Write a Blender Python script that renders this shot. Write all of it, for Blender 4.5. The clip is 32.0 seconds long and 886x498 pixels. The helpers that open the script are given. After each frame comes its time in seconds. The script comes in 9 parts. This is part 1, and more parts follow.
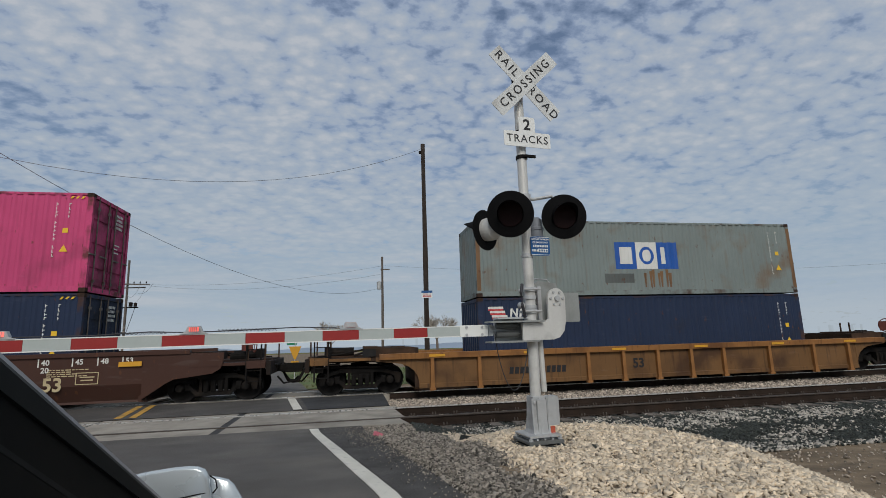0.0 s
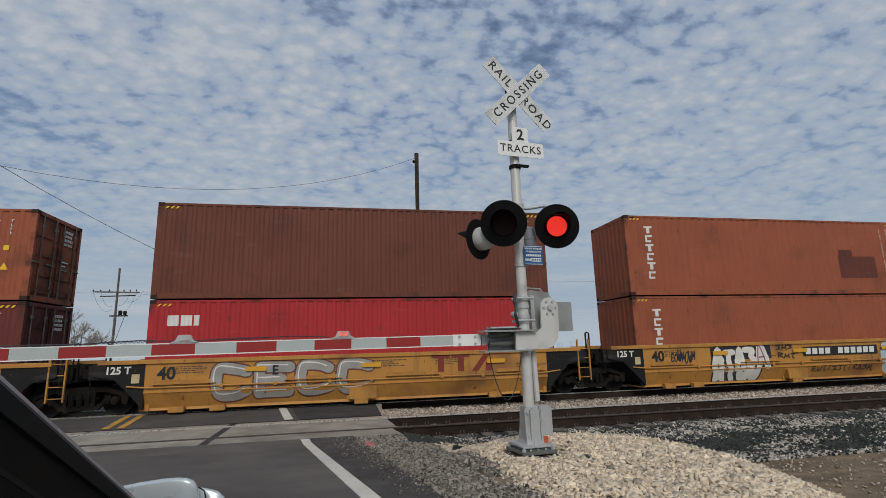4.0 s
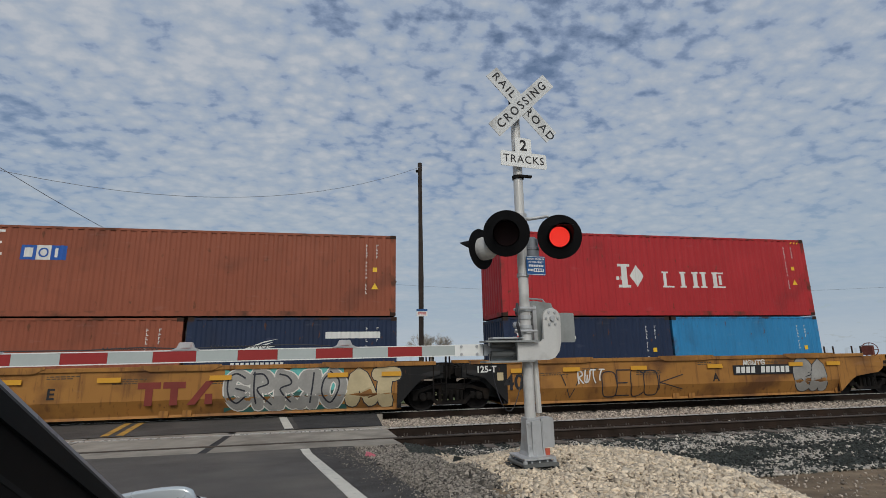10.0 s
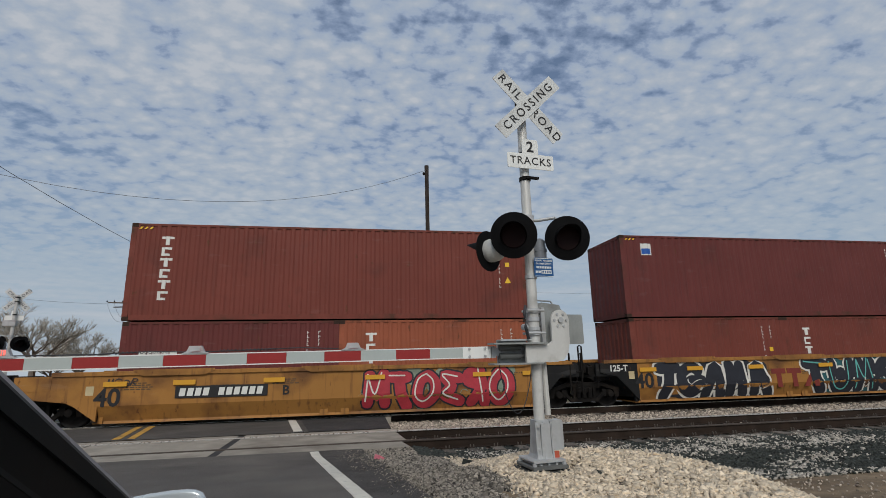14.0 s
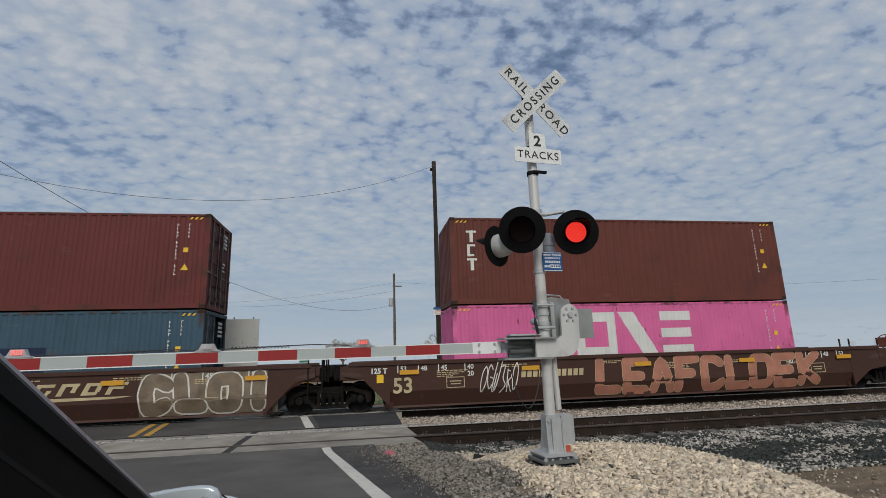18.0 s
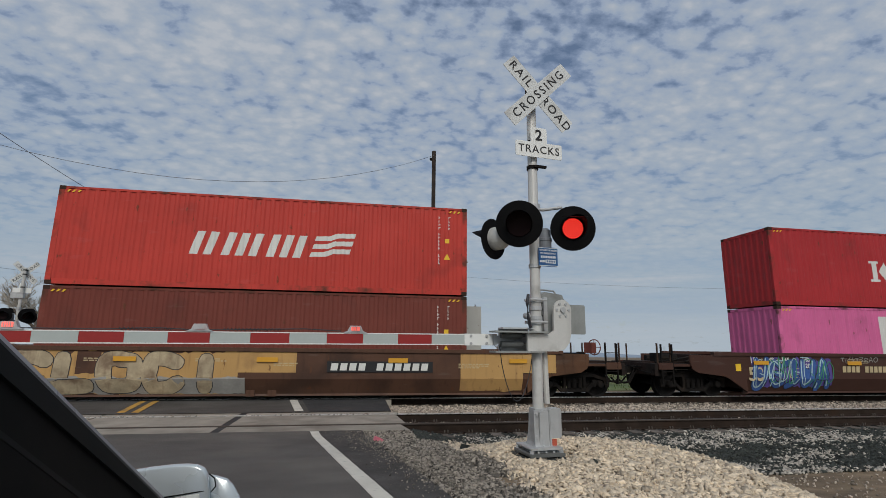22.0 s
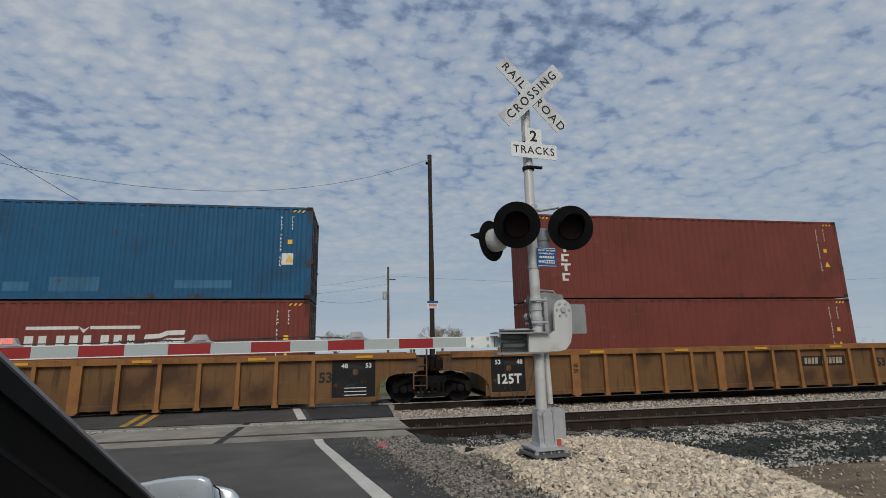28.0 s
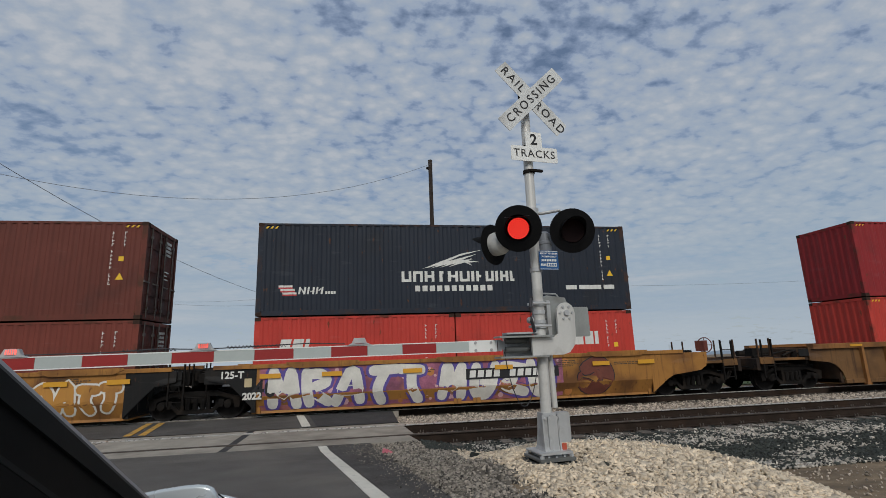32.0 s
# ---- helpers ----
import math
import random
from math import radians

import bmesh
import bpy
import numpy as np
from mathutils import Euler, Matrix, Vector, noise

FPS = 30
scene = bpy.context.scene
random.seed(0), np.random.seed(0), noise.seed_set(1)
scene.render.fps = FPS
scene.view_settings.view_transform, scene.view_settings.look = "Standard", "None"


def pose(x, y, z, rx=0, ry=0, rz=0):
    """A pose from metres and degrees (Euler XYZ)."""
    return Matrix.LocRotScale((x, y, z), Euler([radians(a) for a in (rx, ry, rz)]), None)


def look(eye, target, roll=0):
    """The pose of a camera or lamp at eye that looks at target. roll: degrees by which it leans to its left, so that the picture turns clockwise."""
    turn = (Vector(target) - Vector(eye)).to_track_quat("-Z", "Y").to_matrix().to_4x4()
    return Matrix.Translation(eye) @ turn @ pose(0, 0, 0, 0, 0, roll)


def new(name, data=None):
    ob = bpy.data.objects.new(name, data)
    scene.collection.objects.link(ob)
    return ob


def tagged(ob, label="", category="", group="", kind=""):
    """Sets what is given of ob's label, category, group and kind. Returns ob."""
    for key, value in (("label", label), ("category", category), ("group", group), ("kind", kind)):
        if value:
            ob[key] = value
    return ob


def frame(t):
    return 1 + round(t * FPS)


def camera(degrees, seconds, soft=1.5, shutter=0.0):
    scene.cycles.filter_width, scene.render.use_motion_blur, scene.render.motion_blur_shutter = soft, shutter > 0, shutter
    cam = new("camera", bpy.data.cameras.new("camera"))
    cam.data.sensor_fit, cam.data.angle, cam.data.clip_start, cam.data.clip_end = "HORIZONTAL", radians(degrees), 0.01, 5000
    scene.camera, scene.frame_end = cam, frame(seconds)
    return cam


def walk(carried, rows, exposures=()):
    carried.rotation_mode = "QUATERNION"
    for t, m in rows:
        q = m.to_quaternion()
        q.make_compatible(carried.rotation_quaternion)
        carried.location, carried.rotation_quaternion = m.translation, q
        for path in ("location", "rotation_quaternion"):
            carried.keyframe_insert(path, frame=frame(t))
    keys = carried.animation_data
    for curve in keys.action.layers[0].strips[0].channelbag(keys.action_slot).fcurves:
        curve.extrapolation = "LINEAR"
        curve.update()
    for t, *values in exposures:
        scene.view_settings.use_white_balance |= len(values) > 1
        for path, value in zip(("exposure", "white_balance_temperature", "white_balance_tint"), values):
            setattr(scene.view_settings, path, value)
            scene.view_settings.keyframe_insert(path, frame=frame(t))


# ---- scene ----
EYE = (0.0, 0.0, 1.67)      # the phone at the car's open window; z = 0 is the rail head
cam = camera(84.22, 32.0, soft=0.6)
# seconds, yaw, pitch, roll in degrees: the held phone turns, its place stays
ROWS = [
    (0.0, -10.6, 10.12, -1.63), (0.5, -10.6, 10.2, -1.64), (1.0, -10.8, 10.4, -1.39), (1.5, -10.93, 10.51, -1.29),
    (2.0, -10.97, 10.59, -1.4), (2.5, -10.96, 10.7, -1.48), (3.0, -11.05, 10.86, -1.64), (3.5, -11.46, 11.07, -1.42),
    (5.5, -11.02, 11.26, -2.07), (6.0, -11.12, 11.54, -2.03), (6.5, -11.26, 11.78, -1.82), (7.0, -11.14, 11.76, -1.94),
    (7.5, -10.96, 11.66, -2.21), (8.0, -10.79, 11.54, -2.41), (8.5, -10.65, 11.4, -2.59), (9.0, -10.73, 11.6, -2.45),
    (9.5, -11.07, 12.03, -1.6), (10.0, -11.15, 12.26, -0.98), (10.5, -11.05, 12.25, -0.86), (11.0, -10.91, 12.19, -0.88),
    (11.5, -10.61, 12.14, -1.32), (12.0, -10.65, 12.29, -1.38), (12.5, -10.73, 12.44, -1.24), (13.0, -10.57, 12.36, -1.66),
    (13.5, -10.51, 12.47, -1.61), (14.0, -10.28, 12.55, -1.23), (14.5, -9.85, 12.32, -1.34), (16.5, -9.3, 11.87, -1.66),
    (17.0, -9.34, 11.96, -1.57), (17.5, -9.26, 12.06, -1.54), (18.0, -9.27, 12.08, -1.78), (18.5, -9.73, 12.65, -1.67),
    (19.0, -11.48, 14.75, -1.01), (19.5, -11.76, 16.13, -0.48), (20.0, -12.39, 16.92, 0.31), (20.5, -12.73, 16.65, 0.59),
    (21.0, -12.14, 15.62, 0.39), (21.5, -10.78, 13.55, 0.29), (22.0, -9.71, 10.96, 0.69), (22.5, -9.27, 10.11, 0.63),
    (23.0, -10.07, 10.6, 0.85), (23.5, -10.35, 10.69, 0.78), (24.0, -10.29, 10.8, 0.31), (24.5, -10.19, 10.9, -0.1),
    (25.0, -10.08, 11.03, -0.33), (25.5, -10.15, 11.19, -0.39), (27.5, -9.76, 11.09, -1.07), (28.0, -9.9, 11.35, -1.11),
    (28.5, -10.26, 11.9, -1.26), (29.0, -10.21, 12.13, -1.66), (29.5, -10.13, 12.17, -1.69), (30.0, -9.94, 12.15, -1.73),
    (30.5, -9.79, 12.12, -1.84), (31.0, -9.66, 12.03, -1.92), (31.5, -9.7, 11.96, -1.78), (32.0, -9.69, 11.9, -1.92),
]
walk(cam, [(t, pose(*EYE, 0, 0, yaw) @ pose(0, 0, 0, 90 + pitch, 0, 0) @ pose(0, 0, 0, 0, 0, roll))
           for t, yaw, pitch, roll in ROWS], exposures=[(0.0, -0.01), (9.0, -0.03), (12.0, -0.01), (14.0, 0.02), (19.0, -0.02), (21.0, -0.10), (23.0, -0.03), (25.0, -0.08), (29.0, -0.08), (32.0, -0.06)])

# ---- light ----
SUN_EL, SUN_AZ = 39.0, 186.0          # degrees; the sun stands behind thin cloud, behind the viewer
sun = new("sun", bpy.data.lights.new("sun", "SUN"))
sun.data.energy, sun.data.angle, sun.data.color = 1.92, radians(28), (1.0, 0.95, 0.88)
_d = Vector((math.sin(radians(SUN_AZ)) * math.cos(radians(SUN_EL)), math.cos(radians(SUN_AZ)) * math.cos(radians(SUN_EL)), math.sin(radians(SUN_EL))))
sun.matrix_basis = look(_d * 60, (0, 0, 0))


def make_world():
    w = bpy.data.worlds.new("sky")
    scene.world = w
    w.use_nodes = True
    nt = w.node_tree
    nt.nodes.clear()
    N, L = nt.nodes.new, nt.links.new

    def math_node(op, a, b=None, c=None):
        n = N("ShaderNodeMath")
        n.operation = op
        for i, v in enumerate((a, b, c)):
            if v is None:
                continue
            if isinstance(v, (int, float)):
                n.inputs[i].default_value = v
            else:
                L(v, n.inputs[i])
        return n.outputs[0]

    def ramp(fac, stops):
        n = N("ShaderNodeValToRGB")
        e = n.color_ramp.elements
        while len(e) < len(stops):
            e.new(0.5)
        for el, (p, c) in zip(e, stops):
            el.position, el.color = p, (*c, 1) if len(c) == 3 else c
        L(fac, n.inputs[0])
        return n.outputs[0]

    def mix(fac, a, b, kind="MIX"):
        n = N("ShaderNodeMix")
        n.data_type, n.blend_type = "RGBA", kind
        for sock, v in ((n.inputs[0], fac), (n.inputs[6], a), (n.inputs[7], b)):
            if isinstance(v, (int, float)):
                sock.default_value = v
            elif isinstance(v, tuple):
                sock.default_value = (*v, 1)
            else:
                L(v, sock)
        return n.outputs[2]

    tc = N("ShaderNodeTexCoord")
    sep = N("ShaderNodeSeparateXYZ")
    L(tc.outputs["Generated"], sep.inputs[0])
    zz = math_node("ADD", math_node("MAXIMUM", sep.outputs[2], 0.0), 0.22)
    comb = N("ShaderNodeCombineXYZ")
    L(math_node("DIVIDE", sep.outputs[0], zz), comb.inputs[0])
    L(math_node("DIVIDE", sep.outputs[1], zz), comb.inputs[1])

    def mapped(loc=(0, 0, 0), rot=0.0, stretch=(1, 1, 1), vec=None):
        mp = N("ShaderNodeMapping")
        mp.inputs["Location"].default_value, mp.inputs["Scale"].default_value = loc, stretch
        mp.inputs["Rotation"].default_value = (0, 0, radians(rot))
        L(vec or comb.outputs[0], mp.inputs[0])
        return mp.outputs[0]

    def noise_tex(scale, detail, rough, dist=0.0, loc=(0, 0, 0), rot=0.0, stretch=(1, 1, 1), out="Fac", vec=None):
        n = N("ShaderNodeTexNoise")
        n.inputs["Scale"].default_value, n.inputs["Detail"].default_value = scale, detail
        n.inputs["Roughness"].default_value, n.inputs["Distortion"].default_value = rough, dist
        L(mapped(loc, rot, stretch, vec), n.inputs["Vector"])
        return n.outputs[out]

    def thin_place(az, el, wide):
        """How deep a direction lies in a thin place of the cloud layer."""
        n = N("ShaderNodeVectorMath")
        n.operation = "DOT_PRODUCT"
        L(tc.outputs["Generated"], n.inputs[0])
        n.inputs[1].default_value = (math.sin(radians(az)) * math.cos(radians(el)), math.cos(radians(az)) * math.cos(radians(el)), math.sin(radians(el)))
        m = N("ShaderNodeMapRange")
        m.interpolation_type = "SMOOTHSTEP"
        m.inputs[1].default_value, m.inputs[2].default_value = math.cos(radians(wide)), 1.0
        L(n.outputs["Value"], m.inputs[0])
        return m.outputs[0]

    # a broken layer of small round puffs: warped cells, finer fleece, broad thick and thin places
    warp = N("ShaderNodeVectorMath")
    warp.operation = "MULTIPLY_ADD"
    L(noise_tex(6.0, 4.0, 0.62, 0.0, (2, 5, 0), out="Color"), warp.inputs[0])
    warp.inputs[1].default_value = (0.06, 0.045, 0)
    L(comb.outputs[0], warp.inputs[2])

    def cells(scale, soft, loc, rot, stretch):
        v = N("ShaderNodeTexVoronoi")
        v.feature = "SMOOTH_F1"
        v.inputs["Scale"].default_value, v.inputs["Smoothness"].default_value = scale, soft
        L(mapped(loc, rot, stretch, warp.outputs[0]), v.inputs["Vector"])
        return math_node("SUBTRACT", 0.8, v.outputs["Distance"])

    puff = math_node("ADD", math_node("MULTIPLY", cells(18.0, 0.30, (0.4, 0.2, 0), 8, (0.84, 1.0, 1)), 0.66),
                     math_node("MULTIPLY", cells(33.0, 0.30, (1.4, 3.2, 0), 6, (0.8, 1.0, 1)), 0.34))
    fleece = noise_tex(46.0, 4.5, 0.6, 0.1, (4.0, 2.0, 0), 4, (0.8, 1.0, 1))
    broad = noise_tex(1.7, 4.0, 0.58, 0.3, (3.1, 6.9, 0), 40, (0.9, 1.2, 1))
    thin = math_node("ADD", math_node("MULTIPLY", thin_place(14, 36, 20), 0.10), math_node("MULTIPLY", thin_place(-34, 17.5, 14), 0.10))
    thin = math_node("ADD", thin, math_node("MULTIPLY", thin_place(46, 32, 28), 0.07))
    amount = math_node("ADD", math_node("ADD", math_node("MULTIPLY", puff, 0.60), math_node("MULTIPLY", fleece, 0.34)), math_node("MULTIPLY_ADD", broad, 0.34, 0.06))
    amount = math_node("SUBTRACT", amount, thin)
    cover = ramp(amount, [(0.25, (0.15, 0.15, 0.15)), (0.45, (1, 1, 1))])
    cloud = ramp(amount, [(0.38, (0.375, 0.475, 0.665)), (0.49, (0.45, 0.54, 0.68)), (0.60, (0.52, 0.592, 0.695)), (0.73, (0.63, 0.675, 0.745))])
    # towards the horizon the layer closes to a pale even grey-blue
    low = ramp(sep.outputs[2], [(0.0, (1, 1, 1)), (0.15, (0.8, 0.8, 0.8)), (0.30, (0.3, 0.3, 0.3)), (0.46, (0, 0, 0))])
    veil = noise_tex(1.0, 5.0, 0.6, 0.4, (1.0, 4.0, 0.6), 0, (2.6, 2.6, 30.0), vec=tc.outputs["Generated"])
    pale = ramp(veil, [(0.34, (0.43, 0.555, 0.70)), (0.54, (0.485, 0.595, 0.705)), (0.72, (0.60, 0.665, 0.74))])
    pale = mix(ramp(sep.outputs[2], [(0.02, (0.7, 0.7, 0.7)), (0.09, (0, 0, 0))]), pale, (0.60, 0.68, 0.755))
    cloud = mix(low, cloud, pale)
    cover = math_node("MAXIMUM", cover, math_node("MULTIPLY", low, 0.8))

    sky = N("ShaderNodeTexSky")
    sky.sky_type, sky.sun_disc = "NISHITA", False
    sky.sun_elevation, sky.sun_rotation = radians(SUN_EL), radians(SUN_AZ)
    sky.dust_density, sky.ozone_density = 1.5, 1.2
    clear = N("ShaderNodeBackground")
    L(sky.outputs[0], clear.inputs[0])
    clear.inputs[1].default_value = 0.085
    layer = N("ShaderNodeBackground")
    L(cloud, layer.inputs[0])
    layer.inputs[1].default_value = 0.725
    both = N("ShaderNodeMixShader")
    L(cover, both.inputs[0])
    L(clear.outputs[0], both.inputs[1])
    L(layer.outputs[0], both.inputs[2])
    out = N("ShaderNodeOutputWorld")
    L(both.outputs[0], out.inputs[0])


make_world()

# ---- materials ----


def material(name, colour, rough=0.6, metal=0.0, vary=0.12, scale=3.0, fine=60.0, stain=None, stain_amount=0.0, stain_scale=1.2,
             streak=0.0, bump=0.0, bump_scale=120.0, emit=None, strength=0.0, island=0.0, random_object=0.0, spec=0.4, rust=0.0):
    """A procedural surface: base colour varied at two scales, stains with a shape of their own, fine relief."""
    m = bpy.data.materials.new(name)
    m.use_nodes = True
    nt = m.node_tree
    N, L = nt.nodes.new, nt.links.new
    bsdf = nt.nodes["Principled BSDF"]
    bsdf.inputs["Roughness"].default_value = rough
    bsdf.inputs["Metallic"].default_value = metal
    bsdf.inputs["Specular IOR Level"].default_value = spec
    if emit:
        bsdf.inputs["Emission Color"].default_value = (*emit, 1)
        bsdf.inputs["Emission Strength"].default_value = strength
    tc = N("ShaderNodeTexCoord")

    def noise_at(sc, detail=3.0, stretch=None, off=0.0):
        n = N("ShaderNodeTexNoise")
        n.inputs["Scale"].default_value, n.inputs["Detail"].default_value = sc, detail
        mp = N("ShaderNodeMapping")
        mp.inputs["Scale"].default_value = stretch or (1, 1, 1)
        mp.inputs["Location"].default_value = (off, off * 0.7, off * 0.3)
        L(tc.outputs["Object"], mp.inputs[0])
        L(mp.outputs[0], n.inputs["Vector"])
        return n.outputs["Fac"]

    def mix(fac, a, b, kind="MIX"):
        n = N("ShaderNodeMix")
        n.data_type, n.blend_type = "RGBA", kind
        for sock, v in ((n.inputs[0], fac), (n.inputs[6], a), (n.inputs[7], b)):
            if isinstance(v, (int, float)):
                sock.default_value = v
            elif isinstance(v, tuple):
                sock.default_value = (*v, 1)
            else:
                L(v, sock)
        return n.outputs[2]

    def span(fac, lo, hi, a=0.0, b=1.0):
        n = N("ShaderNodeMapRange")
        n.inputs[1].default_value, n.inputs[2].default_value = lo, hi
        n.inputs[3].default_value, n.inputs[4].default_value = a, b
        L(fac, n.inputs[0])
        return n.outputs[0]

    dark = tuple(c * (1 - vary) for c in colour)
    light = tuple(min(1, c * (1 + vary)) for c in colour)
    col = mix(span(noise_at(scale), 0.3, 0.7), dark, light)
    col = mix(span(noise_at(fine, 2.0), 0.3, 0.7, 0.0, 0.35), col, tuple(c * (1 - 1.5 * vary) if vary < 0.5 else c * 0.4 for c in colour))
    if stain:
        fac = span(noise_at(stain_scale, 5.0, off=3.7), 0.62 - 0.25 * stain_amount, 0.78 - 0.2 * stain_amount, 0.0, 0.85)
        col = mix(fac, col, stain)
    if streak:
        fac = span(noise_at(5.0, 4.0, (1.6, 1.6, 0.14), 9.1), 0.56, 0.74, 0.0, streak)
        col = mix(fac, col, stain or tuple(c * 0.45 for c in colour))
    if rust:
        spots = span(noise_at(7.0, 6.0, (1, 1, 0.45), 2.2), 0.66, 0.72, 0.0, rust)
        col = mix(spots, col, (0.11, 0.045, 0.022))
        scuff = span(noise_at(2.6, 6.0, (0.5, 1, 2.2), 6.4), 0.65, 0.72, 0.0, 0.16 * rust)
        col = mix(scuff, col, tuple(min(1, 0.75 * c + 0.13) for c in colour))
    if island or random_object:
        src = N("ShaderNodeNewGeometry").outputs["Random Per Island"] if island else N("ShaderNodeObjectInfo").outputs["Random"]
        amt = island or random_object
        col = mix(1.0, col, mix(src, (1 - amt,) * 3, (min(1.6, 1 + amt),) * 3), "MULTIPLY")
    L(col, bsdf.inputs["Base Color"])
    rr = span(noise_at(scale * 2.3, 3.0, off=5.0), 0.3, 0.7, max(0.03, rough - 0.1), min(1, rough + 0.1))
    L(rr, bsdf.inputs["Roughness"])
    if bump:
        b = N("ShaderNodeBump")
        b.inputs["Strength"].default_value, b.inputs["Distance"].default_value = bump, 0.01
        L(noise_at(bump_scale, 4.0), b.inputs["Height"])
        L(b.outputs[0], bsdf.inputs["Normal"])
    return m


GRIME = (0.045, 0.04, 0.035)


PAINT_RGB = {}


def paint(name, colour, amount=0.3, streak=0.35, stain=None, rough=0.55):
    PAINT_RGB[name] = colour
    return material(name, colour, rough, 0.0, 0.09, 0.7, 40.0, stain or tuple(0.55 * c + 0.25 * g for c, g in zip(colour, GRIME)), amount if amount > 0.42 else amount - 0.12, 0.8, streak, 0.05, 30.0, spec=0.18, rust=0.75)


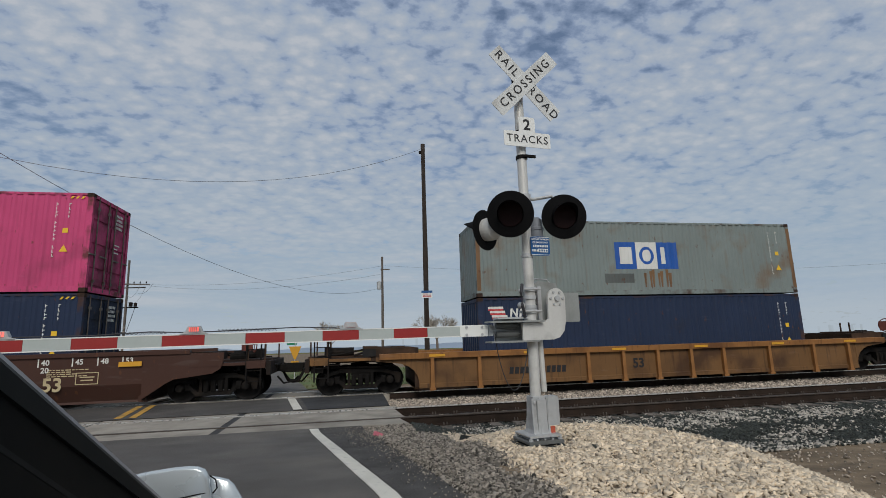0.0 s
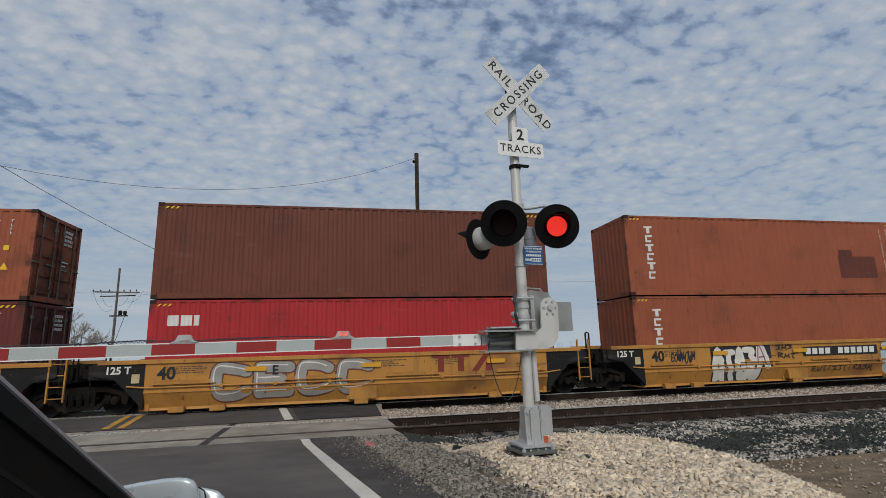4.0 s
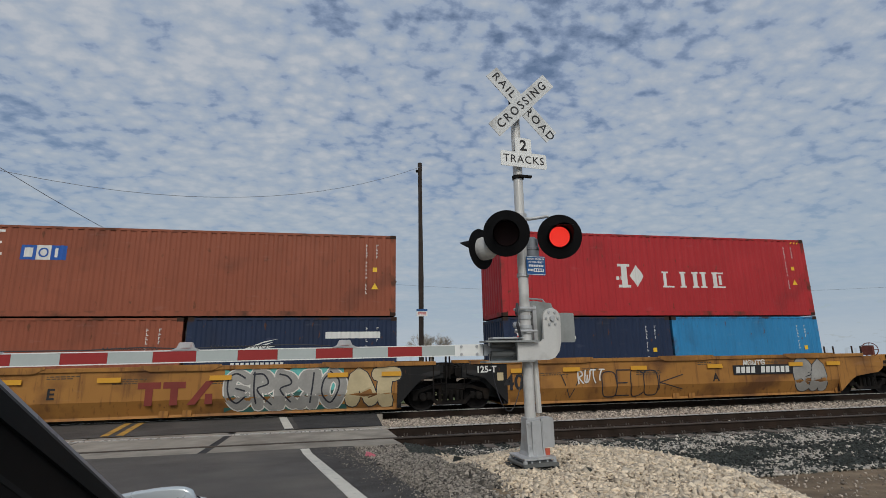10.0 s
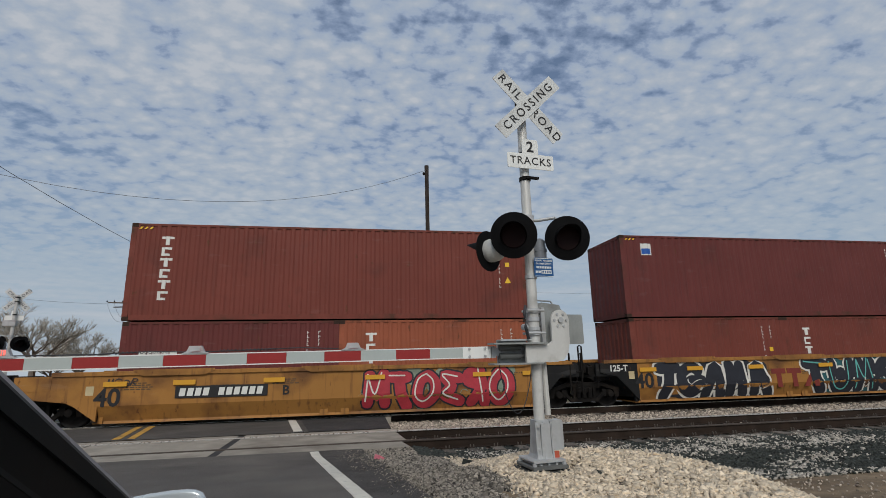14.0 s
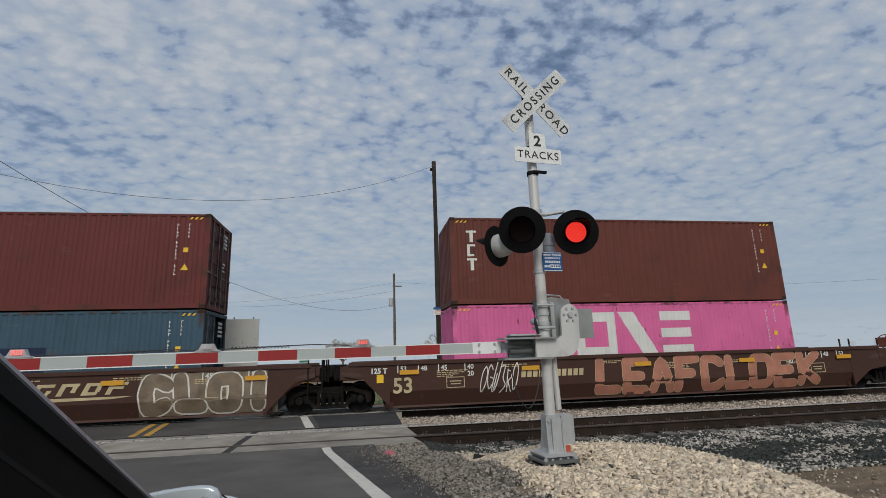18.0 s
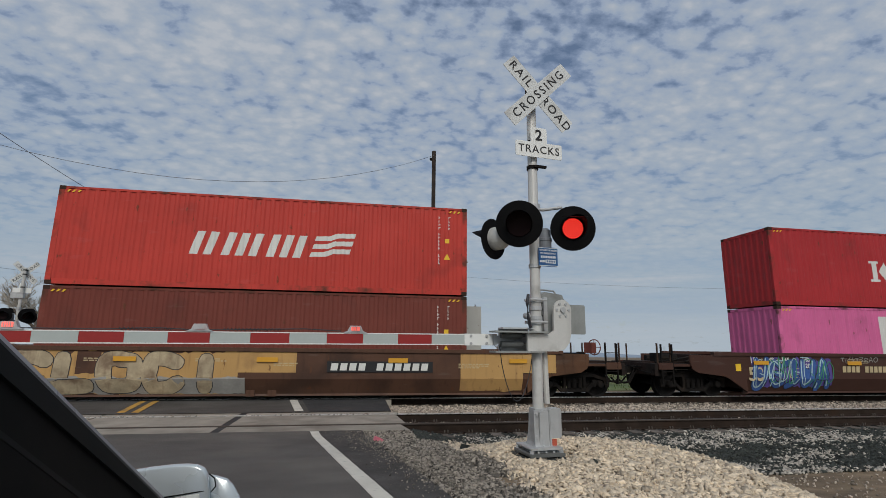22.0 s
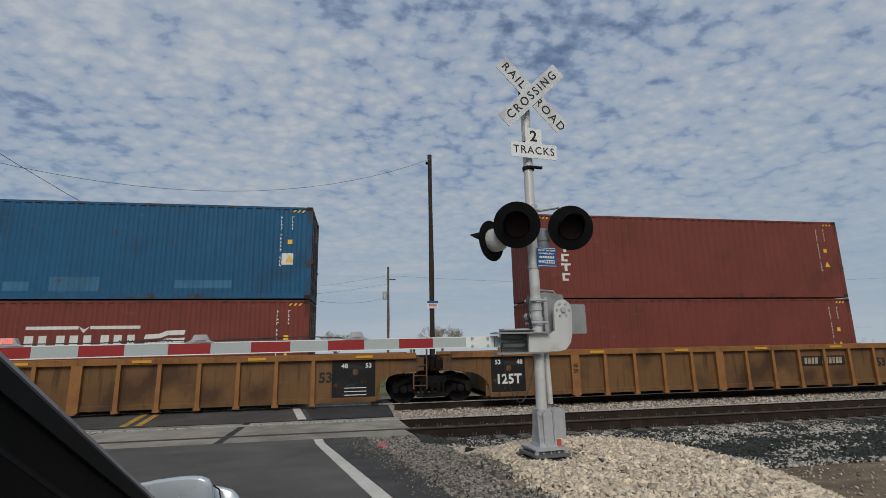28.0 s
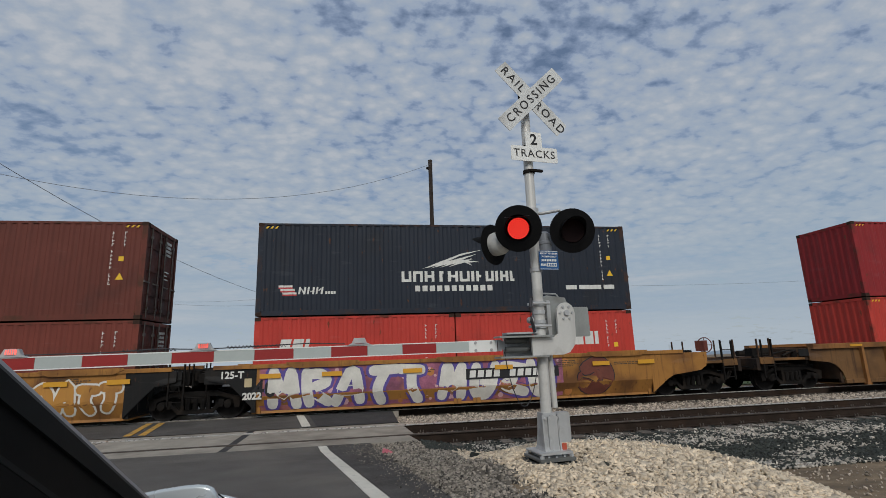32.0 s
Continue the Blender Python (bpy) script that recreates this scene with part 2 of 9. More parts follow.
M = {
    "magenta": paint("magenta_paint", (0.55, 0.072, 0.185), 0.25),
    "pink": paint("pink_paint", (0.66, 0.145, 0.325), 0.2),
    "plum": paint("plum_paint", (0.344, 0.034, 0.115), 0.2),
    "navy": paint("navy_paint", (0.021, 0.033, 0.068), 0.3),
    "inkblue": paint("ink_blue_paint", (0.014, 0.026, 0.042), 0.3),
    "slate": paint("slate_blue_paint", (0.05, 0.095, 0.13), 0.35),
    "greygreen": paint("grey_green_paint", (0.20, 0.235, 0.225), 0.4, 0.4, (0.17, 0.12, 0.08)),
    "rustbrown": paint("rust_brown_paint", (0.27, 0.085, 0.048), 0.35),
    "darkrust": paint("dark_rust_paint", (0.15, 0.05, 0.033), 0.4),
    "orangebrown": paint("orange_brown_paint", (0.31, 0.092, 0.048), 0.35),
    "maroon": paint("maroon_paint", (0.135, 0.036, 0.032), 0.25),
    "darkbrown": paint("dark_brown_paint", (0.135, 0.042, 0.031), 0.3),
    "redbrown": paint("red_brown_paint", (0.175, 0.047, 0.034), 0.3),
    "red": paint("red_paint", (0.40, 0.032, 0.036), 0.25),
    "crimson": paint("crimson_paint", (0.27, 0.027, 0.030), 0.25),
    "brightred": paint("bright_red_paint", (0.50, 0.055, 0.041), 0.2),
    "orange": paint("orange_paint", (0.80, 0.23, 0.035), 0.2),
    "blue": paint("blue_paint", (0.02, 0.097, 0.19), 0.35),
    "bluepatch": paint("pale_blue_patch_paint", (0.05, 0.155, 0.26), 0.4),
    "charcoal": paint("charcoal_blue_paint", (0.024, 0.030, 0.042), 0.35),
    "umber": paint("umber_patch_paint", (0.13, 0.042, 0.03), 0.3),
    "streakrust": material("dark_running_rust", (0.15, 0.04, 0.02), 0.8, 0, 0.35, 4.0, 30.0, (0.26, 0.08, 0.045), 0.5, 3.0, spec=0.15),
    "doorbar": material("dirty_locking_bar", (0.17, 0.15, 0.135), 0.7, 0.2, 0.3, 4.0, 40.0, (0.07, 0.035, 0.022), 0.6, 4.0, spec=0.2),
    "casting": material("rusty_corner_casting", (0.05, 0.03, 0.022), 0.85, 0, 0.4, 5.0, 40.0, spec=0.15),
    "slatepatch": paint("dark_grey_patch_paint", (0.11, 0.12, 0.115), 0.3),
    "ruststreak": paint("running_rust", (0.20, 0.115, 0.06), 0.5, 0.5, (0.10, 0.055, 0.03)),
    "skyblue": paint("sky_blue_paint", (0.035, 0.22, 0.44), 0.3),
    "teal": paint("teal_paint", (0.035, 0.25, 0.215), 0.3),
    "offwhite": paint("off_white_paint", (0.44, 0.44, 0.41), 0.25, 0.25, (0.3, 0.27, 0.22)),
    "yellow": paint("yellow_car_paint", (0.46, 0.225, 0.055), 0.46, 0.5, (0.23, 0.11, 0.042)),
    "rustend": paint("rusty_buff_end_paint", (0.11, 0.055, 0.03), 0.6, 0.7, (0.05, 0.028, 0.018)),
    "dirtyyellow": paint("stained_yellow_car_paint", (0.345, 0.163, 0.043), 0.6, 0.75, (0.11, 0.05, 0.024)),
    # Darker than chordorange: shade between the posts is in the colour, besides stains.
    "oldyellow": paint("weathered_darkened_orange_paint", (0.165, 0.088, 0.037), 0.62, 0.85, (0.06, 0.032, 0.019)),
    "chordorange": paint("rusty_orange_car_paint", (0.28, 0.130, 0.045), 0.5, 0.6, (0.12, 0.055, 0.026)),
    "grimy": paint("grimy_yellow_car_paint", (0.23, 0.115, 0.04), 0.75, 0.8, (0.045, 0.03, 0.02)),
    "fadebrown": paint("sun_bleached_brown_car_paint", (0.098, 0.050, 0.032), 0.5, 0.5, (0.05, 0.028, 0.02)),
    "brown": paint("brown_car_paint", (0.062, 0.030, 0.022), 0.4, 0.4, (0.06, 0.035, 0.028)),
    "black": paint("black_car_paint", (0.014, 0.014, 0.014), 0.35, 0.3, (0.035, 0.027, 0.02)),
    "rustgear": material("rusty_end_gear", (0.055, 0.032, 0.020), 0.85, 0, 0.3, 3.0, 40.0, (0.018, 0.014, 0.012), 0.6, 1.6, 0.3, 0.2, 40.0, spec=0.2),
    "browngear": material("dark_brown_end_gear", (0.026, 0.015, 0.012), 0.85, 0, 0.3, 3.0, 40.0, (0.015, 0.012, 0.010), 0.5, 1.6, 0.3, 0.2, 40.0, spec=0.2),
    "redrust": material("rust_red_iron", (0.16, 0.045, 0.032), 0.8, 0, 0.25, 4.0, 40.0),
    "iron": material("dusty_cast_iron", (0.009, 0.0078, 0.007), 0.9, 0.0, 0.25, 4.0, 50.0, (0.026, 0.019, 0.014), 0.35, 2.0, 0, 0.15, 40.0, spec=0.2),
    "wheel": material("wheel_steel", (0.009, 0.008, 0.0075), 0.7, 0.1, 0.2, 4.0, 50.0, spec=0.2),
    "white": material("white_marking", (0.66, 0.66, 0.62), 0.6, 0, 0.08, 2.0, 30.0),
    "markyellow": material("yellow_label", (0.80, 0.50, 0.03), 0.5, 0, 0.06, 2.0, 30.0),
    "reflect": material("yellow_reflector_strip", (0.62, 0.31, 0.025), 0.5, 0, 0.05, 2.0, 30.0),
    "inkblack": material("black_marking", (0.015, 0.015, 0.016), 0.6, 0, 0.1, 2.0, 30.0),
    "logoblue": material("blue_marking", (0.015, 0.09, 0.36), 0.5, 0, 0.08, 2.0, 30.0),
    "logored": material("red_marking", (0.50, 0.045, 0.05), 0.5, 0, 0.1, 2.0, 30.0),
    "darkred": material("dark_red_marking", (0.19, 0.03, 0.02), 0.6, 0, 0.15, 2.0, 30.0),
    "asphalt": material("worn_asphalt", (0.103, 0.096, 0.087), 0.85, 0, 0.22, 0.9, 110.0, (0.132, 0.122, 0.107), 0.5, 0.7, 0, 0.8, 170.0),
    "newasphalt": material("fresh_asphalt_patch", (0.040, 0.040, 0.041), 0.85, 0, 0.2, 0.8, 150.0, (0.055, 0.053, 0.05), 0.3, 1.2, 0, 0.5, 260.0),
    "shoulderasphalt": material("darker_shoulder_asphalt", (0.057, 0.054, 0.050), 0.85, 0, 0.25, 1.5, 110.0, (0.085, 0.08, 0.075), 0.4, 1.6, 0, 0.8, 170.0),
    "betweenasphalt": material("dusty_track_asphalt", (0.084, 0.078, 0.071), 0.85, 0, 0.25, 0.9, 110.0, (0.055, 0.052, 0.048), 0.5, 0.9, 0, 0.8, 170.0),
    "roadwhite": material("white_road_paint", (0.60, 0.58, 0.51), 0.7, 0, 0.1, 3.0, 90.0, (0.3, 0.3, 0.29), 0.1, 9.0, 0, 0.3, 260.0),
    "roadyellow": material("yellow_road_paint", (0.52, 0.29, 0.055), 0.7, 0, 0.1, 3.0, 90.0, (0.2, 0.15, 0.08), 0.5, 6.0, 0, 0.3, 260.0),
    "concrete": material("crossing_concrete", (0.30, 0.275, 0.232), 0.8, 0, 0.2, 1.8, 70.0, (0.185, 0.165, 0.138), 0.5, 1.3, 0, 0.4, 120.0, random_object=0.12),
    "rubber": material("rubber_seal", (0.022, 0.022, 0.022), 0.8, 0, 0.2, 3.0, 60.0),
    "rail": material("rusty_rail", (0.032, 0.022, 0.0165), 0.85, 0.0, 0.3, 3.0, 60.0, (0.042, 0.024, 0.015), 0.3, 1.2, spec=0.15),
    "railhead": material("polished_rail_head", (0.66, 0.63, 0.58), 0.3, 0.6, 0.1, 5.0, 80.0),
    # dark copy of the rail head: the missing sky reflection is in the colour
    "dullhead": material("rail_head_without_sky_glint", (0.075, 0.062, 0.052), 0.6, 0.2, 0.15, 5.0, 80.0),
    "spike": material("worn_spike_steel", (0.12, 0.10, 0.085), 0.6, 0.2, 0.2, 5.0, 60.0),
    "tie": material("weathered_tie_wood", (0.14, 0.12, 0.10), 0.9, 0, 0.3, 6.0, 60.0, (0.05, 0.045, 0.04), 0.5, 3.0, 0, 0.4, 60.0, random_object=0.25),
    "dirt": material("dry_dirt", (0.20, 0.147, 0.092), 0.95, 0, 0.4, 2.6, 50.0, (0.10, 0.072, 0.045), 0.55, 0.9, 0, 0.8, 40.0),
    "grit": material("grey_gravel_fines", (0.20, 0.18, 0.155), 0.95, 0, 0.3, 2.5, 90.0, (0.07, 0.065, 0.06), 0.5, 1.5, 0, 1.0, 70.0),
    "browngrit": material("grey_brown_gravel_fines", (0.115, 0.10, 0.08), 0.95, 0, 0.35, 2.5, 90.0, (0.055, 0.048, 0.04), 0.5, 1.5, 0, 1.0, 70.0),
    # bed of the pale heap, darkened so the gaps between stones look shaded
    "paleground": material("gap_shade_gravel_fines", (0.15, 0.122, 0.095), 0.95, 0, 0.3, 5.0, 80.0, None, 0, 1, 0, 1.0, 70.0),
    "palestone": material("pale_limestone", (0.64, 0.535, 0.40), 0.9, 0, 0.16, 8.0, 60.0, None, 0, 1, 0, 0.4, 60.0, island=0.33),
    "darkgrit": material("dark_gravel_fines", (0.036, 0.038, 0.034), 0.95, 0, 0.3, 2.5, 90.0, (0.10, 0.09, 0.075), 0.4, 2.0, 0, 1.0, 70.0),
    "greystone": material("grey_ballast", (0.40, 0.34, 0.275), 0.9, 0, 0.2, 8.0, 60.0, None, 0, 1, 0, 0.4, 60.0, island=0.6),
    "palegrey": material("pale_grey_ballast", (0.43, 0.395, 0.34), 0.9, 0, 0.2, 8.0, 60.0, None, 0, 1, 0, 0.4, 60.0, island=0.4),
    "shoulderstone": material("grey_shoulder_stone", (0.25, 0.222, 0.185), 0.9, 0, 0.2, 8.0, 60.0, None, 0, 1, 0, 0.4, 60.0, island=0.9),
    "darkstone": material("dark_ballast", (0.034, 0.039, 0.034), 0.85, 0, 0.2, 8.0, 60.0, None, 0, 1, 0, 0.4, 60.0, island=0.5),
    "galv": material("galvanised_steel", (0.46, 0.47, 0.47), 0.5, 0.35, 0.1, 3.0, 40.0, (0.26, 0.25, 0.24), 0.35, 3.0, 0.3, 0.05, 40.0),
    "darkgalv": material("dull_dark_steel", (0.13, 0.135, 0.13), 0.6, 0.2, 0.15, 3.0, 40.0),
    "silver": material("aluminium_paint", (0.57, 0.565, 0.535), 0.45, 0.15, 0.08, 2.5, 40.0, (0.32, 0.31, 0.29), 0.35, 3.0, 0.35, 0.04, 40.0),
    "scrap": material("pink_scrap", (0.55, 0.16, 0.20), 0.8, 0, 0.2, 9.0, 60.0),
    "signwhite": material("retroreflective_white", (0.60, 0.615, 0.60), 0.45, 0, 0.06, 3.0, 40.0, (0.42, 0.42, 0.40), 0.35, 3.0),
    "platewhite": material("white_sign_sheet", (0.74, 0.75, 0.72), 0.5, 0, 0.04, 3.0, 40.0),
    "armgrey": material("reflective_grey_white_band", (0.41, 0.45, 0.43), 0.5, 0, 0.06, 3.0, 40.0),
    "armred": material("reflective_red_band", (0.29, 0.020, 0.018), 0.5, 0, 0.1, 3.0, 40.0),
    "matblack": material("matt_black_signal", (0.006, 0.006, 0.0065), 0.75, 0, 0.2, 4.0, 40.0, spec=0.08),
    "shutter": material("unlit_lens_red", (0.014, 0.004, 0.004), 0.5, 0, 0.2, 4.0, 40.0, spec=0.15),
    "signgreen": material("green_sign_sheet", (0.02, 0.20, 0.10), 0.5, 0, 0.05, 3.0, 40.0),
    "signblue": material("blue_sign_sheet", (0.014, 0.085, 0.24), 0.5, 0, 0.05, 3.0, 40.0),
    "junctiongrey": material("blue_grey_cast_box", (0.17, 0.185, 0.205), 0.5, 0.2, 0.15, 3.0, 40.0),
    "midgrey": material("weathered_mid_grey_paint", (0.27, 0.285, 0.275), 0.6, 0.1, 0.15, 3.0, 40.0, (0.17, 0.165, 0.15), 0.4, 3.0, 0.35),
    "wood": material("dark_pole_wood", (0.040, 0.030, 0.024), 0.9, 0, 0.3, 3.0, 60.0, None, 0, 1, 0.3, 0.4, 40.0),
    "greywood": material("grey_pole_wood", (0.13, 0.11, 0.095), 0.9, 0, 0.25, 3.0, 60.0),
    "linewire": material("weathered_line_wire", (0.16, 0.17, 0.19), 0.6, 0, 0.1, 3.0, 40.0),
    "wire": material("cable_black", (0.03, 0.03, 0.035), 0.6, 0, 0.1, 3.0, 40.0),
    "bark": material("bare_tree_bark", (0.17, 0.14, 0.115), 0.9, 0, 0.2, 4.0, 60.0),
    "twig": material("dry_twigs", (0.36, 0.33, 0.28), 0.9, 0, 0.25, 4.0, 60.0, island=0.3),
    # distance haze is painted into the hills' blue-grey colour
    "hill": material("hill_painted_haze", (0.24, 0.30, 0.38), 1.0, 0, 0.1, 0.003, 0.02),
    "greengrass": material("verge_grass", (0.085, 0.12, 0.035), 0.95, 0, 0.35, 0.5, 9.0, (0.17, 0.15, 0.07), 0.5, 0.5, 0, 0.5, 20.0),
    "grass": material("dry_grass", (0.15, 0.15, 0.06), 0.95, 0, 0.3, 0.3, 6.0, None, 0, 1, 0, 0, 1, island=0.3),
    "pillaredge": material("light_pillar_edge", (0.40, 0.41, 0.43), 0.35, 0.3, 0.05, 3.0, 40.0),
    "carpaint": material("silver_car_paint", (0.55, 0.60, 0.62), 0.25, 0.4, 0.03, 3.0, 40.0),
    "carblack": material("black_car_trim", (0.004, 0.0045, 0.0045), 0.6, 0, 0.1, 3.0, 40.0, spec=0.12),
    "carglass": material("dark_car_glass", (0.002, 0.002, 0.0025), 0.5, 0, 0.1, 3.0, 40.0, spec=0.06),
    "mirrorlens": material("clear_lamp_lens", (0.65, 0.45, 0.42), 0.1, 0, 0.05, 3.0, 40.0),
    "gatelamp": material("red_gate_lamp", (0.55, 0.10, 0.10), 0.3, 0, 0.1, 3.0, 40.0, emit=(1.0, 0.16, 0.12), strength=1.1),
}


def led_material():
    """A lit red lens: a ring pattern of light-emitting diodes."""
    m = bpy.data.materials.new("lit_red_diodes")
    m.use_nodes = True
    nt = m.node_tree
    N, L = nt.nodes.new, nt.links.new
    b = nt.nodes["Principled BSDF"]
    b.inputs["Base Color"].default_value = (0.25, 0.01, 0.01, 1)
    tc, sep = N("ShaderNodeTexCoord"), N("ShaderNodeSeparateXYZ")
    L(tc.outputs["Object"], sep.inputs[0])

    def calc(op, a, b=0.0):
        n = N("ShaderNodeMath")
        n.operation = op
        for k, q in enumerate((a, b)):
            if isinstance(q, float):
                n.inputs[k].default_value = q
            else:
                L(q, n.inputs[k])
        return n.outputs[0]
    x, z = sep.outputs[0], sep.outputs[2]
    radius = calc("SQRT", calc("ADD", calc("MULTIPLY", x, x), calc("MULTIPLY", z, z)))
    ring = calc("COSINE", calc("MULTIPLY", radius, 6.2832 / 0.021))
    spoke = calc("COSINE", calc("MULTIPLY", calc("ARCTAN2", z, x), 26.0))
    dots = N("ShaderNodeMath")
    dots.operation = "MULTIPLY_ADD"
    L(spoke, dots.inputs[0])
    dots.inputs[1].default_value = 0.24
    half = calc("ADD", calc("MULTIPLY", ring, 0.30), 0.5)
    L(half, dots.inputs[2])
    r = N("ShaderNodeValToRGB")
    r.color_ramp.elements[0].position, r.color_ramp.elements[0].color = 0.2, (0.38, 0.003, 0.006, 1)
    r.color_ramp.elements[1].position, r.color_ramp.elements[1].color = 1.0, (1.0, 0.065, 0.035, 1)
    L(dots.outputs[0], r.inputs[0])
    L(r.outputs[0], b.inputs["Emission Color"])
    b.inputs["Emission Strength"].default_value = 1.25
    return m


M["led"] = led_material()


# ---- mesh helpers ----
class Geo:
    """Collects vertices and faces of one mesh."""

    def __init__(self):
        self.v, self.f = [], []

    def add(self, verts, faces):
        o = len(self.v)
        self.v.extend(verts)
        self.f.extend([tuple(i + o for i in face) for face in faces])
        return self

    def box(self, x0, x1, y0, y1, z0, z1):
        return self.add([(x0, y0, z0), (x1, y0, z0), (x1, y1, z0), (x0, y1, z0), (x0, y0, z1), (x1, y0, z1), (x1, y1, z1), (x0, y1, z1)],
                        [(0, 3, 2, 1), (4, 5, 6, 7), (0, 1, 5, 4), (1, 2, 6, 5), (2, 3, 7, 6), (3, 0, 4, 7)])

    def bevel_box(self, x0, x1, y0, y1, z0, z1, c=0.01):
        pts = [(x0 + c, z0), (x1 - c, z0), (x1, z0 + c), (x1, z1 - c), (x1 - c, z1), (x0 + c, z1), (x0, z1 - c), (x0, z0 + c)]
        return self.prism(pts, y0, y1)

    def prism(self, pts, y0, y1, axis="y"):
        """A polygon of (a, b) swept from y0 to y1 along an axis: y (a = x, b = z), x (a = y, b = z), z (a = x, b = y)."""
        n = len(pts)
        area = sum(pts[i][0] * pts[(i + 1) % n][1] - pts[(i + 1) % n][0] * pts[i][1] for i in range(n))
        if area < 0:
            pts = pts[::-1]
        put = {"y": lambda a, b, h: (a, h, b), "x": lambda a, b, h: (h, a, b), "z": lambda a, b, h: (a, b, h)}[axis]
        verts = [put(a, b, y0) for a, b in pts] + [put(a, b, y1) for a, b in pts]
        lo, hi = tuple(range(n)), tuple(range(2 * n - 1, n - 1, -1))
        sides = [(i, i + n, (i + 1) % n + n, (i + 1) % n) for i in range(n)]
        if axis == "y":
            faces = [lo, hi] + sides
        else:
            faces = [lo[::-1], hi[::-1]] + [s[::-1] for s in sides]
        return self.add(verts, faces)

    def tube(self, path, r, seg=10, cap=True, r1=None):
        """A round bar along a path of points, tapering from r to r1."""
        path = [Vector(p) for p in path]
        n = len(path)
        rings = []
        for i, p in enumerate(path):
            d = (path[min(i + 1, n - 1)] - path[max(i - 1, 0)]).normalized()
            a = d.cross(Vector((0, 0, 1)))
            if a.length < 1e-3:
                a = Vector((1, 0, 0))
            a.normalize()
            b = d.cross(a)
            rr = r if r1 is None else r + (r1 - r) * i / (n - 1)
            rings.append([tuple(p + rr * (math.cos(6.28318 * k / seg) * a + math.sin(6.28318 * k / seg) * b)) for k in range(seg)])
        verts = [v for ring in rings for v in ring]
        faces = []
        for i in range(n - 1):
            for k in range(seg):
                k2 = (k + 1) % seg
                faces.append((i * seg + k, i * seg + k2, (i + 1) * seg + k2, (i + 1) * seg + k))
        if cap:
            faces += [tuple(range(seg))[::-1], tuple(range((n - 1) * seg, n * seg))]
        return self.add(verts, faces)

    def lathe(self, profile, centre, axis="y", seg=28):
        """A profile of (radius, along) turned round an axis through centre."""
        cx, cy, cz = centre
        verts, n = [], len(profile)
        for r, h in profile:
            for k in range(seg):
                c, s = math.cos(6.28318 * k / seg) * r, math.sin(6.28318 * k / seg) * r
                verts.append({"y": (cx + c, cy + h, cz + s), "x": (cx + h, cy + c, cz + s), "z": (cx + c, cy + s, cz + h)}[axis])
        faces = [(i * seg + k, i * seg + (k + 1) % seg, (i + 1) * seg + (k + 1) % seg, (i + 1) * seg + k) for i in range(n - 1) for k in range(seg)]
        faces += [tuple(range(seg)), tuple(range((n - 1) * seg, n * seg))]
        return self.add(verts, faces)

    def mesh(self, name, smooth=False):
        me = bpy.data.meshes.new(name)
        me.from_pydata(self.v, [], self.f)
        me.materials.append(None)
        if smooth:
            me.polygons.foreach_set("use_smooth", [True] * len(me.polygons))
        me.update()
        return me


MESHES = {}


def dress(ob, mat):
    slot = ob.material_slots[0]
    slot.link = "OBJECT"
    slot.material = M[mat] if isinstance(mat, str) else mat
    return ob


def part(name, geo, mat, parent=None, label="", at=None, key=None, smooth=False):
    """One mesh object under a thing or a part. key: meshes alike are made once and shared; geo may then be a function."""
    if key is not None and key in MESHES:
        me = MESHES[key]
    else:
        me = (geo() if callable(geo) else geo).mesh(name, smooth)
        if key is not None:
            MESHES[key] = me
    ob = dress(new(name, me), mat)
    if parent is not None:
        ob.parent = parent
    if at is not None:
        ob.matrix_basis = at
    if label:
        tagged(ob, label)
    return ob


def thing(name, label, category, m=None, group="", kind=""):
    ob = new(name)
    ob.empty_display_size = 0.2
    if m is not None:
        ob.matrix_basis = m
    return tagged(ob, label, category, group, kind)


def solo(name, geo, mat, label="", category="", m=None, group="", kind="", smooth=False):
    """A thing or a piece of the setting that is one mesh."""
    ob = part(name, geo, mat, smooth=smooth)
    if m is not None:
        ob.matrix_basis = m
    return tagged(ob, label, category, group, kind)


def text_mesh(body, size, bold=0.0, depth=0.002, spacing=1.0, font_shear=0.0):
    """Letters in the built-in font as a mesh, lying in the x-z plane, facing -y, centred."""
    key = ("text", body, size, bold, depth, spacing, font_shear)
    if key in MESHES:
        return MESHES[key]
    cu = bpy.data.curves.new("letters", "FONT")
    cu.body, cu.size, cu.align_x, cu.align_y, cu.offset, cu.extrude = body, size, "CENTER", "CENTER", bold, depth
    cu.space_character, cu.shear, cu.resolution_u = spacing, font_shear, 3
    ob = new("letters", cu)
    bpy.context.view_layer.update()
    me = bpy.data.meshes.new_from_object(ob.evaluated_get(bpy.context.evaluated_depsgraph_get()))
    bpy.data.objects.remove(ob)
    me.transform(Matrix.Rotation(radians(90), 4, "X"))
    me.materials.clear()
    me.materials.append(None)
    MESHES[key] = me
    return me


def letters(name, body, size, mat, parent, at, bold=0.0, depth=0.002, spacing=1.0, shear=0.0, label=""):
    ob = dress(new(name, text_mesh(body, size, bold, depth, spacing, shear)), mat)
    ob.parent, ob.matrix_basis = parent, at
    if label:
        tagged(ob, label)
    return ob


# ---- ground, road and tracks ----
NEAR_Y, FAR_Y = 11.70, 16.67          # the middles of the two tracks
ROAD_DX = -0.176                       # the road runs slightly to the left as it goes away


def line_x(y):
    """The white edge line of the road."""
    return -0.70 + ROAD_DX * (y - 10.0)


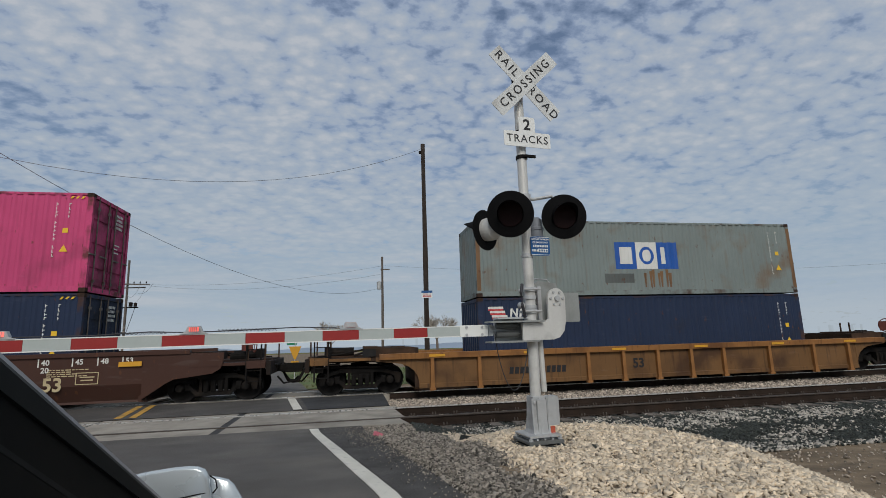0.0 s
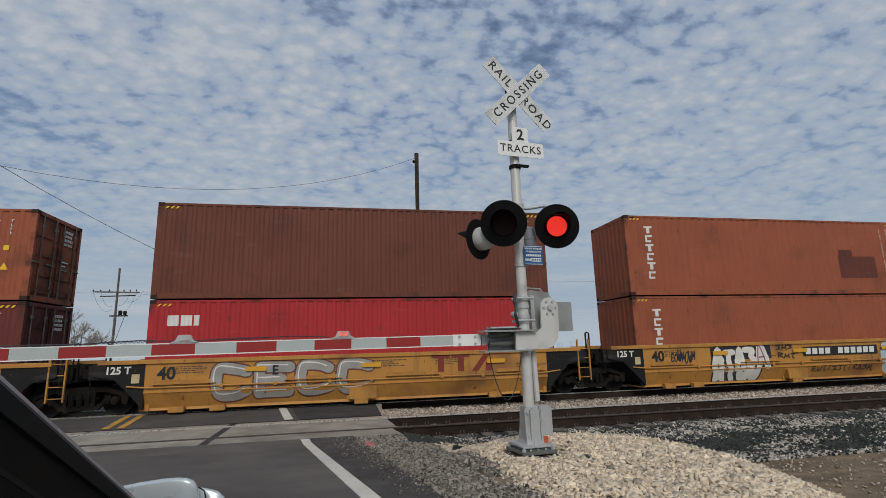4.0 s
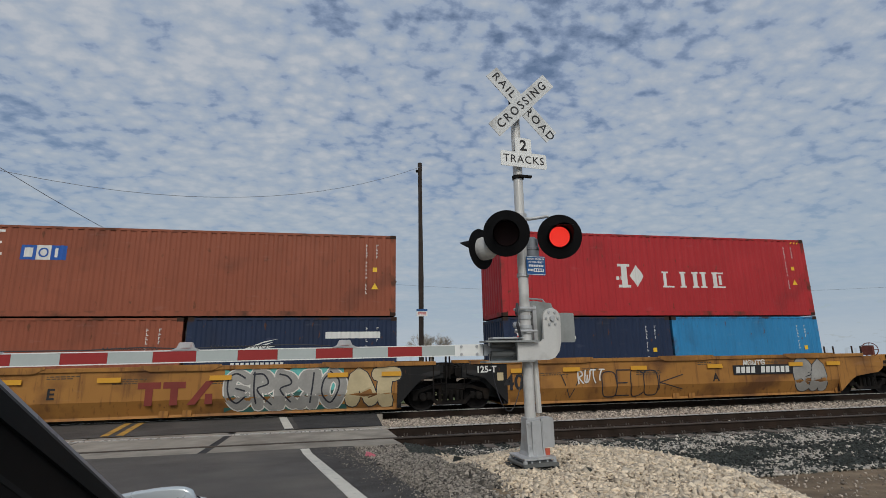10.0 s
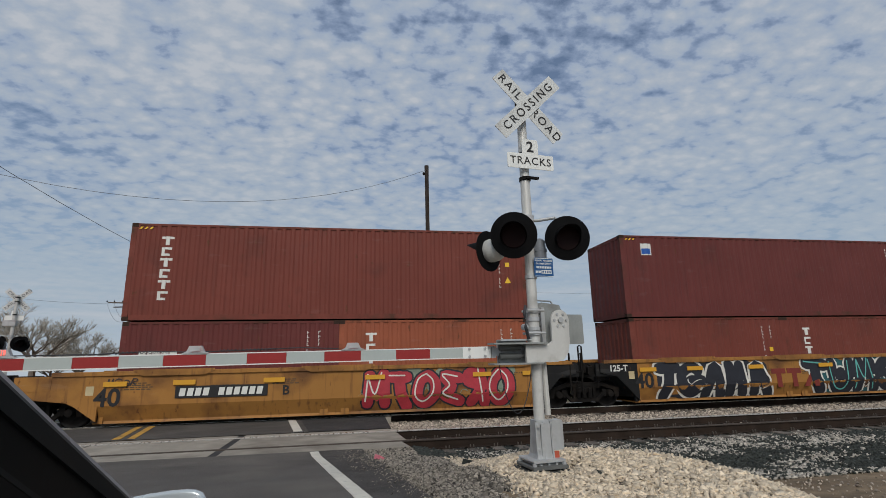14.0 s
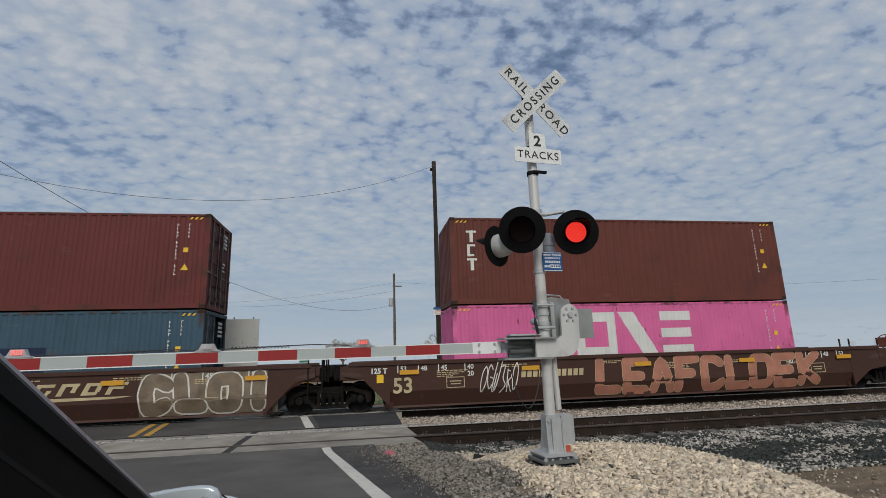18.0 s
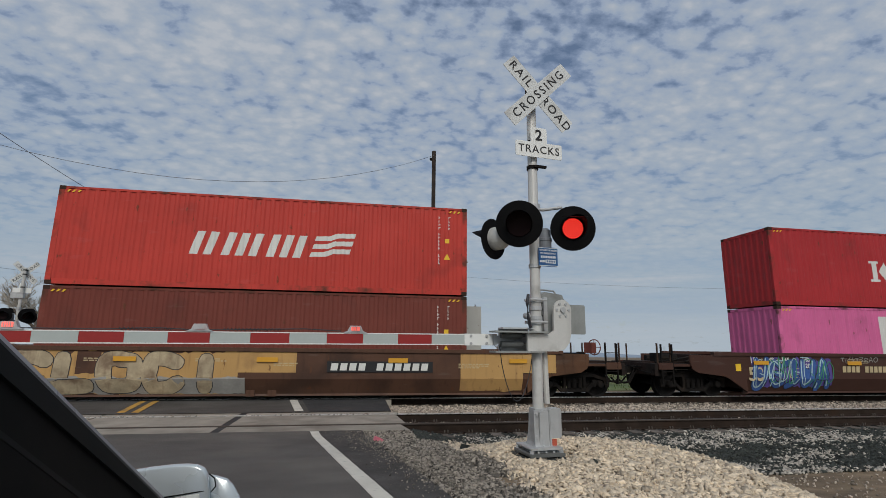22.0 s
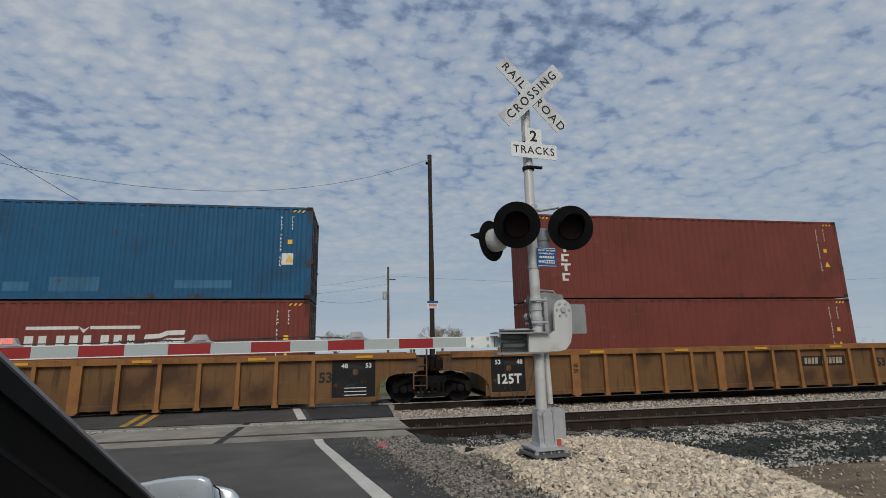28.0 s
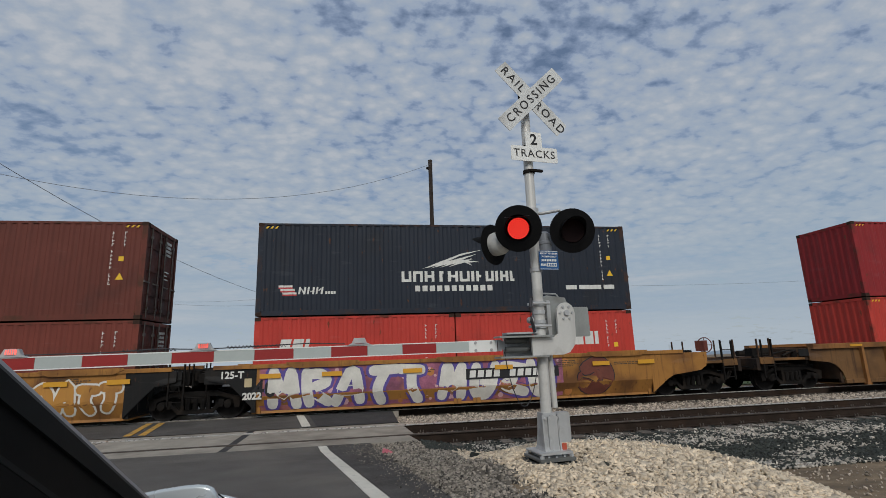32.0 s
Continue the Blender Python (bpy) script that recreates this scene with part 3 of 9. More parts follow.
def road_z(y):
    if y > 9.6:
        return 0.0
    if y > 4.4:
        return 0.40 * (9.6 - y) / 5.2
    return 0.40 + 0.012 * (4.4 - max(y, -10))


def smooth(a, b, v):
    t = min(1, max(0, (v - a) / (b - a)))
    return t * t * (3 - 2 * t)


FALL = 0.0236                          # the plain beyond the tracks falls away gently


def mound_r(x, y, a, b):
    """How far out a place lies on the heap round the mast: 1 at its foot; squarer towards the road."""
    u, v = abs(x - 2.95) / a, abs(y - 5.2) / b
    k = 3.2 if x < 2.95 and y > 5.2 else 2.0
    return (u ** k + v ** k) ** (1 / k)


def ground_z(x, y):
    """The height of the bare ground."""
    if y > 9.2:
        z = -0.26 - 0.25 * smooth(19.2, 22, y) - FALL * max(0.0, y - 28)
    else:
        z = -0.30 + 0.42 * smooth(8.3, 3.0, y) if y < 8.3 else -0.30 + 0.06 * smooth(8.3, 9.2, y)
    if y < 10.35:
        side = line_x(y) + 0.7
        near_road = smooth(side + 2.3, side + 1.0, x) if x > side else smooth(-14, -10.5, x)
        z = z + (road_z(y) - 0.05 - z) * near_road
    r = mound_r(x, y, 1.75, 2.45)
    top = 0.39 - 0.75 * max(0, r - 0.62) ** 1.2
    z = max(z, top) if r < 1.9 else z
    m = math.hypot(x - 2.22, y - 5.95)
    if m < 0.6:
        z = min(z, 0.33 + 0.09 * smooth(0.3, 0.6, m))
    if -12.5 < x - ROAD_DX * (y - 10) < 0.6:
        z = min(z, road_z(y) - 0.06 if y < 18 else z - 0.03)
    return z


def make_ground():
    xs = [-2500, -900, -350, -150, -80, -45, -28, -20, -16] + [-14 + 0.35 * i for i in range(96)] + [21, 24, 28, 34, 45, 60, 90, 160, 350, 900, 2500]
    ys = [-900, -250, -80, -30, -14, -7, -3, -1] + [0.3 * i for i in range(76)] + [23.5, 25, 28, 33, 42, 60, 90, 160, 350, 900, 1800, 3000]
    g = Geo()
    nx = len(xs)
    g.v = [(x, y, ground_z(x, y) + 0.02 * noise.noise((x * 1.7, y * 1.7, 0))) for y in ys for x in xs]
    g.f = [(j * nx + i, j * nx + i + 1, (j + 1) * nx + i + 1, (j + 1) * nx + i) for j in range(len(ys) - 1) for i in range(nx - 1)]
    tagged(solo("ground", g, "dirt", smooth=True), "dry brown dirt with sparse gravel beside the tracks", "ground", kind="structure")


make_ground()


def strip(y0, y1, xa, xb, z, step=1.0, lift=0.0):
    """A sheet between two lines x = xa(y), xb(y), with a skirt."""
    g = Geo()
    n = max(1, int((y1 - y0) / step))
    cols = 8
    for j in range(n + 1):
        y = y0 + (y1 - y0) * j / n
        for i in range(cols + 1):
            x = xa(y) + (xb(y) - xa(y)) * i / cols
            g.v.append((x, y, z(y) + lift))
    w = cols + 1
    g.f = [(j * w + i, j * w + i + 1, (j + 1) * w + i + 1, (j + 1) * w + i) for j in range(n) for i in range(cols)]
    o = len(g.v)
    for (i, flip) in ((0, False), (cols, True)):
        for j in range(n + 1):
            x, y, zz = g.v[j * w + i]
            g.v.append((x, y, zz - 0.14))
        for j in range(n):
            q = (j * w + i, (j + 1) * w + i, o + j + 1, o + j)
            g.f.append(q if not flip else q[::-1])
        o = len(g.v)
    return g


rough_edge = lambda y: line_x(y) + 0.66 + 0.06 * (max(y, 4.0) - 5.8) + 0.05 * noise.noise((0, y * 1.3, 3.0)) + 0.05 * noise.noise((0, y * 5, 7.0))
LEFT = lambda y: line_x(y) - 8.6
tagged(solo("road", strip(-60, 10.18, LEFT, rough_edge, road_z, 0.25), "asphalt"), "worn grey asphalt road before the tracks", "road", kind="structure")
tagged(solo("road_between", strip(12.87, 15.50, LEFT, lambda y: 0.93, road_z), "betweenasphalt"), "grey asphalt between the two tracks", "road", kind="structure")
tagged(solo("road_beyond", strip(17.86, 400, LEFT, lambda y: line_x(y) + 0.6, lambda y: -0.3 * smooth(20, 28, y) - FALL * max(0.0, y - 28), 2.0), "asphalt"), "asphalt road going on beyond the tracks", "road", kind="structure")
tagged(solo("road_patch", strip(12.88, 15.49, lambda y: line_x(y) + 0.16, lambda y: 0.925, road_z, 1.0, 0.005), "newasphalt"), "dark asphalt patch between the tracks", "road", kind="structure")
tagged(solo("road_shoulder", strip(-20, 10.16, lambda y: line_x(y) + 0.10, lambda y: rough_edge(y) - 0.012, road_z, 0.25, 0.004), "shoulderasphalt"), "darker asphalt strip outside the edge line", "road", kind="structure")
tagged(solo("edge_line", strip(-20, 10.10, lambda y: line_x(y) - 0.08 + 0.006 * noise.noise((1, y * 4, 0)), lambda y: line_x(y) + 0.08 + 0.006 * noise.noise((5, y * 4, 0)), road_z, 0.15, 0.006), "roadwhite"), "worn white edge line on asphalt", "road marking", kind="structure")
tagged(solo("edge_line_between", strip(12.95, 15.48, lambda y: line_x(y) - 0.19, lambda y: line_x(y) + 0.02, road_z, 0.2, 0.011), "roadwhite"), "white edge line between the tracks", "road marking", kind="structure")
for k, off in enumerate((-4.12, -3.80)):
    tagged(solo("centre_line", strip(13.0, 15.45, lambda y: line_x(y) + off - 0.08, lambda y: line_x(y) + off + 0.08, road_z, 0.2, 0.008), "roadyellow"), "yellow centre line between the tracks", "road marking", kind="structure")
    tagged(solo("centre_line", strip(-20, 10.0, lambda y: line_x(y) + off - 0.08, lambda y: line_x(y) + off + 0.08, road_z, 0.3, 0.008), "roadyellow"), "yellow centre line before the tracks", "road marking", kind="structure")


def rail_piece(name, y, x0, x1, head="railhead"):
    g = Geo()
    prof = [(-0.07, -0.20), (0.07, -0.20), (0.07, -0.188), (0.012, -0.175), (0.012, -0.045), (0.036, -0.035), (0.037, -0.008), (0.028, -0.003), (-0.028, -0.003), (-0.037, -0.008), (-0.036, -0.035), (-0.012, -0.045), (-0.012, -0.175), (-0.07, -0.188)]
    top = Geo()
    crown = [(-0.040, -0.024), (0.040, -0.024), (0.040, -0.004), (0.035, 0.0), (-0.035, 0.0), (-0.040, -0.004)]
    ends = [x0, -150, -60, -30, -12, -4, 2, 10, 20, 35, 70, 160, x1]
    for a, b in zip(ends, ends[1:]):
        g.prism([(y + p, q) for p, q in prof], a, b, "x")
        top.prism([(y + p, q) for p, q in crown], a, b, "x")
    ob = tagged(solo(name, g, "rail"), "rust-brown steel rail with a worn head", "rail", kind="structure")
    part("rail_head", top, head, ob, "polished running surface" if head == "railhead" else "running surface coloured dark, without sky reflection")
    return ob


RAILS = []
for cy in (NEAR_Y, FAR_Y):
    for s in (-1, 1):
        # only the nearest rail gets the head painted without its sky glint
        RAILS.append(rail_piece("rail", cy + s * 0.752, -400, 500, "dullhead" if (cy, s) == (NEAR_Y, -1) else "railhead"))

# concrete crossing panels along both tracks
for cy in (NEAR_Y, FAR_Y):
    surface = tagged(new("crossing_surface"), "worn concrete crossing panels flush with the rails", "crossing", kind="structure")
    for x0, x1 in ((-11.2, -8.6), (-8.55, -5.6), (-5.55, -2.64), (-2.48, 1.0)):
        for a, b in ((-1.48 if cy == NEAR_Y else -1.16, -0.83), (-0.64, 0.64), (0.83, 1.16)):
            skew = 0.12 if x1 > 0.5 else 0
            g = Geo()
            pts = [(x0, cy + a), (x1 + skew, cy + a), (x1, cy + b), (x0, cy + b)]
            g.prism(pts, -0.2, -0.012, "z")
            part("concrete_panel", g, "concrete", surface)
    for a, b in ((-1.48 if cy == NEAR_Y else -1.16, -0.85), (-0.63, 0.63), (0.85, 1.16)):
        part("asphalt_joint", Geo().box(-2.638, -2.482, cy + a, cy + b, -0.15, -0.016), "newasphalt", surface, "dark filled joint")
    for y in (-0.83, -0.64, 0.64, 0.83):
        part("rubber_seal", Geo().box(-11.2, 1.0, cy + y - 0.02 + (0.018 if abs(y) > 0.7 and y < 0 else 0), cy + y + 0.018, -0.15, -0.045), "rubber", surface)


def make_ties():
    for cy, lo, hi in ((NEAR_Y, 1.45, 62), (FAR_Y, 1.45, 62)):
        row = tagged(new("track_ties"), "row of weathered wooden ties bedded in ballast", "railway ties", kind="structure")
        x, i = lo, 0
        while x < hi:
            part("tie", lambda: Geo().bevel_box(-0.115, 0.115, -1.30, 1.30, -0.42, -0.197, 0.012), "tie", row, at=pose(x, cy + random.uniform(-0.04, 0.04), random.uniform(-0.012, 0), 0, 0, random.uniform(-0.8, 0.8)), key="tie")
            if cy == NEAR_Y:
                for s in (-1, 1):
                    part("tie_plate", lambda: Geo().box(-0.10, 0.10, -0.15, 0.15, -0.006, 0.004), "rail", row, at=pose(x, cy + s * 0.752, -0.198), key="tie_plate")
                    if x < 22:
                        for q in (-0.035, 0.035):
                            part("spike", lambda: Geo().box(-0.010, 0.010, -0.014, 0.014, 0, 0.05), "spike", row, at=pose(x + q, cy + s * 0.752 - 0.085, -0.192), key="spike")
            x += 0.53
            i += 1


def stones(name, label, n, size, where, mat, seed, sink=0.35, flat=0.5, tilt=0.6):
    """Crushed stones strewn over the ground: where(rng) gives x, y, z or None."""
    rng = np.random.default_rng(seed)
    base = np.array([(-1, -1, -1), (1, -1, -1), (1, 1, -1), (-1, 1, -1), (-1, -1, 1), (1, -1, 1), (1, 1, 1), (-1, 1, 1)], float)
    quads = np.array([(0, 3, 2, 1), (4, 5, 6, 7), (0, 1, 5, 4), (1, 2, 6, 5), (2, 3, 7, 6), (3, 0, 4, 7)])
    pts = []
    while len(pts) < n:
        p = where(rng)
        if p is not None:
            pts.append(p)
    pts = np.array(pts)
    v = base[None] * rng.uniform(0.45, 1.0, (n, 8, 3)) * rng.uniform(0.5, 1.5, (n, 1, 3))
    v *= (size[0] + (size[1] - size[0]) * rng.random((n, 1, 1)) ** 1.6)
    v[:, :, 2] *= flat
    q = rng.normal(size=(n, 4))
    q[:, 1:3] *= tilt
    q /= np.linalg.norm(q, axis=1, keepdims=True)
    w, x, y, z = q.T
    R = np.stack([1 - 2 * (y * y + z * z), 2 * (x * y - w * z), 2 * (x * z + w * y), 2 * (x * y + w * z), 1 - 2 * (x * x + z * z), 2 * (y * z - w * x), 2 * (x * z - w * y), 2 * (y * z + w * x), 1 - 2 * (x * x + y * y)], -1).reshape(n, 3, 3)
    v = np.einsum("nij,nkj->nki", R, v) + pts[:, None] + np.array([0, 0, 1.0]) * (size[0] * (1 - 2 * sink))
    faces = (quads[None] + 8 * np.arange(n)[:, None, None]).reshape(-1, 4)
    me = bpy.data.meshes.new(name)
    me.vertices.add(8 * n)
    me.vertices.foreach_set("co", v.astype(np.float32).ravel())
    me.loops.add(faces.size)
    me.loops.foreach_set("vertex_index", faces.astype(np.int32).ravel())
    me.polygons.add(len(faces))
    me.polygons.foreach_set("loop_start", np.arange(0, faces.size, 4, dtype=np.int32))
    me.update(calc_edges=True)
    me.materials.append(M[mat])
    tagged(new(name, me), label, "gravel", kind="stuff")


def on_ground(x0, x1, y0, y1, keep=lambda x, y, r: True, power=1.0):
    def where(rng):
        x, y = x0 + (x1 - x0) * rng.random() ** power, rng.uniform(y0, y1)
        return (x, y, ground_z(x, y) + 0.016) if keep(x, y, rng) else None
    return where


def mound_in(x, y, rng):
    r = mound_r(x, y, 1.85, 2.55 + 2.0 * smooth(3.9, 2.9, x) * (y > 5.2))
    return r < 0.98 + 0.12 * noise.noise((x * 1.5, y * 1.5, 0)) + 0.05 * rng.random() and x > 1.50 + 0.12 * noise.noise((y * 1.1, 2, 0)) + 0.12 * rng.random() + 0.12 * smooth(7.6, 6.2, y)


def shoulder_in(x, y, rng):
    return line_x(y) + 0.72 + 0.06 * (y - 5.8) < x + 0.25 * rng.random() ** 3 and not mound_in(x, y, rng)


def bed(name, label, mat, x0, x1, y0, y1, keep, lift=0.012, step=0.12):
    """A thin sheet of fines lying on the ground where keep says."""
    g = Geo()
    index = {}
    nx, ny = int((x1 - x0) / step), int((y1 - y0) / step)

    class Still:
        random = staticmethod(lambda: 0.5)

    def vert(i, j):
        if (i, j) not in index:
            x, y = x0 + i * step, y0 + j * step
            index[i, j] = len(g.v)
            g.v.append((x, y, ground_z(x, y) + lift + 0.012 * noise.noise((x * 6, y * 6, 1))))
        return index[i, j]
    for j in range(ny):
        for i in range(nx):
            if keep(x0 + (i + 0.5) * step, y0 + (j + 0.5) * step, Still):
                g.f.append((vert(i, j), vert(i + 1, j), vert(i + 1, j + 1), vert(i, j + 1)))
    tagged(solo(name, g, mat, smooth=True), label, "gravel", kind="structure")


def make_gravel():
    bed("mound_bed", "gravel fines round the mast, coloured dark as shade between the stones", "paleground", 0.8, 5.2, 2.2, 9.9, mound_in)
    bed("shoulder_bed", "grey-brown gravel fines beside the asphalt", "browngrit", -0.6, 4.4, -9.0, 10.2, lambda x, y, r: line_x(y) + 0.55 < x < line_x(y) + 2.6 + 0.3 * noise.noise((y, 1, 1)) - 1.6 * smooth(3.0, -8.0, y) and not mound_in(x, y, r), 0.02)
    bed("dark_bed", "dark gravel fines beside the near track", "darkgrit", 1.0, 26.0, 6.9, 10.8, lambda x, y, r: not mound_in(x, y, r) and y > 7.3 + 0.5 * noise.noise((x * 0.5, 0, 4)) and (x > 2.1 or y > 9.0) and x > line_x(y) + 1.7, 0.016, 0.2)
    bed("track_bed", "grey gravel fines between and beside the tracks", "grit", 1.0, 60.0, 10.8, 19.4, lambda x, y, r: True, 0.014, 0.4)
    stones("pale_gravel", "pale cream crushed limestone heaped round the signal mast", 24000, (0.013, 0.042), on_ground(0.9, 5.4, 2.2, 9.8, mound_in), "palestone", 1, flat=0.30, tilt=0.24)
    stones("shoulder_gravel", "grey-brown crushed gravel at the road's edge", 17000, (0.007, 0.028), on_ground(-0.3, 2.2, 3.0, 10.2, shoulder_in), "shoulderstone", 2)
    edge_in = lambda x, y, r: line_x(y) + 0.62 - 0.45 * r.random() ** 2.2 < x < line_x(y) + 0.85
    stones("grit_on_asphalt", "small stones strewn over the asphalt's edge", 1500, (0.004, 0.013), lambda r: (lambda x, y: (x, y, road_z(y) + 0.006) if edge_in(x, y, r) else None)(r.uniform(-1.6, 1.0), r.uniform(3.0, 10.1)), "shoulderstone", 9, flat=0.4)
    stones("ballast_between_tracks", "grey railway ballast between the tracks", 24000, (0.025, 0.055), on_ground(1.0, 50, 12.62, 15.75, power=1.6), "greystone", 3)
    stones("ballast_in_near_track", "grey railway ballast in the near track", 8000, (0.022, 0.042), on_ground(1.3, 50, 11.05, 12.35, power=1.6), "greystone", 4)
    stones("ballast_far_side", "grey railway ballast of the far track", 9000, (0.022, 0.042), on_ground(1.2, 60, 16.0, 19.4, power=1.6), "greystone", 5)
    dark = lambda x, y, r: shoulder_in(x, y, r) and (x > 2.0 or y > 9.0) and noise.noise((x * 0.8, y * 1.1, 0)) + 0.5 * noise.noise((x * 3, y * 3, 1)) + 0.20 > r.uniform(-0.55, 0.55)
    pale = lambda x, y, r: shoulder_in(x, y, r) and x > 2.0 and noise.noise((x * 0.8, y * 1.1, 0)) + 0.5 * noise.noise((x * 3, y * 3, 1)) + 0.22 < r.uniform(-0.55, 0.55)
    stones("dark_ballast", "dark green-grey crushed stone beside the near track", 36000, (0.018, 0.046), on_ground(1.2, 30, 7.0, 10.75, dark, 1.8), "darkstone", 6, flat=0.36, tilt=0.35)
    stones("pale_ballast", "pale grey crushed stone mixed into the dark ballast", 22000, (0.018, 0.044), on_ground(1.2, 30, 7.0, 10.75, pale, 1.8), "palegrey", 7, flat=0.34, tilt=0.3)
    stones("strewn_stones", "loose pale stones strewn over the dirt", 3200, (0.006, 0.022), on_ground(3.5, 18, 2.5, 7.6, shoulder_in, 1.7), "greystone", 8)


# ---- the train ----
# seconds and metres that the train has run
RUN = [
    (0.0, 0.0), (2.0, 25.474), (4.0, 50.896), (6.0, 76.323), (8.0, 101.788),
    (10.0, 127.303), (12.0, 152.869), (14.0, 178.479), (16.0, 204.122), (18.0, 229.792),
    (20.0, 255.484), (22.0, 281.197), (24.0, 306.938), (26.0, 332.717), (28.0, 358.549),
    (30.0, 384.447), (32.0, 410.421),
]
TRAIN = []          # keyed things: object, place along the train, height


def aboard(ob, u, z=0.0):
    ob.matrix_basis = pose(u, FAR_Y, z)
    TRAIN.append((ob, u, z))
    return ob


SIDE_Y = -1.2195


def frame_paint(colour):
    """The same paint on posts and rails, where it is knocked off and rusts."""
    key = colour + "_frame"
    if key not in M:
        rgb = PAINT_RGB[M[colour].name]
        M[key] = material(M[colour].name + "_on_frame", rgb, 0.65, 0.0, 0.12, 2.0, 30.0, (0.07, 0.035, 0.022), 0.45, 2.6, 0.45, 0.05, 30.0, spec=0.18, rust=0.7)
    return key



def corrugated(L, h, inset=0.0):
    """A trapezoid-ribbed sheet in the x-z plane from x = 0 to L, ribs towards -y."""
    def build():
        g = Geo()
        n = max(4, round(L / 0.278))
        p = L / n
        xs = []
        for i in range(n):
            x = i * p
            xs += [(x, 0.0), (x + 0.26 * p, 0.0), (x + 0.44 * p, 0.026), (x + 0.82 * p, 0.026)]
        xs.append((L, 0.0))
        g.v = [(x, y, z) for z in (0, h) for x, y in xs]
        m = len(xs)
        g.f = [(i, i + 1, m + i + 1, m + i) for i in range(m - 1)]
        return g
    return build


def shaded_door_paint(colour):
    """Door panels: the same paint, darkened for the ends' shade, and scraped, streaked and grimy."""
    key = colour + "_door"
    if key not in M:
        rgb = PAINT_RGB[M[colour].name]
        # 0.8 puts the shade of the end face into the colour
        M[key] = material(M[colour].name + "_on_shaded_doors", tuple(0.8 * c for c in rgb), 0.65, 0.0, 0.2, 2.0, 30.0, tuple(0.25 * c + 0.008 for c in rgb), 0.75, 1.8, 0.7, 0.05, 30.0, spec=0.15, rust=0.8)
    return key


def container(colour, u, z, L=12.192, h=2.896, label="", open_door=False, open_inner="offwhite", door_colour=None, over=0.0, label_style=0):
    """A corrugated steel box: frame, sides, end wall, roof, two doors with locking bars, number bars and labels."""
    t = aboard(thing("shipping_container", label, "container", group="containers on the train"), u, z)
    LENGTH[t.name] = L
    k = (round(L, 2), round(h, 2))
    W = 1.219

    def frame_geo():
        g = Geo()
        for x0, x1 in ((0, 0.15), (L - 0.15, L)):
            for y0, y1 in ((-W, -W + 0.11), (W - 0.11, W)):
                g.box(x0, x1, y0, y1, 0.118, h - 0.118)
        for y0, y1 in ((-W + 0.004, -W + 0.07), (W - 0.07, W - 0.004)):
            g.box(0.17, L - 0.17, y0, y1, h - 0.075, h - 0.01)
            g.box(0.17, L - 0.17, y0, y1, 0.012, 0.165)
        for x0, x1 in ((0.004, 0.1), (L - 0.1, L - 0.004)):
            g.box(x0, x1, -W + 0.16, W - 0.16, h - 0.12, h - 0.012)
            g.box(x0, x1, -W + 0.16, W - 0.16, 0.012, 0.16)
        return g

    part("frame", frame_geo, frame_paint(colour), t, key=("frame",) + k)
    for x0 in (0, L - 0.178):
        for y0 in (-W, W - 0.162):
            for z0 in (0, h - 0.118):
                part("corner_casting", lambda: Geo().bevel_box(0, 0.178, 0, 0.162, 0, 0.118, 0.012), "casting", t, at=pose(x0, y0, z0), key="casting")
    sl, sh = L - 0.30, h - 0.238
    part("side_panel", corrugated(sl, sh), colour, t, at=pose(0.15, -W + 0.0065, 0.164), key=("side", round(sl, 2), round(sh, 2)))
    part("side_panel", None, colour, t, at=pose(L - 0.15, W - 0.006, 0.164, 0, 0, 180), key=("side", round(sl, 2), round(sh, 2)))
    part("end_wall", corrugated(2 * W - 0.22, h - 0.28), colour, t, at=pose(0.006, W - 0.11, 0.16, 0, 0, -90), key=("end", round(h, 2)))
    part("roof", lambda: corrugated(L - 0.02, 2 * W - 0.01)(), colour, t, at=pose(0.01, -W + 0.005, h - 0.045, -90, 0, 0) @ pose(0, 0, 0, 0, 0, 0) @ Matrix.Diagonal((1, -1, 1, 1)), key=("roof", round(L, 2)))
    part("floor", lambda: Geo().box(0.1, L - 0.1, -W + 0.08, W - 0.08, 0.10, 0.15), "iron", t, key=("floor", round(L, 2)))
    for side in (-1, 1):
        m = pose(L - 0.05, 0, 0)
        swung = open_door and side == 1
        if swung:
            m = pose(L + W - 0.13, W - 0.03, 0, 0, 0, 90)
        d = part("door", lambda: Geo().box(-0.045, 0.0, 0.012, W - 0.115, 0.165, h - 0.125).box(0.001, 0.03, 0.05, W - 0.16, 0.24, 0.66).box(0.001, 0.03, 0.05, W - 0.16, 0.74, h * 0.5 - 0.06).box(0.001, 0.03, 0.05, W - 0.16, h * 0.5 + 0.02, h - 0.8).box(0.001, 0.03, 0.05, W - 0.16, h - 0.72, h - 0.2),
                 (open_inner if swung else shaded_door_paint(door_colour or colour)), t, at=m @ Matrix.Diagonal((1, side, 1, 1)) if not swung else m, key=("door", round(h, 2)), label="pale open door standing out from the far corner" if swung else "")
        for yy in (0.22, 0.86):
            part("locking_bar", lambda: Geo().tube([(0, 0, 0.05), (0, 0, h - 0.05)], 0.019, 6).box(-0.03, 0.03, -0.05, 0.05, 0.3, 0.38).box(-0.03, 0.03, -0.05, 0.05, h - 0.45, h - 0.37).box(0.0, 0.03, -0.02, 0.36, 1.08, 1.12), "doorbar", d, at=pose(0.05, yy, 0), key=("bar", round(h, 2)))
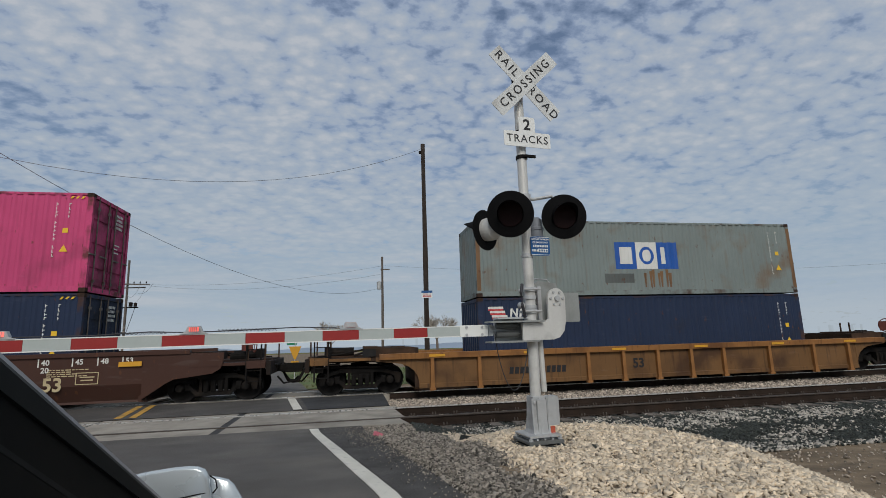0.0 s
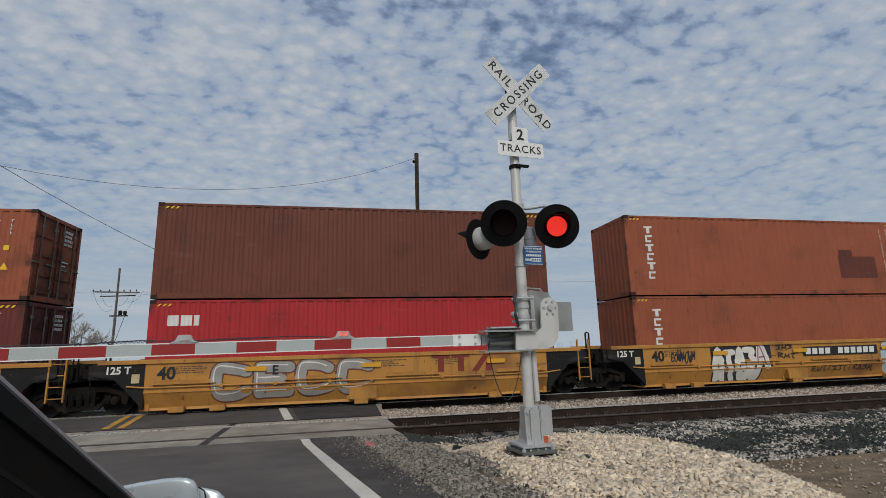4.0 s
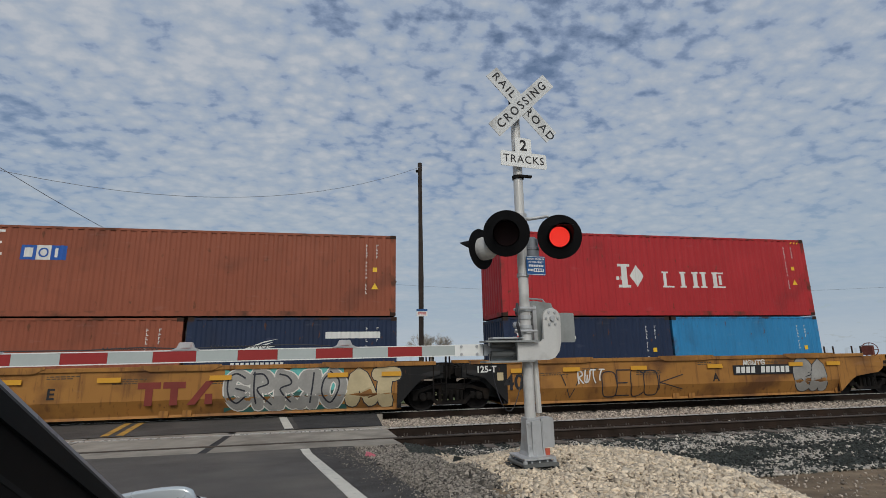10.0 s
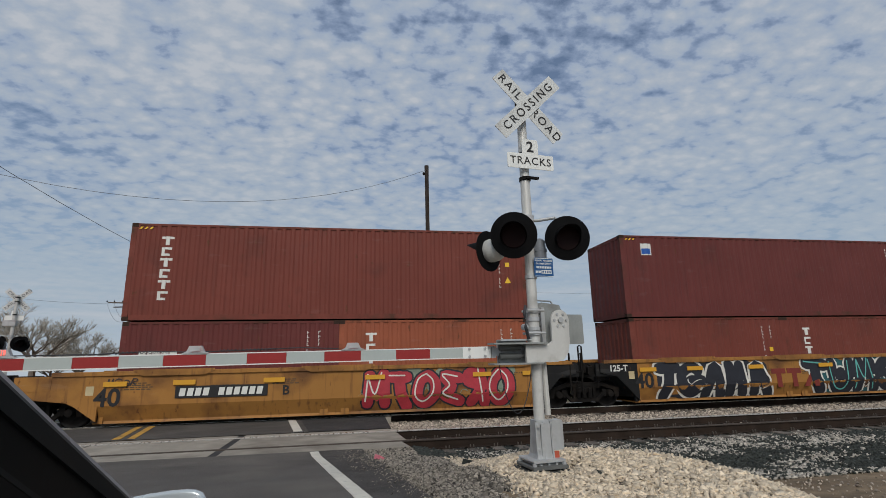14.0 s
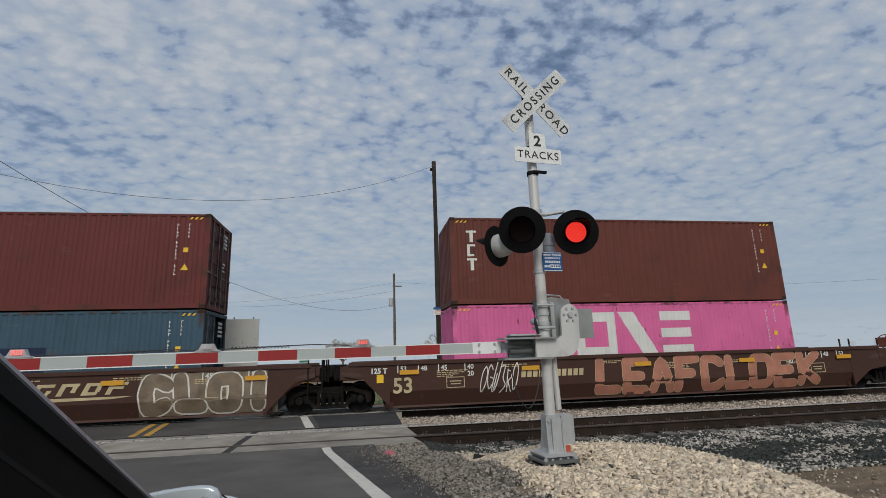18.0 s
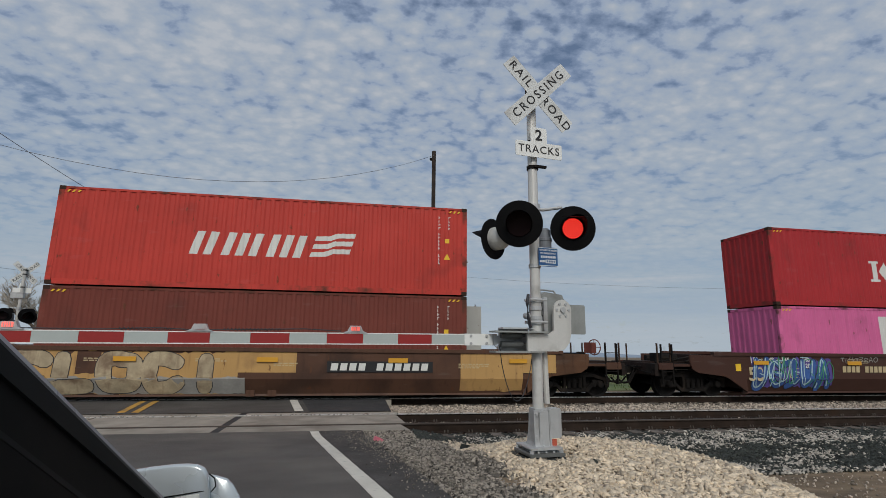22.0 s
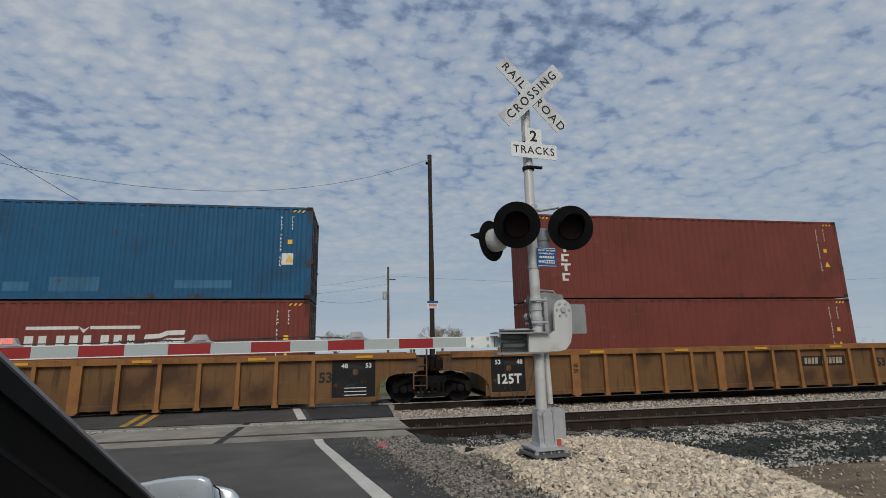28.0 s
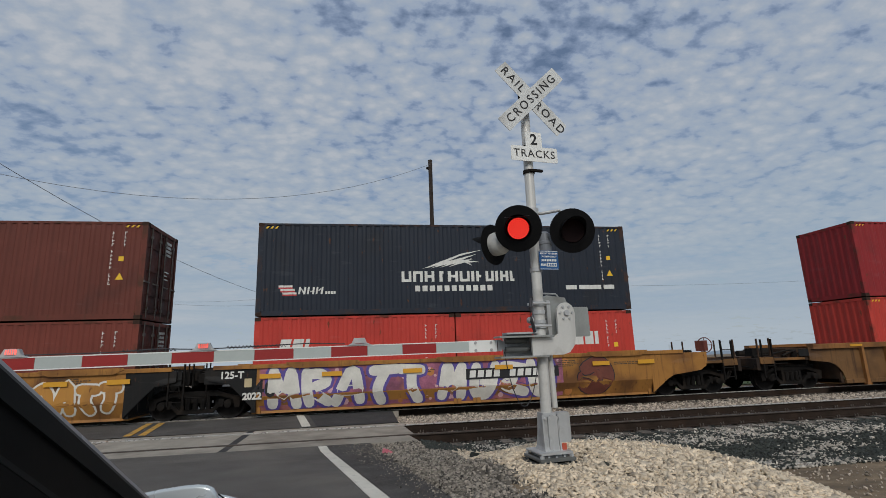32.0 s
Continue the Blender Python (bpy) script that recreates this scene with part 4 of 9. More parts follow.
    part("door_seal", lambda: Geo().box(-0.02, 0.012, -W + 0.10, -W + 0.128, 0.15, h - 0.11).box(-0.02, 0.012, W - 0.128, W - 0.10, 0.15, h - 0.11).box(-0.02, 0.006, -0.02, 0.02, 0.17, h - 0.13).box(-0.02, 0.010, -W + 0.13, W - 0.13, 0.140, 0.168).box(-0.02, 0.010, -W + 0.13, W - 0.13, h - 0.13, h - 0.104), "rubber", t, "black door seal", pose(L - 0.052, 0, 0), key=("seal", round(h, 2)))
    def door_bars():
        g = Geo()
        rng = random.Random(5)
        for i in range(4):
            y0 = 0.3
            while y0 < 0.72:
                w = rng.uniform(0.03, 0.07)
                g.box(0.0, 0.004, y0, y0 + w, h - 0.36 - 0.13 * i, h - 0.28 - 0.13 * i)
                y0 += w + 0.03
        for i in range(3):
            g.box(0.0, 0.004, 0.28, 0.28 + rng.uniform(0.2, 0.4), h - 1.3 - 0.12 * i, h - 1.26 - 0.12 * i)
        return g
    tagged(part("door_number", door_bars, "white", t, "white unreadable door marks", pose(L - 0.016, 0, 0), key=("dbars", round(h, 2))), kind="stuff")
    # number bars and labels near the door end
    def bars():
        g = Geo()
        rng = random.Random(int(L * 10))
        for xx, n, s in ((L - 0.95, 14, 0.085), (L - 0.62, 4, 0.085)):
            for i in range(n):
                if rng.random() < 0.9:
                    zz = h - 0.40 - i * 0.118 - (0.08 if i > 3 else 0.0)
                    w = rng.uniform(0.04, 0.065)
                    g.box(xx, xx + 0.018, -0.004, 0.001, zz, zz + s)
                    lift = rng.choice((0.0, 0.4, 0.75))
                    if rng.random() < 0.8:
                        g.box(xx + 0.020, xx + w, -0.004, 0.001, zz + s * lift, zz + s * (lift + 0.25))
        return g
    tagged(part("number_column", bars, "white", t, "white unreadable number marks", pose(0, -W + 0.005, 0), key=("bars",) + k), kind="stuff")
    part("hazard_label", lambda: Geo().prism([(-0.11, 0), (0.11, 0), (0, 0.2)], -0.004, 0.001), "markyellow", t, "yellow warning triangle", pose(L - 0.66, -W + 0.005, h - 1.75), key="tri")
    part("info_label", lambda: Geo().box(-0.07, 0.07, -0.004, 0.001, 0, 0.14), "markyellow" if label_style != 2 else "white", t, "small label", pose(L - 0.66, -W + 0.005, h - 1.2), key="lab")
    if h > 2.8:
        part("height_stripes", lambda: Geo().prism([(0, 0), (0.06, 0), (0.12, 0.07), (0.06, 0.07)], -0.004, 0.001).prism([(0.14, 0), (0.20, 0), (0.26, 0.07), (0.20, 0.07)], -0.004, 0.001).prism([(0.28, 0), (0.34, 0), (0.40, 0.07), (0.34, 0.07)], -0.004, 0.001),
             "markyellow", t, "yellow and black height stripes", pose(L - 0.62, -W + 0.003, h - 0.18), key="stripes")
        part("height_stripes", None, "markyellow", t, "yellow and black height stripes", pose(0.2, -W + 0.003, h - 0.18), key="stripes")
    return t


LENGTH = {}         # the length of each container, by name


def on_ribs(t, pts, lift):
    """A painted polygon of (x, z) on the near side of a container, following its ribs."""
    L = LENGTH[t.name] - 0.30
    n = max(4, round(L / 0.278))
    p = L / n
    g, seen = Geo(), {}

    def deep(x):
        f = ((x - 0.15) / p) % 1.0
        if f < 0.26:
            d = 0.0
        elif f < 0.44:
            d = 0.026 * (f - 0.26) / 0.18
        elif f < 0.82:
            d = 0.026
        else:
            d = 0.026 * (1 - f) / 0.18
        return d if 0.15 < x < L + 0.15 else 0.0

    def cut(poly, x0, keep_right):
        out = []
        for (ax, az), (bx, bz) in zip(poly, poly[1:] + poly[:1]):
            ain, bin_ = (ax >= x0) == keep_right or ax == x0, (bx >= x0) == keep_right or bx == x0
            if ain:
                out.append((ax, az))
            if ain != bin_ and ax != bx:
                out.append((x0, az + (bz - az) * (x0 - ax) / (bx - ax)))
        return out
    lo, hi = min(a for a, b in pts), max(a for a, b in pts)
    marks = [0.15 + p * (k + f) for k in range(n + 1) for f in (0.0, 0.26, 0.44, 0.82)]
    edges = [lo] + [m for m in marks if lo + 1e-4 < m < hi - 1e-4] + [hi]
    area = sum(pts[k][0] * pts[(k + 1) % len(pts)][1] - pts[(k + 1) % len(pts)][0] * pts[k][1] for k in range(len(pts)))
    poly0 = list(pts) if area > 0 else list(pts)[::-1]
    for a, b in zip(edges, edges[1:]):
        poly = cut(cut(poly0, a, True), b, False)
        if len(poly) > 2:
            mid = (a + b) / 2
            slope = (deep(b - 1e-5) - deep(a + 1e-5)) / max(1e-6, b - a)
            face = []
            for x, z in poly:
                key = (round(x, 4), round(z, 4))
                if key not in seen:
                    seen[key] = len(g.v)
                    g.v.append((x, -1.2125 - lift + deep(mid) + slope * (x - mid), z))
                if not face or face[-1] != seen[key]:
                    face.append(seen[key])
            if len(set(face)) > 2:
                g.f.append(tuple(dict.fromkeys(face)))
    return g


def plate(t, name, pts, mat, x, z, label="", depth=0.005, y=None):
    """A flat painted shape on the near side of a box."""
    if y is None:
        return part(name, on_ribs(t, [(x + a, z + b) for a, b in pts], 0.6 * depth), mat, t, label)
    return part(name, Geo().prism(pts, -depth, 0.001), mat, t, label, pose(x, y, z))


def rect(w, h, x=0.0, z=0.0, lean=0.0):
    return [(x, z), (x + w, z), (x + w + lean * h, z + h), (x + lean * h, z + h)]


def shapes(t, name, polys, mat, label, y=None, x=0.0, z=0.0, depth=0.005):
    """A painted sign: its first stroke is the part, the others are strokes of it."""
    first = None
    for k, pts in enumerate(polys):
        lift = depth + 0.0004 * (k % 3)
        g = on_ribs(t, [(x + a, z + b) for a, b in pts], 0.6 * lift) if y is None else Geo().prism(pts, -lift, 0.001)
        here = None if y is None else pose(x, y, z)
        if first is None:
            first = part(name, g, mat, t, label, here)
        else:
            part("sign_stroke", g, mat, first)
    return first


def sign_block(t, x, z, s):
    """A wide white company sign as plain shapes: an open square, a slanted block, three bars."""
    w, b, h = 1.43 * s, 0.31 * s, 1.44 * s
    shapes(t, "company_sign", [
        rect(w, b), rect(w, b, 0, h - b), rect(b, h - 2 * b, 0, b), rect(b, h - 2 * b, w - b, b),
        [(1.53 * s, h), (2.10 * s, h), (2.92 * s, 0), (2.35 * s, 0)],
        rect(1.15 * s, b, 3.06 * s, 0), rect(1.12 * s, b, 3.06 * s, 0.565 * s), rect(1.15 * s, b, 3.06 * s, h - b)],
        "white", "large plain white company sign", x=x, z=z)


def bar_row(t, name, x, z, widths, h, mat, gap=0.06, lean=0.0, label="row of plain bars where small writing stands"):
    polys = []
    for w in widths:
        polys.append(rect(w, h, x, z, lean))
        x += w + gap
    shapes(t, name, polys, mat, label)


def stacked_bars(t, x, z_top, n=6, s=0.26, mat="white"):
    polys = []
    for i in range(n):
        z = z_top - i * (s + 0.07)
        if i % 2:
            polys += [rect(0.09, s, x + 0.02, z - s), rect(0.19, 0.07, x + 0.11, z - 0.07), rect(0.14, 0.07, x + 0.11, z - s)]
        else:
            polys += [rect(0.34, 0.07, x, z - 0.07), rect(0.11, s - 0.07, x + 0.115, z - s)]
    shapes(t, "upright_sign", polys, mat, "upright column of plain white marks")


HC, STD = 2.896, 2.591
LOW = 0.28            # the floor of the wells


def bogie(parent, x, label="dusty dark iron truck with two wheelsets"):
    """A two-axle truck: bolster, side frames with springs, wheelsets."""
    b = part("truck", lambda: Geo().box(-0.28, 0.28, -1.05, 1.05, 0.48, 0.78).lathe([(0.3, 0), (0.3, 0.12)], (0, 0, 0.78), "z", 16), "iron", parent, label, pose(x, 0, 0), key="bolster")
    for s in (-1, 1):
        def side():
            g = Geo()
            # an open cast truss: top member, end pedestals, diagonals, spring box
            g.prism([(-0.66, 0.66), (-0.58, 0.80), (0.58, 0.80), (0.66, 0.66)], -0.07, 0.07)
            for q in (-1, 1):
                g.prism([(q * 0.56, 0.80), (q * 0.66, 0.655), (q * 1.02, 0.54), (q * 1.24, 0.54), (q * 1.24, 0.62), (q * 0.98, 0.66)], -0.069, 0.069)
                g.prism([(q * 1.02, 0.55), (q * 1.24, 0.55), (q * 1.20, 0.32), (q * 1.06, 0.32)], -0.068, 0.068)
                g.prism([(q * 0.62, 0.56), (q * 0.78, 0.56), (q * 0.74, 0.34), (q * 0.66, 0.34)], -0.068, 0.068)
                g.prism([(q * 0.78, 0.50), (q * 0.66, 0.50), (q * 0.36, 0.25), (q * 0.46, 0.18)], -0.067, 0.067)
                g.prism([(q * 0.30, 0.68), (q * 0.39, 0.68), (q * 0.39, 0.26), (q * 0.30, 0.26)], -0.066, 0.066)
            g.prism([(-0.47, 0.18), (0.47, 0.18), (0.40, 0.30), (-0.40, 0.30)], -0.072, 0.072)
            for xx in (-0.2, 0.0, 0.2):
                g.tube([(xx, -0.04, 0.30), (xx, -0.04, 0.60)], 0.075, 8)
            for xx in (-0.89, 0.89):
                g.lathe([(0.0, -0.16), (0.10, -0.15), (0.13, -0.05), (0.13, 0.06)], (xx, 0, 0.42), "y", 14)
            return g
        part("side_frame", side, "iron", b, at=pose(0, s * 1.0, 0) if s < 0 else pose(0, 1.0, 0, 0, 0, 180), key="sideframe")
    for a in (-0.89, 0.89):
        w = part("wheelset", lambda: Geo().tube([(0, -0.95, 0), (0, 0.95, 0)], 0.08, 10).lathe([(0.1, -0.82), (0.36, -0.80), (0.42, -0.82), (0.42, -0.70), (0.455, -0.695), (0.455, -0.67), (0.36, -0.68), (0.1, -0.72)], (0, 0, 0), "y", 28).lathe([(0.1, 0.72), (0.36, 0.68), (0.455, 0.67), (0.455, 0.695), (0.42, 0.70), (0.42, 0.82), (0.36, 0.80), (0.1, 0.82)], (0, 0, 0), "y", 28),
                 "wheel", b, at=pose(a, 0, 0.42), key="wheelset")
        SPIN.append((w, parent, x, a))
    return b


SPIN = []
YS = 1.46           # half width over the well's sides


def coupler(parent, x, way):
    def geo():
        g = Geo()
        g.box(0, 0.55, -0.09, 0.09, 0.74, 0.94)
        g.prism([(0.5, -0.16), (0.86, -0.14), (0.92, 0.0), (0.80, 0.02), (0.74, 0.16), (0.5, 0.16)], 0.70, 0.98, "z")
        g.tube([(0.1, 0.25, 0.9), (0.4, 0.28, 0.45), (0.8, 0.22, 0.38), (1.0, 0.2, 0.6)], 0.03, 6)
        g.box(0.1, 0.16, -0.7, 0.7, 0.96, 1.0)
        return g
    part("coupler", geo, "iron", parent, "knuckle coupler with air hose", pose(x, 0, 0, 0, 0, 0 if way > 0 else 180), key="coupler")


def brake_wheel(parent, x, z=1.9):
    def geo():
        g = Geo()
        path = [(0, 0.26 * math.cos(6.2832 * k / 20), 0.26 * math.sin(6.2832 * k / 20)) for k in range(21)]
        g.tube(path, 0.018, 6, False)
        for k in range(4):
            a = 1.5708 * k
            g.tube([(0, 0, 0), (0, 0.25 * math.cos(a), 0.25 * math.sin(a))], 0.012, 5)
        g.tube([(-0.2, 0, 0), (0.02, 0, 0)], 0.04, 8).box(-0.34, -0.1, -0.16, 0.16, -0.2, 0.16)
        return g
    part("brake_wheel", geo, "redrust", parent, "rust-red hand-brake wheel", pose(x, -0.55, z, 0, 0, 25), key="brakewheel")


def handrails(parent, x, y, z0, z1):
    g = lambda: Geo().tube([(-0.06, 0, z0), (-0.06, 0, z1 - 0.03), (0.0, 0, z1), (0.06, 0, z1 - 0.03), (0.06, 0, z0)], 0.028, 6)
    part("handrail", g, "iron", parent, at=pose(x, y, 0), key=("rail_u", z0, z1))


def joint_gear(c, x):
    """Valves, pipes and a step crowded over a shared truck."""
    here = pose(x, 0, 0)
    for k, box in enumerate(((-0.42, -0.12, -1.30, -1.02, 1.00, 1.36), (0.10, 0.34, -1.24, -0.92, 1.04, 1.30), (-0.3, 0.42, 0.5, 1.2, 1.0, 1.42))):
        part("valve_box", lambda: Geo().bevel_box(*box, 0.03), "iron", c, at=here, key=("jointbox", k))
    part("valve_pot", lambda: Geo().lathe([(0.0, 0), (0.11, 0.01), (0.12, 0.28), (0.06, 0.33), (0.0, 0.34)], (0.0, -1.05, 1.10), "z", 10), "iron", c, at=here, key="jointpot")
    part("step_frame", lambda: Geo().tube([(-0.36, -1.37, 1.30), (-0.36, -1.37, 0.65), (0.36, -1.37, 0.65), (0.36, -1.37, 1.30)], 0.026, 6), "iron", c, at=here, key="jointstep")
    rng = random.Random(5)
    for k in range(5):
        a, z, y = rng.uniform(-0.45, -0.1), rng.uniform(1.05, 1.42), rng.uniform(-1.25, 0.9)
        part("air_pipe", lambda: Geo().tube([(a, y, z - 0.1), (a + 0.12, y - 0.05, z + 0.05), (a + 0.45, y + 0.04, z), (a + 0.7, y, z - 0.22)], 0.028, 6), "iron", c, at=here, key=("jointpipe", k))


def ladder(parent, x, y, mat="iron"):
    def geo():
        g = Geo()
        for xx in (-0.2, 0.2):
            g.box(xx - 0.02, xx + 0.02, -0.03, 0.03, 0.45, 1.75)
        for i in range(4):
            g.tube([(-0.2, 0, 0.55 + 0.3 * i), (0.2, 0, 0.55 + 0.3 * i)], 0.014, 6)
        return g
    part("ladder", geo, mat, parent, at=pose(x, y, 0), key="ladder")


def well(kind, u0, u1, left="art", right="art", label="", numbers=None, show="40", end_paint=None, red=False, height=None, show_x=1.95):
    """One well of a car, from truck centre u0 to u1; left and right: art (a shared truck) or end (a coupler)."""
    S = u1 - u0
    c = aboard(thing("well_car", label, "rail car", group="well cars of the train"), u0, 0)
    body = {"yellow": "yellow", "brown": "brown", "ribbed": "oldyellow", "fade": "fadebrown"}[kind]
    if kind == "yellow" and not red:
        body = "dirtyyellow"
    ends = end_paint or {"yellow": "black", "brown": "brown", "ribbed": "oldyellow", "fade": "black"}[kind]
    foot = 1.75 if kind != "yellow" else 1.72
    top = height or (1.50 if kind != "ribbed" else 1.53)
    bot = 0.17
    for s in (-1, 1):
        y = s * YS

        def side():
            # one bent plate: upright above, leaning inwards below, with a foot flange
            x0, x1 = foot, S - foot
            if kind == "ribbed":
                prof = [(0.0, top - 0.10), (0.0, bot + 0.12), (-0.03, bot + 0.10), (-0.03, bot - 0.02), (0.14, bot - 0.02), (0.14, bot + 0.03), (0.03, bot + 0.03), (0.03, top - 0.10)]
            elif kind == "yellow":
                prof = [(0.0, top - 0.10), (0.0, 0.635)] + ([(-0.02, 0.625), (-0.02, 0.60)] if red else []) + [(0.0, 0.595), (0.195, bot + 0.02), (0.165, bot - 0.05), (0.31, bot - 0.05), (0.31, bot - 0.02), (0.225, bot + 0.02), (0.03, 0.60), (0.03, top - 0.10)]
            else:
                prof = [(0.0, top - 0.10), (0.0, 0.62), (0.195, bot + 0.02), (0.175, bot - 0.04), (0.31, bot - 0.04), (0.31, bot - 0.01), (0.225, bot + 0.02), (0.03, 0.62), (0.03, top - 0.10)]
            return Geo().prism(prof, x0, x1, "x")
        part("side_sill", side, body, c, at=pose(0, y, 0) if s < 0 else pose(S, y, 0, 0, 0, 180), key=("wside", kind, round(S, 2), top, red))
        part("top_chord", lambda: Geo().prism([(-0.05, top - 0.11), (-0.05, top - 0.012), (-0.038, top), (0.13, top), (0.13, top - 0.11)] if kind != "ribbed" else [(-0.12, top - 0.17), (-0.135, top - 0.012), (-0.12, top), (0.13, top), (0.13, top - 0.11), (0.03, top - 0.12), (0.0, top - 0.17)], 0.55, S - 0.55, "x"), "chordorange" if kind == "ribbed" else body, c, at=pose(0, y, 0) if s < 0 else pose(S, y, 0, 0, 0, 180), key=("chord", kind, round(S, 2), top))
        # end plates sloping up over the trucks
        for e in (0, 1):
            def endplate():
                g = Geo()
                if kind == "ribbed":
                    arch = [(foot - 0.75 + 0.0, 0.92)] + [(foot - 0.75 + 0.75 * math.sin(a), 0.30 + 0.62 * math.cos(a)) for a in (0.3, 0.6, 0.9, 1.2, 1.5)]
                    g.prism([(0.45, top - 0.1), (0.45, 0.98)] + arch + [(foot + 0.01, bot), (foot + 0.01, top - 0.1)], -0.012, 0.03)
                elif (left, right)[e] == "end":
                    g.prism([(-0.34, top - 0.1), (-0.34, 1.16), (-0.27, 0.95), (-0.05, 0.82), (0.95, 0.70), (1.15, 0.60), (foot + 0.005, bot + 0.02), (foot + 0.005, top - 0.1)], -0.008, 0.05)
                    g.box(-0.30, 0.55, -0.02, -0.008, 1.02, top - 0.14)
                else:
                    g.prism([(0.42, top - 0.1), (0.42, 1.10), (0.98, 0.98), (1.30, 0.66), (foot + 0.005, bot + 0.02), (foot + 0.005, top - 0.1)], -0.008, 0.05)
                return g
            m = pose(0, y, 0) if (s < 0 and e == 0) else pose(S, y, 0, 0, 0, 180) if (s > 0 and e == 1) else pose(0 if e == 0 else S, y, 0) @ Matrix.Diagonal((-1 if e else 1, -1 if s > 0 else 1, 1, 1))
            part("end_plate", endplate, body if kind == "yellow" and (left, right)[e] == "end" else "rustend" if kind == "fade" and (left, right)[e] == "end" else ends, c, at=m, key=("wend", kind, top, (left, right)[e]))
        # reflector strips along the near side
        if s < 0:
            n = 5 if kind != "ribbed" else 6
            spots = [foot + 0.3 + (S - 2 * foot - 0.9) * i / (n - 1) for i in range(n)]
            if kind == "yellow":
                spots = [S * f for f in ((0.285, 0.50, 0.755) if red else (0.115, 0.225, 0.375, 0.555, 0.76, 0.86))]
            for x in spots:
                part("reflector", lambda: Geo().box(0, 0.58, -0.008, 0.004, 0, 0.13), "reflect", c, "yellow reflective strip", pose(x, y - 0.055, top - 0.40 if kind != "ribbed" else top - 0.11 - 0.01) if kind != "ribbed" else pose(x, y - 0.138, top - 0.125) @ Matrix.Diagonal((0.85, 1, 0.55, 1)), key="reflector")
        if kind == "ribbed":
            xs = [S / 2 + 1.035 * k for k in range(-7, 8)] if top > 1.3 else [S / 2 + q * d for d in (1.245, 2.49, 4.3, 6.12, 7.6) for q in (-1, 1)] + [S / 2]
            xs = [x for x in xs if top < 1.3 or not (left == "art" and x < 3.0 or right == "art" and x > S - 3.0)]
            for x in xs:
                part("side_post", lambda: Geo().prism([(-0.06, bot - 0.05), (0.06, bot - 0.05), (0.05, top - 0.16), (-0.05, top - 0.16)], -0.115, 0.0).box(-0.09, 0.09, -0.125, 0.0, bot - 0.09, bot - 0.02), "chordorange", c, at=pose(x, y, 0) if s < 0 else pose(x, y, 0, 0, 0, 180), key=("sidepost", top))
        elif kind == "yellow":
            if red and s < 0:
                for fx in (0.17, 0.235, 0.77, 0.835):
                    part("red_reflector", lambda: Geo().bevel_box(-0.14, 0.14, -0.012, 0.0, -0.05, 0.05, 0.01), "redpatch", c, "red reflector block", pose(S * fx, y - 0.05 + 0.055, bot - 0.06), key="redref")
            if not red:
                for fx in (0.16, 0.44, 0.75):
                    part("chord_plate", lambda: Geo().prism([(0.0, 0.17), (2.1, 0.17), (2.1, 0.12), (1.85, 0.0), (0.25, 0.0), (0.0, 0.12)], -0.018, 0.0), body, c, at=(pose(S * fx, y - 0.051, top - 0.135) if s < 0 else pose(S * fx + 2.1, y + 0.051, top - 0.135, 0, 0, 180)), key="chordplate")
            if red:
                turned = lambda x, z: pose(x, y, z) if s < 0 else pose(S - x, y, z, 0, 0, 180)
                for fx in (0.128, 0.356, 0.548, 0.775):
                    part("ledge", lambda: Geo().box(0, 1.62, -0.075, 0.0, -0.022, 0.0).prism([(0.0, 0.0), (0.05, 0.085), (1.57, 0.085), (1.62, 0.0)], -0.012, 0.0), body, c, at=turned(S * fx, 0.84), key="ledge")
                part("air_pipe", lambda: Geo().tube([(1.3, -0.035, 0.80), (foot + 0.1, -0.035, 0.745), (S - foot - 0.1, -0.035, 0.745), (S - 1.3, -0.035, 0.80)], 0.024, 6), body, c, "air pipe along the side", turned(0, 0), key=("airpipe", round(S, 2)))
                for fx in (0.245, 0.34, 0.44, 0.52, 0.66, 0.745):
                    part("pipe_clamp", lambda: Geo().bevel_box(-0.045, 0.045, -0.07, 0.0, -0.05, 0.05, 0.01), body, c, at=turned(S * fx, 0.745), key="pipeclamp")
                part("jacking_bracket", lambda: Geo().bevel_box(-0.4, 0.4, -0.06, 0.12, 0.06, 0.40, 0.03), body, c, "raised side bracket", turned(S * 0.503, 0.14), key="jackb")
            for fx in (0.17, 0.24, 0.5, 0.77, 0.84) if red else ():
                part("side_bracket", lambda: Geo().bevel_box(-0.2, 0.2, -0.05, 0.12, bot - 0.1, bot + 0.05, 0.02), body, c, at=pose(S * fx, y, 0) if s < 0 else pose(S * fx, y, 0, 0, 0, 180), key="sbracket")
    # cross members, end decks
    for x in (foot, S / 2 - 0.3, S / 2 + 0.3, S - foot):
        part("cross_member", lambda: Geo().bevel_box(-0.12, 0.12, -YS + 0.14, YS - 0.14, bot - 0.05, bot + 0.13, 0.01), body, c, at=pose(x, 0, 0), key="crossm")
    for e, x, d in ((left, 0, 1), (right, S, -1)):
        reach = -0.28 if e == "art" else -1.95

        paint_here = ("rustgear" if kind in ("yellow", "ribbed") else "browngear") if e == "end" else ends
        here = pose(x, 0, 0, 0, 0, 0 if d > 0 else 180)
        part("deck_beam", lambda: Geo().box(reach + 0.36, foot, -0.62, 0.62, 0.94, 1.16), paint_here, c, at=here, key=("dbeam", e, kind))
        part("bulkhead", lambda: Geo().box(foot - 0.12, foot, -YS + 0.06, YS - 0.06, bot, 1.36), paint_here, c, at=here, key=("dbulk", kind))
